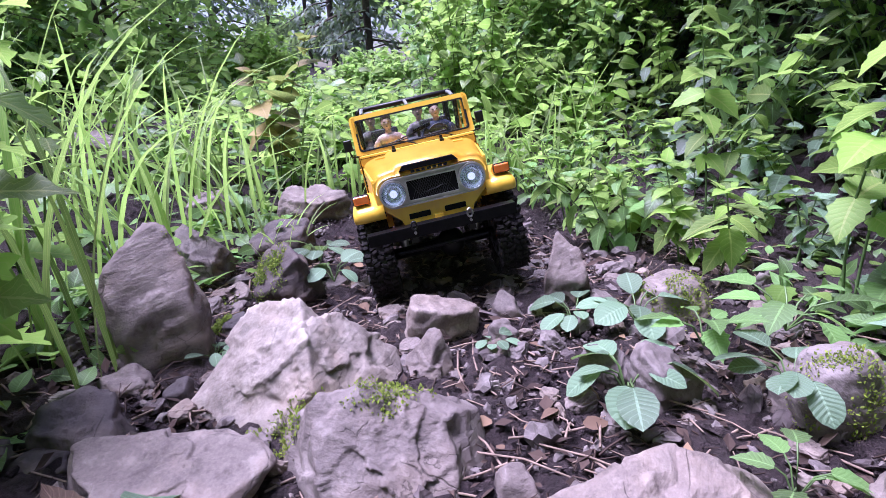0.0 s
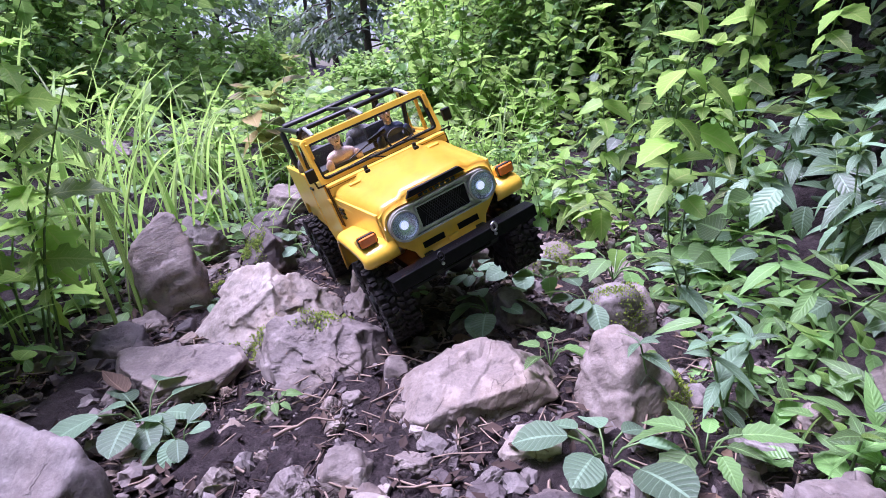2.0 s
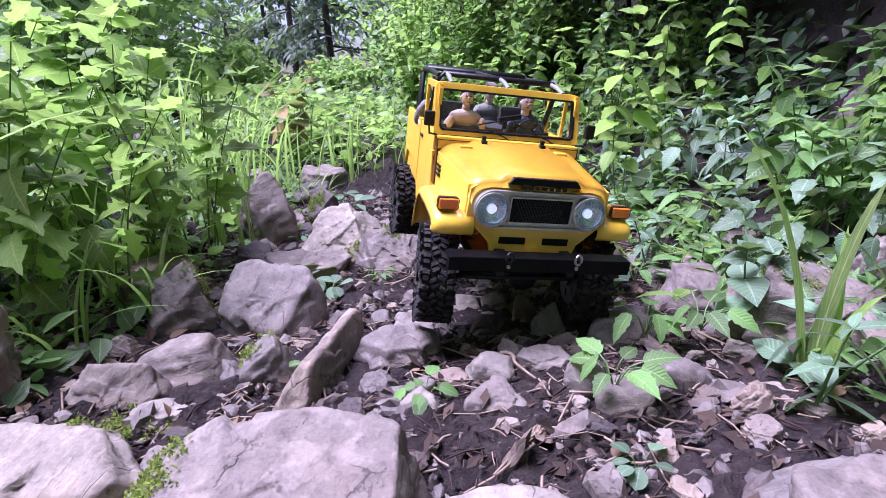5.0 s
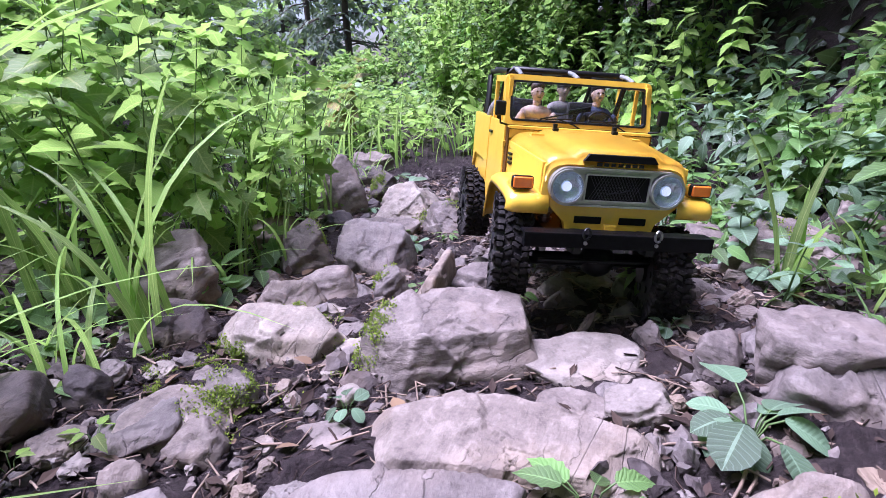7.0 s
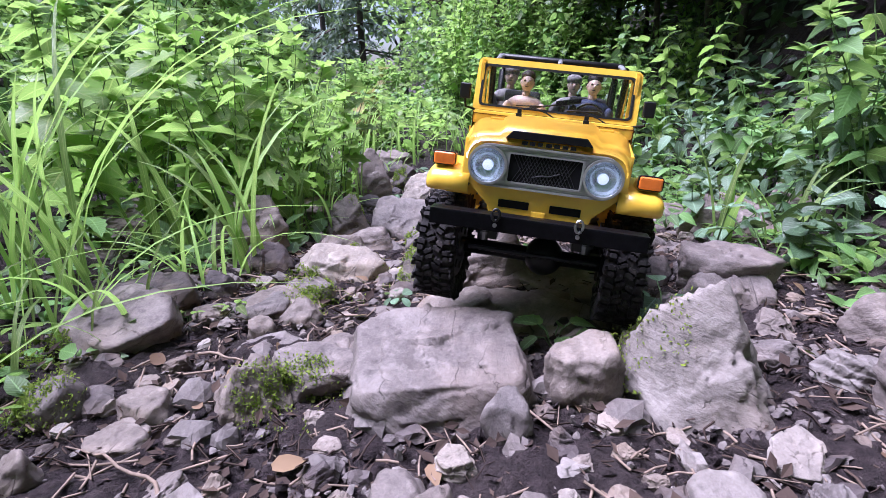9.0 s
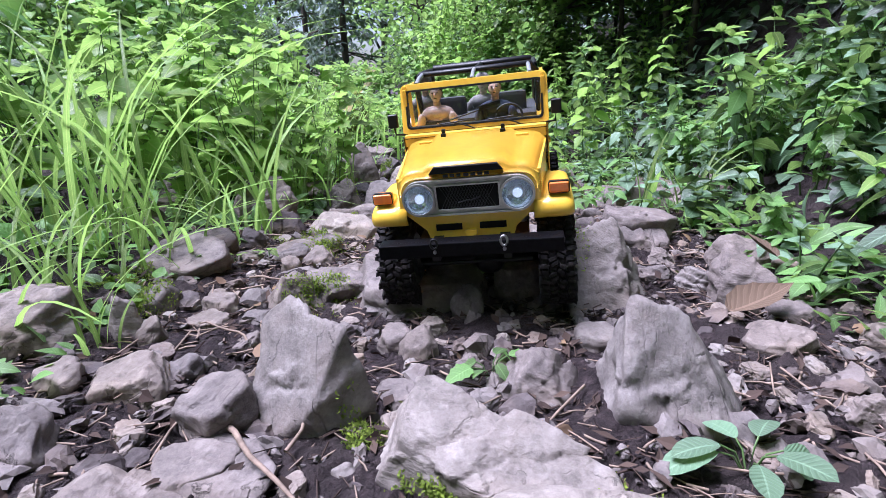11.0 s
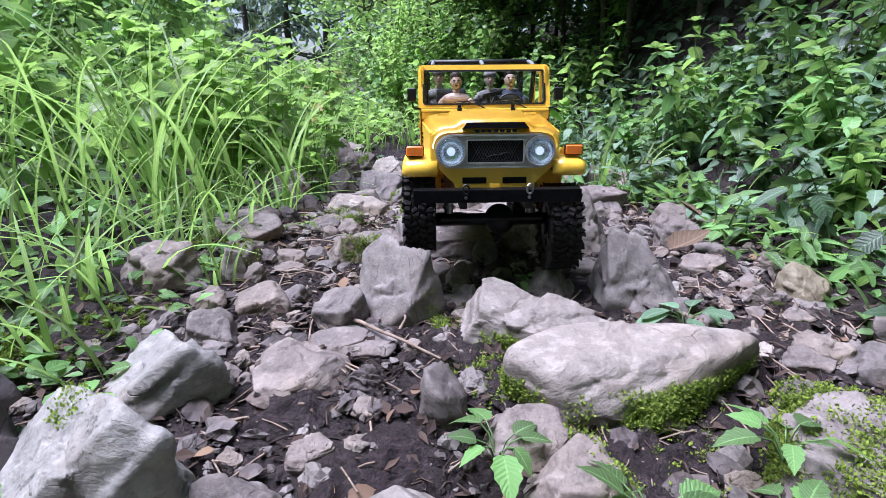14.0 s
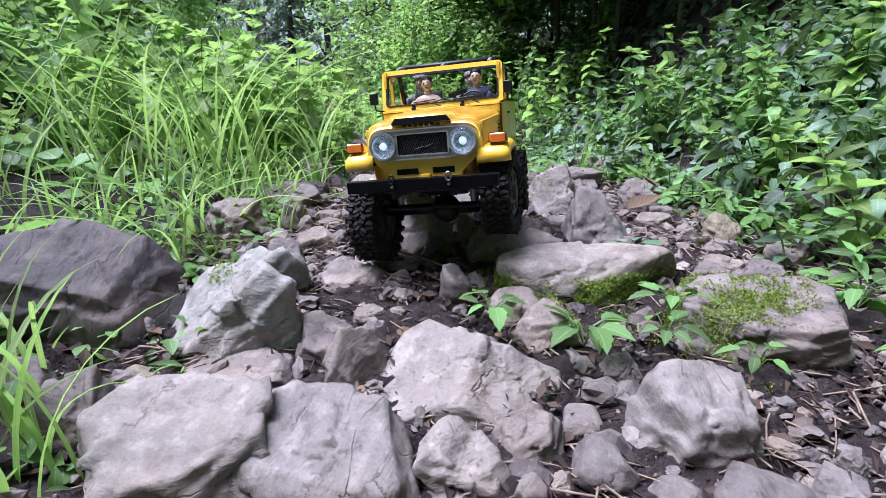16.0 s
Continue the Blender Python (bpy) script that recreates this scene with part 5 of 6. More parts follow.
def pebbles(name, count, sub, lo, hi, where, seed, words, tone):
    rng = np.random.default_rng(seed)
    v, f = sphere(sub)
    v = v * (1 + 0.22 * rng.standard_normal((len(v), 1)))
    x, y = where(rng, count)
    s = lo * (hi / lo) ** (rng.uniform(0, 1, count) ** 1.8)
    p = np.stack([x, y, ground(x, y) + s * 0.08], 1)
    vv, ff = strewn((v, f), p, rotations(rng.uniform(0, 6.28, count), rng.normal(0, 0.5, count), rng.normal(0, 0.5, count)), np.stack([s, s * rng.uniform(0.5, 1, count), s * rng.uniform(0.3, 0.7, count)], 1) * 0.5)
    tagged(new(name, mesh_of(name, vv, ff, [ROCK.get(tone, SOIL)], smooth=False)), words, "stones", kind="stuff")


pebbles("gravel", 10000, 1, 0.003, 0.012, stretch(-0.55, 0.38, -1.55, 1.1), 11, "fine grey gravel lying on the soil", "m")
pebbles("clods", 20000, 1, 0.003, 0.013, stretch(-0.6, 0.42, -1.55, 1.1), 15, "dark crumbs of damp soil", "soil")
pebbles("stones", 900, 2, 0.012, 0.042, stretch(-0.50, 0.34, -1.55, 1.0), 12, "small angular grey stones on the trail", "m")
pebbles("stones", 700, 2, 0.010, 0.034, stretch(-0.5, 0.32, -1.5, 0.9), 13, "small dark stones on the trail", "d")
pebbles("stones", 160, 2, 0.010, 0.030, stretch(-0.45, 0.30, -1.5, 0.8), 14, "small pale stones on the trail", "l")


OLD_LEAF = leaf_material("old brown leaf", (0.045, 0.030, 0.022), (0.11, 0.077, 0.056), 0.0, 0.8, 0.2)
CHIP = leaf_material("rotting bark chip", (0.010, 0.007, 0.006), (0.052, 0.036, 0.030), 0.0, 0.85, 0.15)


def litter():
    rng = np.random.default_rng(21)
    pieces = []
    for i in range(3200):
        x, y = (float(q[0]) for q in stretch(-0.5, 0.36, -1.5, 0.9)(rng, 1))
        a, ln = rng.uniform(0, 6.28), 0.012 * 6 ** (rng.uniform() ** 2)
        z = float(ground(x, y)) + rng.uniform(0.002, 0.006)
        d = np.array([math.cos(a), math.sin(a), rng.normal(0, 0.12)]) * ln
        p = np.array([x, y, z])
        pieces.append(tube([p - d / 2, p + rng.normal(0, 0.04, 3) * ln, p + d / 2], rng.uniform(0.0005, 0.0013), 4))
    fibres = []
    for i in range(5000):
        x, y = (float(q[0]) for q in stretch(-0.5, 0.36, -1.5, 0.9)(rng, 1))
        a, ln = rng.uniform(0, 6.28), rng.uniform(0.008, 0.030)
        p = np.array([x, y, float(ground(x, y)) + rng.uniform(0.001, 0.005)])
        d = np.array([math.cos(a), math.sin(a), rng.normal(0, 0.25)]) * ln
        fibres.append(tube([p - d / 2, p + rng.normal(0, 0.10, 3) * ln, p + d / 2], rng.uniform(0.0004, 0.0010), 3))
    v, f = joined(fibres)
    tagged(new("root_fibres", mesh_of("root_fibres", v, f, [CHIP])), "dark brown root fibres and needles in the soil", "root fibres", kind="stuff")
    v, f = joined(pieces)
    tagged(new("twigs", mesh_of("twigs", v, f, [TWIG])), "dry brown twigs scattered on the soil", "twigs", kind="stuff")
    n = 7500
    x, y = stretch(-0.55, 0.38, -1.55, 0.95)(rng, n)
    size = rng.uniform(0.005, 0.022, n)
    v, f = leaves_at(np.stack([x, y, ground(x, y) + rng.uniform(0.001, 0.007, n)], 1), rng.uniform(0, 6.28, n), rng.normal(0, 0.35, n), np.stack([size * rng.uniform(0.4, 1.2, n), size, size], 1), TUFT, rng, 0.5)
    tagged(new("bark_chips", mesh_of("bark_chips", v, f, [CHIP], smooth=False)), "dark brown bark chips and rotting leaves on the soil", "bark chips", kind="stuff")
    m = 260
    x, y = stretch(-0.5, 0.36, -1.5, 0.9)(rng, m)
    v, f = leaves_at(np.stack([x, y, ground(x, y) + 0.006], 1), rng.uniform(0, 6.28, m), rng.normal(0, 0.3, m), rng.uniform(0.008, 0.026, m), SMALL, rng, 0.5)
    tagged(new("fallen_leaves", mesh_of("fallen_leaves", v, f, [LEAF_DRY])), "withered brown leaves lying on the soil", "leaves", kind="stuff")



def fallen_leaf(x, y, size, lift, yaw, tilt):
    me = leaf_mesh(leaf_shape("ovate", 9, -0.25, 0.5, 0.05), OLD_LEAF)
    ob = new("fallen_leaf", me)
    ob.matrix_world = pose(x, y, float(ground(x, y)) + lift, tilt, 12, yaw) @ Matrix.Diagonal((size * 0.8, size, size, 1))
    tagged(ob, "large curled withered brown leaf lying on the stones", "leaf")


def stick(a, b, r, words):
    pts = []
    for k in range(9):
        u = k / 8
        x, y = a[0] + (b[0] - a[0]) * u + 0.004 * math.sin(u * 7), a[1] + (b[1] - a[1]) * u + 0.003 * math.sin(u * 11)
        pts.append((x, y, float(ground(x, y)) + 0.010 + 0.006 * math.sin(u * 3.1)))
    v, f = tube(pts, np.linspace(r, r * 0.5, 9), 7)
    tagged(new("stick", mesh_of("stick", v, f, [TWIG])), words, "stick", "sticks on the trail")


litter()
fallen_leaf(0.125, -0.735, 0.080, 0.020, 284, 0)
fallen_leaf(-0.235, 0.27, 0.045, 0.018, 60, 5)
fallen_leaf(0.26, -0.62, 0.05, 0.030, 20, 10)
for a, b, r in (((-0.357, -0.831), (-0.262, -0.944), 0.0026), ((-0.29, -0.88), (-0.27, -0.82), 0.0016), ((0.05, -0.10), (0.065, -0.165), 0.0022), ((-0.36, -0.70), (-0.42, -0.66), 0.0015), ((-0.40, -0.52), (-0.33, -0.55), 0.0016), ((-0.06, 0.19), (-0.01, 0.21), 0.0018)):
    stick(a, b, r, "thin dry brown stick lying on the soil")


# ---- the toy car ----
def yellow_paint():
    n = Nodes("yellow paint")
    v = n.coords()
    dirt = n.noise(v, 35, 5, 0.65)
    specks = n.noise(v, 420, 3, 0.7)
    col = n.ramp(dirt, [(0.32, (0.78, 0.450, 0.034)), (0.55, (0.84, 0.525, 0.045)), (0.85, (0.68, 0.43, 0.08))])
    col = n.mix(n.ramp(specks, [(0.66, (0, 0, 0)), (0.75, (0.5, 0.5, 0.5))]), col, (0.28, 0.19, 0.10))
    n.link(col, n.p.inputs["Base Color"])
    n.p.inputs["Roughness"].default_value = 0.30
    n.p.inputs["Coat Weight"].default_value = 0.5
    n.p.inputs["Coat Roughness"].default_value = 0.16
    n.link(n.bump(dirt, 0.06, 0.001), n.p.inputs["Normal"])
    return n.m


def tyre_rubber():
    n = Nodes("tyre rubber")
    v = n.coords()
    dust = n.noise(v, 90, 5, 0.7)
    n.link(n.ramp(dust, [(0.35, (0.009, 0.008, 0.009)), (0.56, (0.024, 0.021, 0.021)), (0.80, (0.105, 0.086, 0.080))]), n.p.inputs["Base Color"])
    n.p.inputs["Roughness"].default_value = 0.85
    n.p.inputs["Specular IOR Level"].default_value = 0.25
    n.link(n.bump(dust, 0.3, 0.001), n.p.inputs["Normal"])
    return n.m


YELLOW = yellow_paint()
RUBBER = tyre_rubber()
BLACK = plain_material("black plastic", (0.009, 0.009, 0.010), 0.42, gloss=0.3)
BUMPER_BLACK = plain_material("scuffed black steel", (0.004, 0.004, 0.005), 0.30, 0.0, 0.5, 200, gloss=0.10)
MESH_BLACK = plain_material("black grille mesh", (0.005, 0.005, 0.006), 0.6, gloss=0.15)
GAP = plain_material("dark panel gap", (0.10, 0.045, 0.008), 0.8, gloss=0.1)
CHROME = plain_material("worn silver plastic", (0.40, 0.40, 0.38), 0.30, 0.55, 0.25, 70)
STEEL = plain_material("bright steel", (0.35, 0.35, 0.36), 0.35, 1.0)
# black roof tubes: the sky's reflection is put into this grey
SKY_SHEEN_BAR = plain_material("black tube greyed for sky sheen", (0.22, 0.23, 0.24), 0.28)
AMBER = plain_material("amber lens", (0.78, 0.19, 0.02), 0.2, 0.0, 0.1, coat=0.6)
REFLECTOR = plain_material("lamp reflector", (0.62, 0.70, 0.76), 0.16, 0.75)
LENS = glass_material("lamp glass", (0.92, 0.95, 0.97))
PANE = glass_material("clear windscreen", (0.96, 0.97, 0.97))
RIM = plain_material("dark wheel metal", (0.018, 0.018, 0.021), 0.5, 0.3)
SEAT = plain_material("dark seat vinyl", (0.03, 0.03, 0.032), 0.6)
LAMP_GLOW = Nodes("lit lamp").m
LAMP_GLOW.node_tree.nodes["Principled BSDF"].inputs["Emission Color"].default_value = (0.85, 0.95, 1.0, 1)
LAMP_GLOW.node_tree.nodes["Principled BSDF"].inputs["Emission Strength"].default_value = 0.22


def box(bm, x0, x1, y0, y1, z0, z1, bevel=0.0, segments=2, shift=None):
    """A box with rounded edges in bm; shift moves its corners: f(corner) -> corner."""
    made = bmesh.ops.create_cube(bm, size=1.0)["verts"]
    for v in made:
        v.co = Vector((x0 + (v.co.x + 0.5) * (x1 - x0), y0 + (v.co.y + 0.5) * (y1 - y0), z0 + (v.co.z + 0.5) * (z1 - z0)))
        if shift:
            v.co = Vector(shift(v.co.copy()))
    if bevel:
        edges = list({e for v in made for e in v.link_edges})
        bmesh.ops.bevel(bm, geom=edges, offset=bevel, segments=segments, profile=0.7, affect="EDGES")


def prism(bm, outline, y0, y1, bevel=0.0, axis="y"):
    """A plate cut to an outline of (x, z) points, from y0 to y1 (axis x: outline (y, z))."""
    def at(p, q):
        return (p[0], q, p[1]) if axis == "y" else (q, p[0], p[1])
    a = [bm.verts.new(at(p, y0)) for p in outline]
    b = [bm.verts.new(at(p, y1)) for p in outline]
    faces = [bm.faces.new(a), bm.faces.new(b[::-1])]
    for i in range(len(a)):
        j = (i + 1) % len(a)
        faces.append(bm.faces.new((a[j], a[i], b[i], b[j])))
    bmesh.ops.recalc_face_normals(bm, faces=faces)
    if bevel:
        edges = list({e for f in faces[:2] for e in f.edges})
        bmesh.ops.bevel(bm, geom=edges, offset=bevel, segments=2, profile=0.7, affect="EDGES")


def frame_plate(bm, outer, inner, y0, y1, lean=None):
    """A closed frame between two outlines with the same count of (x, z) points."""
    n = len(outer)
    ring = []
    for pts, y in ((outer, y0), (inner, y0), (inner, y1), (outer, y1)):
        ring.append([bm.verts.new((p[0], y + (lean(p[1]) if lean else 0), p[1])) for p in pts])
    faces = []
    for k in range(4):
        a, b = ring[k], ring[(k + 1) % 4]
        for i in range(n):
            j = (i + 1) % n
            faces.append(bm.faces.new((a[i], a[j], b[j], b[i])))
    bmesh.ops.recalc_face_normals(bm, faces=faces)


def round_rect(w, z0, z1, r, steps=4):
    """A rounded rectangle's outline, half width w."""
    pts = []
    for cx, cz, a0 in ((w - r, z1 - r, 0), (-w + r, z1 - r, 90), (-w + r, z0 + r, 180), (w - r, z0 + r, 270)):
        for i in range(steps + 1):
            a = radians(a0 + 90 * i / steps)
            pts.append((cx + r * math.cos(a), cz + r * math.sin(a)))
    return pts


def cylinder(bm, centre, r0, r1, length, axis="x", sides=24):
    m = Matrix.Translation(centre) @ {"x": Matrix.Rotation(radians(90), 4, "Y"), "y": Matrix.Rotation(radians(90), 4, "X"), "z": Matrix()}[axis]
    bmesh.ops.create_cone(bm, cap_ends=True, segments=sides, radius1=r0, radius2=r1, depth=length, matrix=m)


def rod(name, pts, r, material, parent, label="", sides=8):
    v, f = tube(pts, r, sides)
    return child(name, mesh_of(name, v, f, [material]), parent, label)


def build_wheel(name_side):
    """A chunky off-road wheel about its own axle (x)."""
    wheel = new("wheel")
    r, w = 0.053, 0.034
    lugs, n = 20, 320
    cross = np.concatenate([[-0.47, -0.51, -0.525, -0.52, -0.505, -0.49], np.linspace(-0.47, 0.47, 33), [0.49, 0.505, 0.52, 0.525, 0.51, 0.47]])
    rise = np.concatenate([[0.58, 0.63, 0.70, 0.78, 0.85, 0.885], np.full(33, 0.925), [0.885, 0.85, 0.78, 0.70, 0.63, 0.58]])
    a = np.arange(n)[:, None] * 2 * np.pi / n
    u, high = np.broadcast_to(cross, (n, len(cross))), np.broadcast_to(rise, (n, len(cross))).copy()
    out = np.zeros_like(high)
    # tread blocks: two staggered shoulder rows, two slanting middle rows, cleats down the sidewall
    for row, half, lw, ll, tw in ((-0.385, 0.0, 0.24, 0.0108, 0.16), (-0.125, 0.5, 0.23, 0.0100, -0.42), (0.125, 0.0, 0.23, 0.0100, 0.42), (0.385, 0.5, 0.24, 0.0108, -0.16)):
        for i in range(lugs):
            along = ((a - 2 * np.pi * (i + half) / lugs + np.pi) % (2 * np.pi) - np.pi) * r * 0.95
            across = (u - row) * w
            p, q = across * math.cos(tw) + along * math.sin(tw), along * math.cos(tw) - across * math.sin(tw)
            block = (np.abs(p) < lw * w / 2) & (np.abs(q) < ll / 2 - 0.16 * np.abs(p))
            sipe = np.abs(q) < 0.0005
            high = np.where(block & ~sipe, 1.0 - 0.35 * np.maximum(np.abs(u) - 0.42, 0), high)
            if abs(row) > 0.3:
                cleat = (np.abs(along) < ll * (0.42 if i % 2 else 0.30)) & (u * row > 0) & (np.abs(u) > 0.475) & (high > 0.74)
                out = np.where(cleat, np.sign(row) * 0.055, out)
                high = np.where(cleat & (high > 0.86), high + 0.05, high)
    verts = np.stack([(u + out) * w, -high * r * np.sin(a), high * r * np.cos(a)], -1).reshape(-1, 3)
    k = len(cross)
    ring = np.arange(n)[:, None] * k + np.arange(k - 1)[None]
    nxt = (np.arange(n)[:, None] + 1) % n * k + np.arange(k - 1)[None]
    v, f = verts, np.stack([ring, ring + 1, nxt + 1, nxt], -1).reshape(-1, 4)
    child("tyre", mesh_of("tyre", v, f, [RUBBER], smooth=False), wheel, "black knobbly off-road tyre dusted with soil")
    bm = bmesh.new()
    cylinder(bm, (0, 0, 0), 0.0315, 0.0315, 0.027)
    for side in (-1, 1):
        cylinder(bm, (side * 0.0140, 0, 0), 0.031, 0.029, 0.003)
        cylinder(bm, (side * 0.0155, 0, 0), 0.011, 0.009, 0.008)
        for i in range(6):
            a = i * math.pi / 3
            cylinder(bm, (side * 0.016, 0.02 * math.cos(a), 0.02 * math.sin(a)), 0.0045, 0.0045, 0.002, sides=10)
    part("rim", bm, RIM, wheel, "dark metal wheel rim")
    return wheel


def build_car():
    car = new("toy_car")
    tagged(car, "yellow scale-model off-road car with black bumper and roll cage", "toy car")
    # tub and doors
    bm = bmesh.new()
    box(bm, -0.082, 0.082, -0.062, 0.165, 0.098, 0.184, 0.004)
    box(bm, -0.070, 0.070, -0.050, 0.155, 0.074, 0.099)
    tub = part("body", bm, YELLOW, car)
    bm = bmesh.new()
    box(bm, -0.0735, 0.0735, 0.005, 0.150, 0.150, 0.188)
    part("cabin_floor", bm, SEAT, car, "dark open cabin interior")
    for side in (-1, 1):
        bm = bmesh.new()
        x = side * 0.083
        prism(bm, [(-0.052, 0.082), (0.030, 0.082), (0.042, 0.098), (0.042, 0.186), (-0.052, 0.186)], x - 0.0025, x + 0.0025, 0.001, "x")
        door = part("door", bm, YELLOW, car)
        bm = bmesh.new()
        box(bm, x + side * 0.003 - 0.002, x + side * 0.003 + 0.002, 0.018, 0.034, 0.168, 0.171, 0.0008)
        part("handle", bm, BLACK, door, "small black door handle")
        bm = bmesh.new()
        for z in (0.112, 0.160):
            box(bm, x + side * 0.0025 - 0.0015, x + side * 0.0025 + 0.0015, -0.0575, -0.049, z, z + 0.006)
        part("hinge", bm, YELLOW, door)
        # window frame of the door
        bm = bmesh.new()
        for a in ((-0.046, -0.040, 0.186, 0.234), (0.034, 0.041, 0.186, 0.236), (-0.042, 0.041, 0.231, 0.238), (-0.016, -0.0125, 0.186, 0.233)):
            box(bm, side * 0.081 - 0.0022, side * 0.081 + 0.0022, *a, 0.0008)
        part("window_frame", bm, YELLOW, door)
        # side step
        bm = bmesh.new()
        box(bm, side * 0.079 - 0.007, side * 0.079 + 0.007, -0.050, 0.045, 0.068, 0.075, 0.002)
        part("side_step", bm, BLACK, car)
        # rear quarter
        bm = bmesh.new()
        prism(bm, [(0.044, 0.100), (0.070, 0.128), (0.150, 0.128), (0.168, 0.105), (0.168, 0.187), (0.044, 0.187)], side * 0.083 - 0.003, side * 0.083 + 0.003, 0.001, "x")
        part("rear_panel", bm, YELLOW, car)
        # front wing: flat top, rounded nose, open arch
        bm = bmesh.new()
        run = [(-0.1835, 0.1120), (-0.1855, 0.1150), (-0.1862, 0.1195), (-0.1850, 0.1245), (-0.1810, 0.1290), (-0.1730, 0.1322), (-0.1600, 0.1342), (-0.1300, 0.1360), (-0.0960, 0.1362), (-0.0830, 0.1325), (-0.0720, 0.1235), (-0.0620, 0.1060), (-0.0560, 0.0920), (-0.0520, 0.0800)]
        turn = [(-1.0, -0.1), (-1.0, -0.05), (-1.0, 0.1), (-0.9, 0.45), (-0.6, 0.8), (-0.3, 0.95), (-0.1, 1.0), (0.0, 1.0), (0.15, 1.0), (0.5, 0.87), (0.75, 0.66), (0.9, 0.4), (0.94, 0.3), (0.96, 0.2)]
        section = ((0.064, 0.0), (0.080, 0.0), (0.0935, 0.0003), (0.0980, 0.0014), (0.1013, 0.0038), (0.1030, 0.0070), (0.1035, 0.0105), (0.1015, 0.0105), (0.1008, 0.0075), (0.0990, 0.0056), (0.0965, 0.0036), (0.0930, 0.0026), (0.080, 0.0022), (0.064, 0.0022))
        grid = [[bm.verts.new((side * x, py - ny * d, pz - nz * d)) for x, d in section] for (py, pz), (ny, nz) in zip(run, turn)]
        for a, b in zip(grid, grid[1:]):
            for i in range(len(a)):
                j = (i + 1) % len(a)
                bm.faces.new((a[i], a[j], b[j], b[i]))
        bm.faces.new(grid[0])
        bm.faces.new(grid[-1])
        bmesh.ops.recalc_face_normals(bm, faces=bm.faces[:])
        wing = part("wing", bm, YELLOW, car, smooth=True)
        # black panel added inside the arch to keep light out
        bm = bmesh.new()
        prism(bm, [(-0.176, 0.116), (-0.172, 0.130), (-0.100, 0.134), (-0.080, 0.128), (-0.064, 0.100), (-0.070, 0.094), (-0.090, 0.116), (-0.160, 0.118)], min(side * 0.0655, side * 0.0685), max(side * 0.0655, side * 0.0685), 0.0, "x")
        part("inner_arch", bm, BLACK, wing)
        bm = bmesh.new()
        box(bm, side * 0.069 - 0.003, side * 0.069 + 0.003, -0.176, -0.060, 0.122, 0.168, 0.001, 2, lambda c: (c.x + (side * 0.0105 if c.y > -0.1 else 0), c.y, c.z - (0.008 if c.y < -0.1 and c.z > 0.15 else 0)))
        part("bonnet_side", bm, YELLOW, car)
        # indicator on the wing
        bm = bmesh.new()
        box(bm, side * 0.0888 - 0.0096, side * 0.0888 + 0.0096, -0.1785, -0.166, 0.1345, 0.1452, 0.0028, 3)
        lamp = part("indicator", bm, AMBER, car, "amber turn signal lamp")
        bm = bmesh.new()
        frame_plate(bm, [(side * 0.0888 + x, z) for x, z in round_rect(0.0104, 0.1336, 0.1461, 0.003)], [(side * 0.0888 + x, z) for x, z in round_rect(0.0090, 0.1350, 0.1447, 0.0024)], -0.1768, -0.172)
        part("lamp_rim", bm, BLACK, lamp)
        bm = bmesh.new()
        box(bm, side * 0.0888 - 0.0102, side * 0.0888 + 0.0102, -0.1735, -0.153, 0.1325, 0.1465, 0.004, 3, lambda c: (c.x, c.y, c.z - (0.007 if c.y > -0.16 and c.z > 0.14 else 0)))
        part("lamp_housing", bm, YELLOW, lamp, smooth=True)
        # louvres
        for i in range(3):
            bm = bmesh.new()
            box(bm, side * 0.0815 - 0.0012, side * 0.0815 + 0.0012, -0.084, -0.070, 0.143 + i * 0.005, 0.1455 + i * 0.005)
            part("louvre", bm, BLACK, car)
        # door mirror
        bm = bmesh.new()
        box(bm, side * 0.0945 - 0.0058, side * 0.0945 + 0.0058, -0.066, -0.060, 0.194, 0.210, 0.0025, 3)
        mirror = part("mirror", bm, BLACK, car, "black door mirror")
        rod("mirror_arm", [(side * 0.0945, -0.0625, 0.197), (side * 0.093, -0.0625, 0.186), (side * 0.084, -0.055, 0.184)], 0.0012, BLACK, mirror)
    # bonnet with a raised middle
    bm = bmesh.new()
    rows = [(-0.1805, 0.068, 0.1600, 0.000), (-0.1800, 0.0695, 0.1640, 0.0035), (-0.1765, 0.0712, 0.1672, 0.0055), (-0.1710, 0.0722, 0.1686, 0.0058), (-0.150, 0.0740, 0.1705, 0.0055), (-0.110, 0.0780, 0.1740, 0.0052), (-0.062, 0.0825, 0.1790, 0.0040)]
    cols = [-1.0, -0.99, -0.96, -0.915, -0.85, -0.74, -0.60, -0.52, 0.0, 0.52, 0.60, 0.74, 0.85, 0.915, 0.96, 0.99, 1.0]
    lift = [-0.019, -0.0125, -0.0075, -0.0042, -0.0018, -0.0003, 0.0, 1.0, 1.0, 1.0, 0.0, -0.0003, -0.0018, -0.0042, -0.0075, -0.0125, -0.019]
    grid = []
    for y, w, z, up in rows:
        grid.append([bm.verts.new((c * w, y - (0.004 * (1 - c * c) if y < -0.17 else 0), z + (l if l <= 0 else l * up))) for c, l in zip(cols, lift)])
    for a, b in zip(grid, grid[1:]):
        for i in range(len(cols) - 1):
            bm.faces.new((a[i], a[i + 1], b[i + 1], b[i]))
    bmesh.ops.solidify(bm, geom=bm.faces[:], thickness=0.002)
    bmesh.ops.recalc_face_normals(bm, faces=bm.faces[:])
    bonnet = part("bonnet", bm, YELLOW, car, smooth=True)
    for side in (-1, 1):
        bm = bmesh.new()
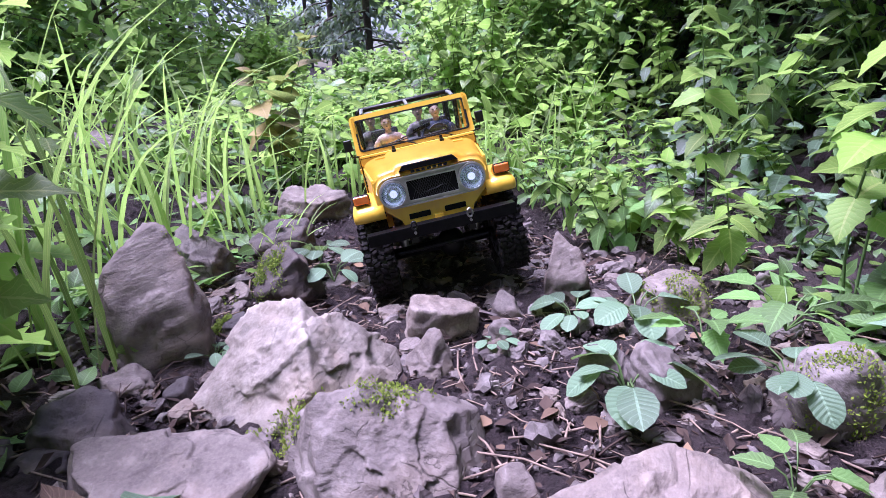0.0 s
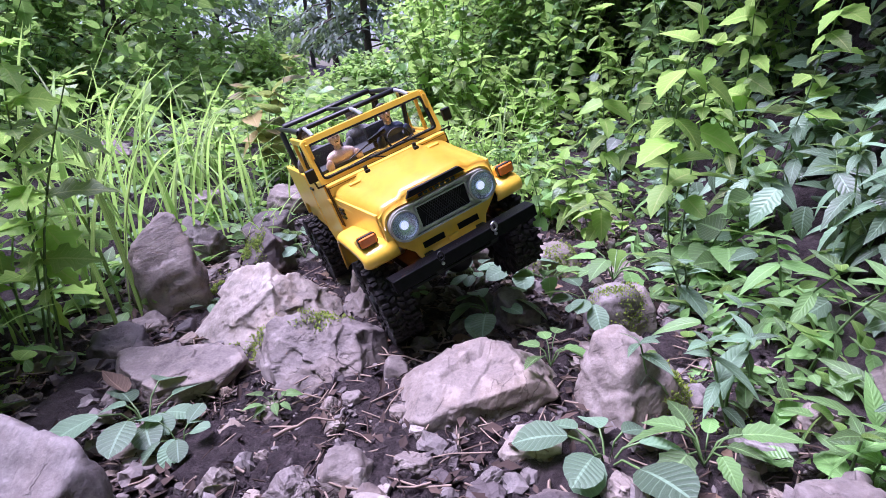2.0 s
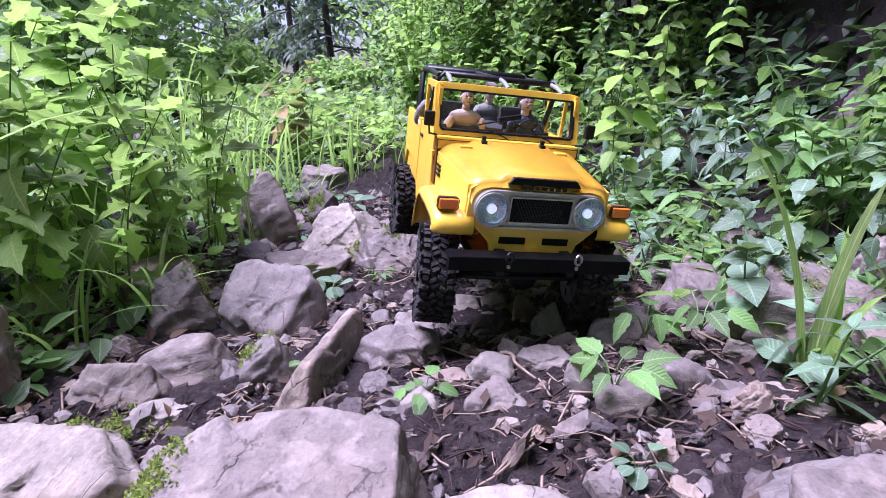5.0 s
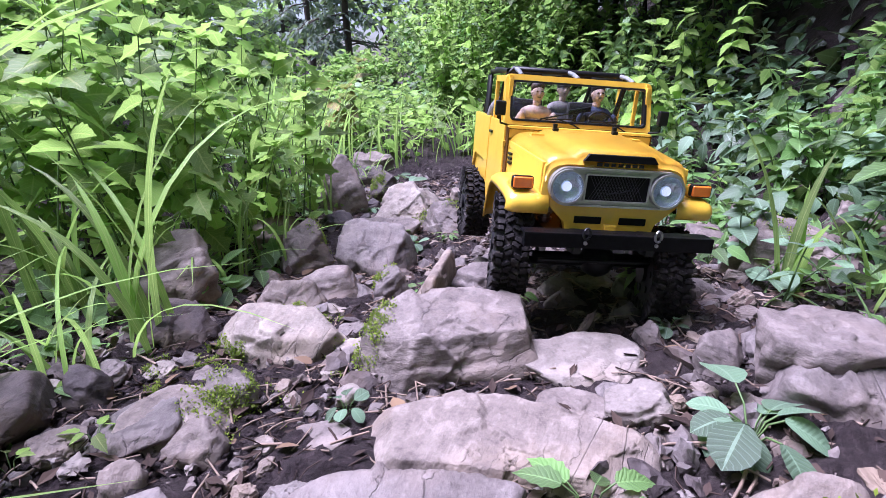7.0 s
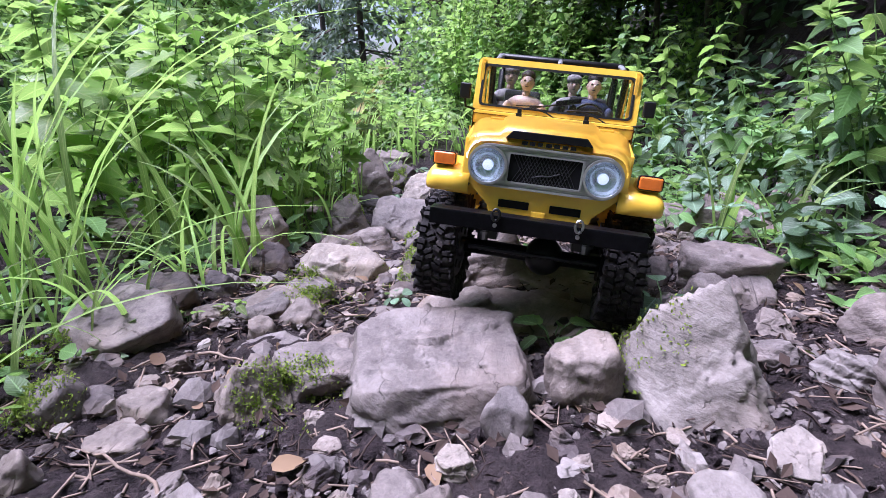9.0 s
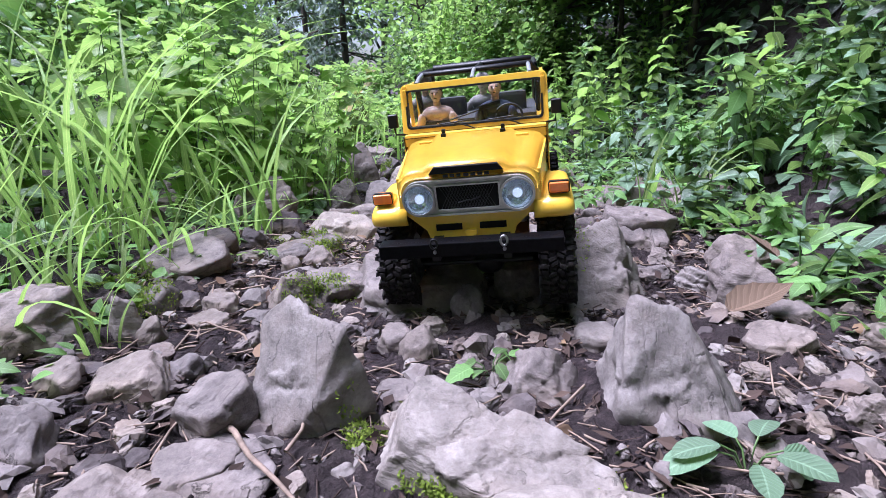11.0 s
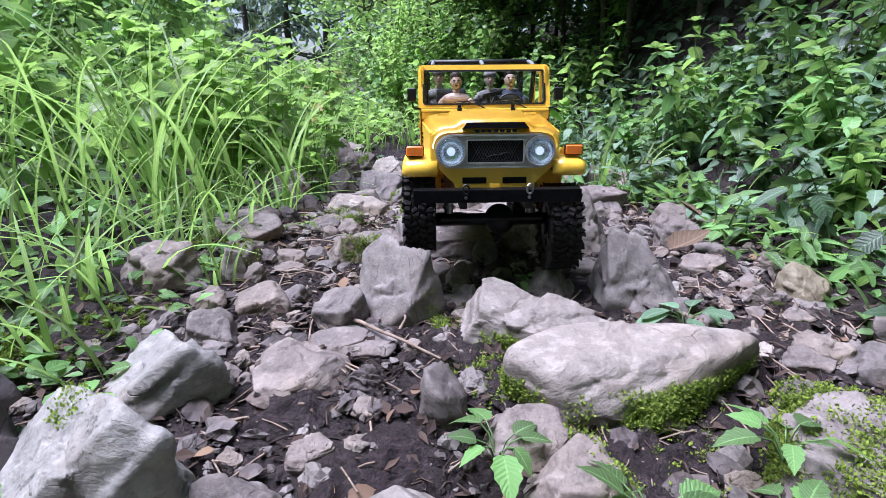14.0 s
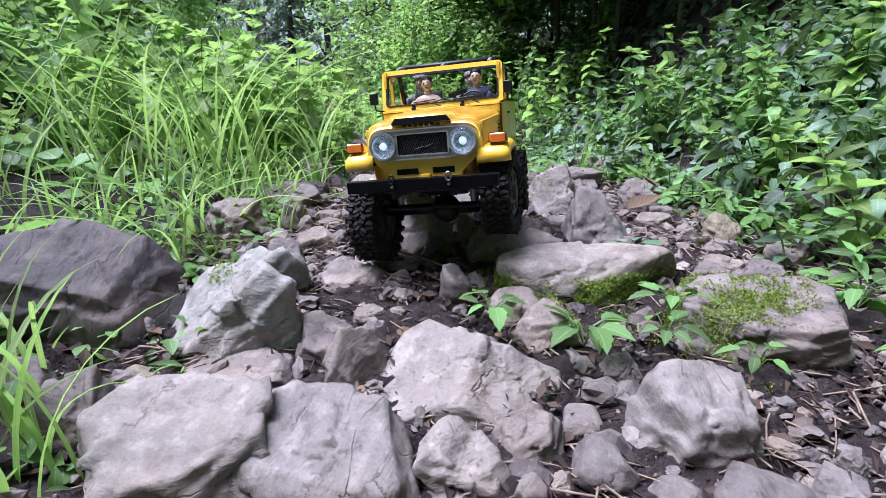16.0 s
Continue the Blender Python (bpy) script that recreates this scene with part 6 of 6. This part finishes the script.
        box(bm, side * 0.034 - 0.0022, side * 0.034 + 0.0022, -0.078, -0.073, 0.1800, 0.1895, 0.001)
        box(bm, side * 0.034 - 0.0030, side * 0.034 + 0.0030, -0.081, -0.077, 0.1800, 0.1850, 0.001)
        part("bonnet_latch", bm, BLACK, bonnet, "small black bonnet latch")
        bm = bmesh.new()
        box(bm, side * 0.055 - 0.007, side * 0.055 + 0.007, -0.086, -0.078, 0.1755, 0.1785, 0.001)
        part("bonnet_pad", bm, YELLOW, bonnet)
    # front panel, bezel, grille
    bm = bmesh.new()
    prism(bm, [(-0.0715, 0.128), (-0.0700, 0.157), (-0.062, 0.1625), (0.062, 0.1625), (0.0700, 0.157), (0.0715, 0.128), (0.046, 0.104), (0.043, 0.0945), (-0.043, 0.0945), (-0.046, 0.104)], -0.180, -0.172, 0.0012)
    face = part("front_panel", bm, YELLOW, car)
    bm = bmesh.new()
    frame_plate(bm, round_rect(0.0660, 0.1214, 0.1578, 0.0180, 8), round_rect(0.0644, 0.1229, 0.1563, 0.0166, 8), -0.1872, -0.180)
    part("bezel", bm, CHROME, face, "worn silver grille surround")
    bm = bmesh.new()
    prism(bm, round_rect(0.0646, 0.1227, 0.1565, 0.0168, 8), -0.1836, -0.1795)
    part("grille_plate", bm, CHROME, face, "silver plate around the grille and headlights")
    bm = bmesh.new()
    frame_plate(bm, round_rect(0.0322, 0.1262, 0.1526, 0.002), round_rect(0.0306, 0.1276, 0.1512, 0.001), -0.1866, -0.183)
    part("grille_frame", bm, CHROME, face, "silver frame of the grille opening")
    bm = bmesh.new()
    box(bm, -0.0310, 0.0310, -0.1844, -0.182, 0.1272, 0.1516)
    mesh_back = part("grille", bm, MESH_BLACK, face, "black mesh grille")
    pieces = []
    for i in range(27):
        u = -0.039 + i * 0.0030
        for s in (-1, 1):
            a, b = (u, 0.1280), (u + s * 0.0125, 0.1508)
            if abs(a[0]) < 0.0300 and abs(b[0]) < 0.0300:
                pieces.append(tube([(a[0], -0.1847, a[1]), (b[0], -0.1847, b[1])], 0.00028, 4))
    v, f = joined(pieces)
    child("mesh_wire", mesh_of("mesh_wire", v, f, [plain_material("grille wire", (0.02, 0.02, 0.02), 0.5)]), mesh_back)
    rod("grille_emblem", [(-0.010, -0.1846, 0.1330), (-0.001, -0.1848, 0.1355), (0.003, -0.1848, 0.1350), (0.013, -0.1846, 0.1385)], 0.0007, RIM, mesh_back, "thin dark emblem bar")
    for side in (-1, 1):
        c = Vector((side * 0.0488, -0.1835, 0.1394))
        bm = bmesh.new()
        frame_plate(bm, [(c.x + 0.0166 * math.cos(a), c.z + 0.0166 * math.sin(a)) for a in np.arange(0, 6.28, 0.16)], [(c.x + 0.0148 * math.cos(a), c.z + 0.0148 * math.sin(a)) for a in np.arange(0, 6.28, 0.16)], -0.1895, -0.1820)
        lamp = part("headlight", bm, CHROME, car, "round headlight with silver ring")
        bm = bmesh.new()
        bowl = [[bm.verts.new((c.x + q * math.cos(a), -0.1842 - 0.0042 * (q / 0.0152) ** 2, c.z + q * math.sin(a))) for a in np.linspace(0, 2 * math.pi, 32, endpoint=False)] for q in (0.0152, 0.0130, 0.0107, 0.0080, 0.0048, 0.0015)]
        for a, b in zip(bowl, bowl[1:]):
            for k in range(32):
                bm.faces.new((a[k], a[(k + 1) % 32], b[(k + 1) % 32], b[k]))
        bm.faces.new(bowl[-1])
        bmesh.ops.recalc_face_normals(bm, faces=bm.faces[:])
        part("reflector", bm, REFLECTOR, lamp)
        bm = bmesh.new()
        bmesh.ops.create_uvsphere(bm, u_segments=16, v_segments=10, radius=0.0046, matrix=Matrix.Translation((c.x, -0.1856, c.z)) @ Matrix.Diagonal((1, 0.3, 1, 1)))
        part("bulb", bm, LAMP_GLOW, lamp, "lit white headlamp bulb")
        bm = bmesh.new()
        bmesh.ops.create_uvsphere(bm, u_segments=28, v_segments=14, radius=0.0150, matrix=Matrix.Translation((c.x, -0.1880, c.z)) @ Matrix.Diagonal((1, 0.28, 1, 1)))
        glass = part("lens", bm, LENS, lamp, smooth=True)
        glass.visible_shadow = False
    # dark scoop in the bonnet's front edge, bars in place of lettering
    bm = bmesh.new()
    prism(bm, [(-0.0365, 0.1640), (-0.0310, 0.1705), (0.0310, 0.1705), (0.0365, 0.1640)], -0.1862, -0.170, 0.0005)
    part("scoop", bm, MESH_BLACK, bonnet, "dark mesh air scoop")
    for i, w in enumerate((0.005, 0.0045, 0.004, 0.005, 0.005, 0.005, 0.0045)):
        bm = bmesh.new()
        x = -0.0225 + i * 0.0068
        box(bm, x, x + w, -0.1846, -0.1795, 0.1597, 0.1628)
        part("lettering_bar", bm, BLACK, face, "black bar of lettering")
    for side in (-1, 1):
        bm = bmesh.new()
        box(bm, side * 0.0225 - 0.0135, side * 0.0225 + 0.0135, -0.1812, -0.1785, 0.1035, 0.1105, 0.0008)
        part("air_vent", bm, MESH_BLACK, face, "black slot in the lower panel")
    bm = bmesh.new()
    box(bm, -0.006, 0.006, -0.1845, -0.179, 0.0985, 0.1035, 0.001)
    box(bm, -0.004, 0.004, -0.1850, -0.180, 0.0965, 0.1000, 0.001)
    part("badge", bm, YELLOW, face)
    # bumper
    bm = bmesh.new()
    box(bm, -0.0906, 0.0906, -0.212, -0.203, 0.0872, 0.1010, 0.0012)
    box(bm, -0.0906, 0.0906, -0.204, -0.193, 0.0985, 0.1010, 0.0006)
    bumper = part("bumper", bm, BUMPER_BLACK, car, "straight black bumper bar")
    for side in (-1, 1):
        rod("tow_hook", [(side * 0.034 + 0.0032 * math.cos(a), -0.2125 - 0.0018, 0.1020 + 0.0050 * math.sin(a)) for a in np.linspace(0, 6.28, 14)], 0.0013, BLACK if side < 0 else STEEL, bumper, "tow shackle", 6)
        bm = bmesh.new()
        cylinder(bm, (side * 0.034, -0.2125, 0.093), 0.0018, 0.0018, 0.003, "y", 10)
        part("bolt", bm, STEEL, bumper)
        bm = bmesh.new()
        box(bm, side * 0.034 - 0.005, side * 0.034 + 0.005, -0.204, -0.150, 0.086, 0.098)
        part("bumper_mount", bm, BLACK, bumper)
    # windscreen frame, seal, glass
    def lean(z):
        return (z - 0.187) * 0.28
    bm = bmesh.new()
    frame_plate(bm, round_rect(0.0865, 0.1815, 0.2395, 0.006), round_rect(0.0800, 0.1895, 0.2325, 0.005), -0.053, -0.044, lean)
    screen = part("windscreen_frame", bm, YELLOW, car)
    bm = bmesh.new()
    frame_plate(bm, round_rect(0.0808, 0.1888, 0.2332, 0.005), round_rect(0.0785, 0.1910, 0.2310, 0.004), -0.0540, -0.046, lean)
    part("rubber_seal", bm, BLACK, screen, "black rubber windscreen seal")
    bm = bmesh.new()
    bm.faces.new([bm.verts.new((x, -0.0495 + lean(z), z)) for x, z in round_rect(0.0795, 0.1900, 0.2320, 0.004)])
    bmesh.ops.solidify(bm, geom=bm.faces[:], thickness=0.0008)
    glass = part("windscreen", bm, PANE, screen, "clear windscreen pane")
    glass.visible_shadow = False
    bm = bmesh.new()
    box(bm, -0.083, 0.083, -0.066, -0.046, 0.170, 0.184, 0.003)
    part("cowl", bm, YELLOW, car)
    for x in (-0.020, 0.034):
        wiper = rod("wiper", [(x + 0.022, -0.0565, 0.1835), (x + 0.013, -0.0562, 0.1880), (x - 0.006, -0.0552, 0.1935)], 0.0009, BLACK, screen, "black wiper arm", 6)
        rod("wiper_blade", [(x - 0.020, -0.0552, 0.1925), (x + 0.012, -0.0552, 0.1945)], 0.0008, BLACK, wiper, "", 5)
    for x0, x1, y0, y1, z0, z1 in ((-0.0835, 0.0835, -0.0664, -0.0655, 0.1800, 0.1808), (-0.0868, 0.0868, -0.0552, -0.0535, 0.1838, 0.1845), (-0.0836, -0.0828, -0.0666, -0.050, 0.130, 0.1815), (0.0828, 0.0836, -0.0666, -0.050, 0.130, 0.1815)):
        bm = bmesh.new()
        box(bm, x0, x1, y0, y1, z0, z1)
        part("panel_gap", bm, GAP, car, "thin dark gap between body panels")
    # roll cage
    cage = new("roll_cage")
    cage.parent = car
    top = 0.2475
    rod("rear_hoop", [(-0.076, 0.128, 0.150), (-0.076, 0.126, top - 0.008), (-0.070, 0.126, top), (0.070, 0.126, top), (0.076, 0.126, top - 0.008), (0.076, 0.128, 0.150)], 0.0038, BLACK, cage, "black roll hoop")
    rod("front_hoop", [(-0.077, 0.040, 0.186), (-0.076, 0.012, top - 0.010), (-0.070, 0.008, top - 0.001), (0.070, 0.008, top - 0.001), (0.076, 0.012, top - 0.010), (0.077, 0.040, 0.186)], 0.0034, BLACK, cage, "black front roll hoop")
    for x in (-0.074, 0.074):
        rod("side_rail", [(x, 0.010, top - 0.004), (x, 0.06, top - 0.002), (x, 0.126, top - 0.003)], 0.0034, BLACK, cage)
    rod("middle_bar", [(0.0, 0.008, top - 0.001), (0.0, 0.126, top - 0.001)], 0.0028, BLACK, cage)
    for x in (-0.066, 0.0, 0.066):
        rod("roof_strut", [(x, 0.008, top - 0.001), (x * 1.01, -0.012, 0.2440), (x * 1.02, -0.032, 0.2385)], 0.0026, SKY_SHEEN_BAR, cage, "glossy black roof strut, greyed for sky reflection")
    for x in (-0.074, 0.074):
        rod("rear_post", [(x, 0.128, top - 0.01), (x, 0.160, 0.188)], 0.0030, BLACK, cage)
    # seats, wheel
    for x in (-0.040, 0.040):
        bm = bmesh.new()
        box(bm, x - 0.022, x + 0.022, 0.008, 0.048, 0.150, 0.166, 0.005)
        box(bm, x - 0.022, x + 0.022, 0.044, 0.056, 0.160, 0.212, 0.005)
        part("seat", bm, SEAT, car, "dark vinyl bucket seat")
    rod("steering_wheel", [(0.040 + 0.016 * math.cos(a), -0.016 + 0.005 * math.sin(a), 0.190 + 0.013 * math.sin(a)) for a in np.linspace(0, 6.28, 18)], 0.0016, BLACK, car, "black steering wheel", 6)
    bm = bmesh.new()
    box(bm, -0.078, 0.078, -0.046, -0.030, 0.165, 0.187, 0.003)
    part("dashboard", bm, SEAT, car)
    # chassis and axles
    bm = bmesh.new()
    for x in (-0.036, 0.036):
        box(bm, x - 0.004, x + 0.004, -0.200, 0.17, 0.078, 0.090)
    box(bm, -0.03, 0.03, -0.06, 0.06, 0.060, 0.078, 0.003)
    # wide belly plate, added to block light beneath the body
    box(bm, -0.058, 0.058, -0.172, 0.165, 0.080, 0.092, 0.002)
    part("chassis", bm, BLACK, car)
    for y in (-0.135, 0.135):
        bm = bmesh.new()
        cylinder(bm, (0, y, 0.053), 0.0075, 0.0075, 0.150)
        bmesh.ops.create_uvsphere(bm, u_segments=16, v_segments=10, radius=0.019, matrix=Matrix.Translation((0.012, y, 0.053)))
        axle = part("axle", bm, BLACK, car, smooth=True)
        for x in (-0.05, 0.05):
            bm = bmesh.new()
            cylinder(bm, (x, y + 0.004, 0.088), 0.0055, 0.0055, 0.060, "z", 12)
            for k in range(6):
                cylinder(bm, (x, y + 0.004, 0.068 + k * 0.007), 0.0078, 0.0078, 0.0025, "z", 12)
            part("spring", bm, STEEL if y < 0 else BLACK, axle, "small coil-over spring")
    rod("steering_link", [(-0.06, -0.158, 0.058), (0.06, -0.158, 0.058)], 0.0022, BLACK, car)
    wheels = []
    first = build_wheel("")
    for x, y in ((-0.0855, -0.135), (0.0855, -0.135), (-0.0835, 0.135), (0.0835, 0.135)):
        w = first if not wheels else copy_thing(first, Matrix())
        w.parent = car
        w.matrix_local = pose(x, y, 0.053)
        wheels.append((w, x, y))
    return car, wheels


def doll(shirt, skin, hair, hat):
    """A seated toy figure as one plain mesh: rounded torso, arms and head."""
    bm = bmesh.new()

    def blob(c, s, slot, turn=(0, 0, 0)):
        m = pose(*c, *turn) @ Matrix.Diagonal((*s, 1))
        made = bmesh.ops.create_uvsphere(bm, u_segments=16, v_segments=12, radius=1.0, matrix=m)["verts"]
        for f in {f for v in made for f in v.link_faces}:
            f.material_index, f.smooth = slot, True

    blob((0, 0, 0.016), (0.0175, 0.011, 0.026), 0)
    blob((0, -0.001, 0.036), (0.021, 0.010, 0.010), 0)
    for s in (-1, 1):
        blob((s * 0.0215, -0.006, 0.024), (0.0062, 0.0068, 0.0155), 0, (25, s * -8, 0))
        blob((s * 0.019, -0.022, 0.014), (0.0045, 0.0135, 0.0048), 1, (12, 0, s * -12))
    blob((0, -0.001, 0.048), (0.0050, 0.0052, 0.007), 1)
    blob((0, -0.002, 0.0600), (0.0074, 0.0090, 0.0106), 1)
    blob((0, -0.0104, 0.0592), (0.0015, 0.0022, 0.0024), 1, (20, 0, 0))
    for s in (-1, 1):
        blob((s * 0.0030, -0.0098, 0.0622), (0.0016, 0.0011, 0.0008), 2)
        blob((s * 0.0075, -0.001, 0.0598), (0.0012, 0.0022, 0.0026), 1)
    blob((0, -0.0096, 0.0553), (0.0022, 0.0012, 0.0006), 2)
    blob((0, 0.0012, 0.0676), (0.0085, 0.0100, 0.0070), 2)
    blob((0, 0.0040, 0.0620), (0.0080, 0.0070, 0.0095), 2)
    if hat:
        blob((0, -0.001, 0.0675), (0.0100, 0.0112, 0.0072), 2)
    ob = part("doll", bm, [shirt, skin, hair], None)
    return ob


TOY_SKIN = plain_material("toy skin", (0.50, 0.37, 0.31), 0.5)
TOY_NAVY = plain_material("navy cloth", (0.025, 0.035, 0.075), 0.8)
TOY_GREY = plain_material("grey camouflage cloth", (0.16, 0.15, 0.15), 0.85, vary=0.5, scale=160)
TOY_HAIR = plain_material("dark toy hair", (0.014, 0.011, 0.010), 0.6)
TOY_BROWN = plain_material("brown toy hair", (0.055, 0.032, 0.02), 0.6)
car, wheels = build_car()
dolls = []
for mats, seat, words in (
    ((TOY_NAVY, TOY_SKIN, TOY_HAIR, False), pose(0.042, 0.012, 0.163), "toy driver figure in a navy shirt"),
    ((TOY_SKIN, TOY_SKIN, TOY_BROWN, False), pose(-0.034, 0.016, 0.160), "bare-chested toy passenger figure with brown hair"),
    ((TOY_GREY, TOY_SKIN, TOY_GREY, True), pose(-0.058, 0.074, 0.168), "toy figure in grey cloth and cap, rear seat"),
    ((TOY_GREY, TOY_SKIN, TOY_GREY, True), pose(0.022, 0.092, 0.166), "toy figure in grey camouflage and helmet, rear seat"),
):
    d = doll(*mats)
    d.name = "doll"
    tagged(d, words, "doll", "dolls in the toy car")
    dolls.append((d, seat))

# a toy rifle laid across the cabin
rifle = new("toy_rifle")
tagged(rifle, "black toy rifle lying slanted across the car's cabin", "toy rifle")
rod("barrel", [(-0.034, -0.010, 0.190), (0.004, -0.004, 0.1985)], 0.0010, BLACK, rifle)
bm = bmesh.new()
box(bm, 0.002, 0.030, -0.006, 0.000, 0.1965, 0.2025, 0.0012, 2, lambda c: (c.x, c.y, c.z + (c.x - 0.002) * 0.22))
part("stock", bm, BLACK, rifle)
bm = bmesh.new()
box(bm, 0.008, 0.013, -0.0055, -0.0005, 0.189, 0.198, 0.001)
part("magazine", bm, BLACK, rifle)
dolls.append((rifle, Matrix()))


# ---- what moves ----
CAR_ROWS = [
    (0.0, pose(-0.0006, 0.8184, 0.0100, -3.02, -8.87, 6.29)),
    (0.5, pose(0.0048, 0.7577, 0.0154, -0.82, -8.09, 7.37)),
    (1.0, pose(0.0159, 0.6931, 0.0230, -4.41, -9.97, 11.05)),
    (1.5, pose(0.0440, 0.6043, 0.0330, -2.16, -6.37, 19.82)),
    (2.0, pose(0.0633, 0.5224, 0.0422, -0.93, -16.58, 25.98)),
    (2.5, pose(0.0636, 0.4870, 0.0406, -2.15, -13.40, 27.71)),
    (3.0, pose(0.0655, 0.4274, 0.0417, 2.69, -12.34, 27.16)),
    (3.5, pose(0.0707, 0.3464, 0.0474, 5.70, -7.69, 16.80)),
    (4.0, pose(0.0718, 0.2734, 0.0527, 7.67, 4.62, 11.82)),
    (6.5, pose(0.0286, -0.0842, 0.0639, -0.07, 10.47, -0.52)),
    (7.0, pose(0.0272, -0.1034, 0.0680, -0.11, 7.08, 0.22)),
    (7.5, pose(0.0269, -0.1182, 0.0778, 0.21, 5.37, 0.88)),
    (8.0, pose(0.0098, -0.1815, 0.0825, -2.73, 6.82, -3.68)),
    (8.5, pose(-0.0271, -0.2829, 0.0836, -1.66, 10.16, -13.30)),
    (9.0, pose(-0.0504, -0.3640, 0.0861, -3.23, 8.19, -15.07)),
    (11.5, pose(-0.0959, -0.5500, 0.0806, 7.31, -4.57, -14.30)),
    (12.0, pose(-0.1202, -0.5977, 0.0910, 7.01, 4.35, -13.95)),
    (12.5, pose(-0.1193, -0.5900, 0.0902, 5.98, 4.58, -13.46)),
    (13.0, pose(-0.1238, -0.6142, 0.0914, 2.80, 4.09, -14.10)),
    (13.5, pose(-0.1311, -0.6408, 0.0975, -0.94, 1.54, -11.73)),
    (14.0, pose(-0.1370, -0.6488, 0.0989, -1.70, 1.00, -10.70)),
    (14.5, pose(-0.1353, -0.6427, 0.0944, -2.16, 0.89, -10.48)),
    (15.0, pose(-0.1478, -0.6711, 0.1003, -2.67, 0.64, -10.36)),
    (15.5, pose(-0.1819, -0.7441, 0.0919, 1.00, -0.95, -17.30)),
    (16.0, pose(-0.2191, -0.8160, 0.0892, -2.55, -4.15, -23.42)),
]


def motions():
    walk(car, CAR_ROWS)
    for d, seat in dolls:
        walk(d, [(t, m @ seat) for t, m in CAR_ROWS])
    # the wheels roll by the way that the car has gone
    ts = np.array([t for t, m in CAR_ROWS])
    gone = np.concatenate([[0], np.cumsum([math.hypot(b.translation.x - a.translation.x, b.translation.y - a.translation.y) for (s, a), (t, b) in zip(CAR_ROWS, CAR_ROWS[1:])])])
    for w, x, y in wheels:
        rows = []
        for t in np.arange(0, 16.01, 0.25):
            spin = math.degrees(np.interp(t, ts, gone) / 0.053)
            steer = np.interp(t, STEER_T, STEER_A) if y < 0 else 0.0
            lift = np.interp(t, ts, LIFT_L if x < 0 else LIFT_R) if y < 0 else 0.0
            rows.append((float(t), pose(x, y, 0.053 + lift, 0, 0, steer) @ pose(0, 0, 0, spin)))
        walk(w, rows)


STEER_T = (0, 0.5, 1.0, 1.5, 2.0, 2.5, 3.0, 3.5, 4.0, 6.5, 7.5, 8.5, 12, 15, 16)
STEER_A = (0, 4, 13, 15, -4, -19, -22, -20, -8, -6, -13, -4, 0, 0, -6)
# the front axle swings: millimetres by which each wheel sits above its rest
LIFT_L = np.array((0, -3, 0, -8, 0, 2, 8, -10, -6, 4, 14, 13, 8, -14, -3, 4, 10, 14, 16, 15, 16, 16, 18, -14, -14)) / 1000
LIFT_R = np.array((-4, -4, -10, -4, 0, 0, 0, 0, 0, -8, -14, -14, -16, -6, -1, -4, 0, 1, 1, -10, -10, -10, -9, 8, 16)) / 1000
motions()
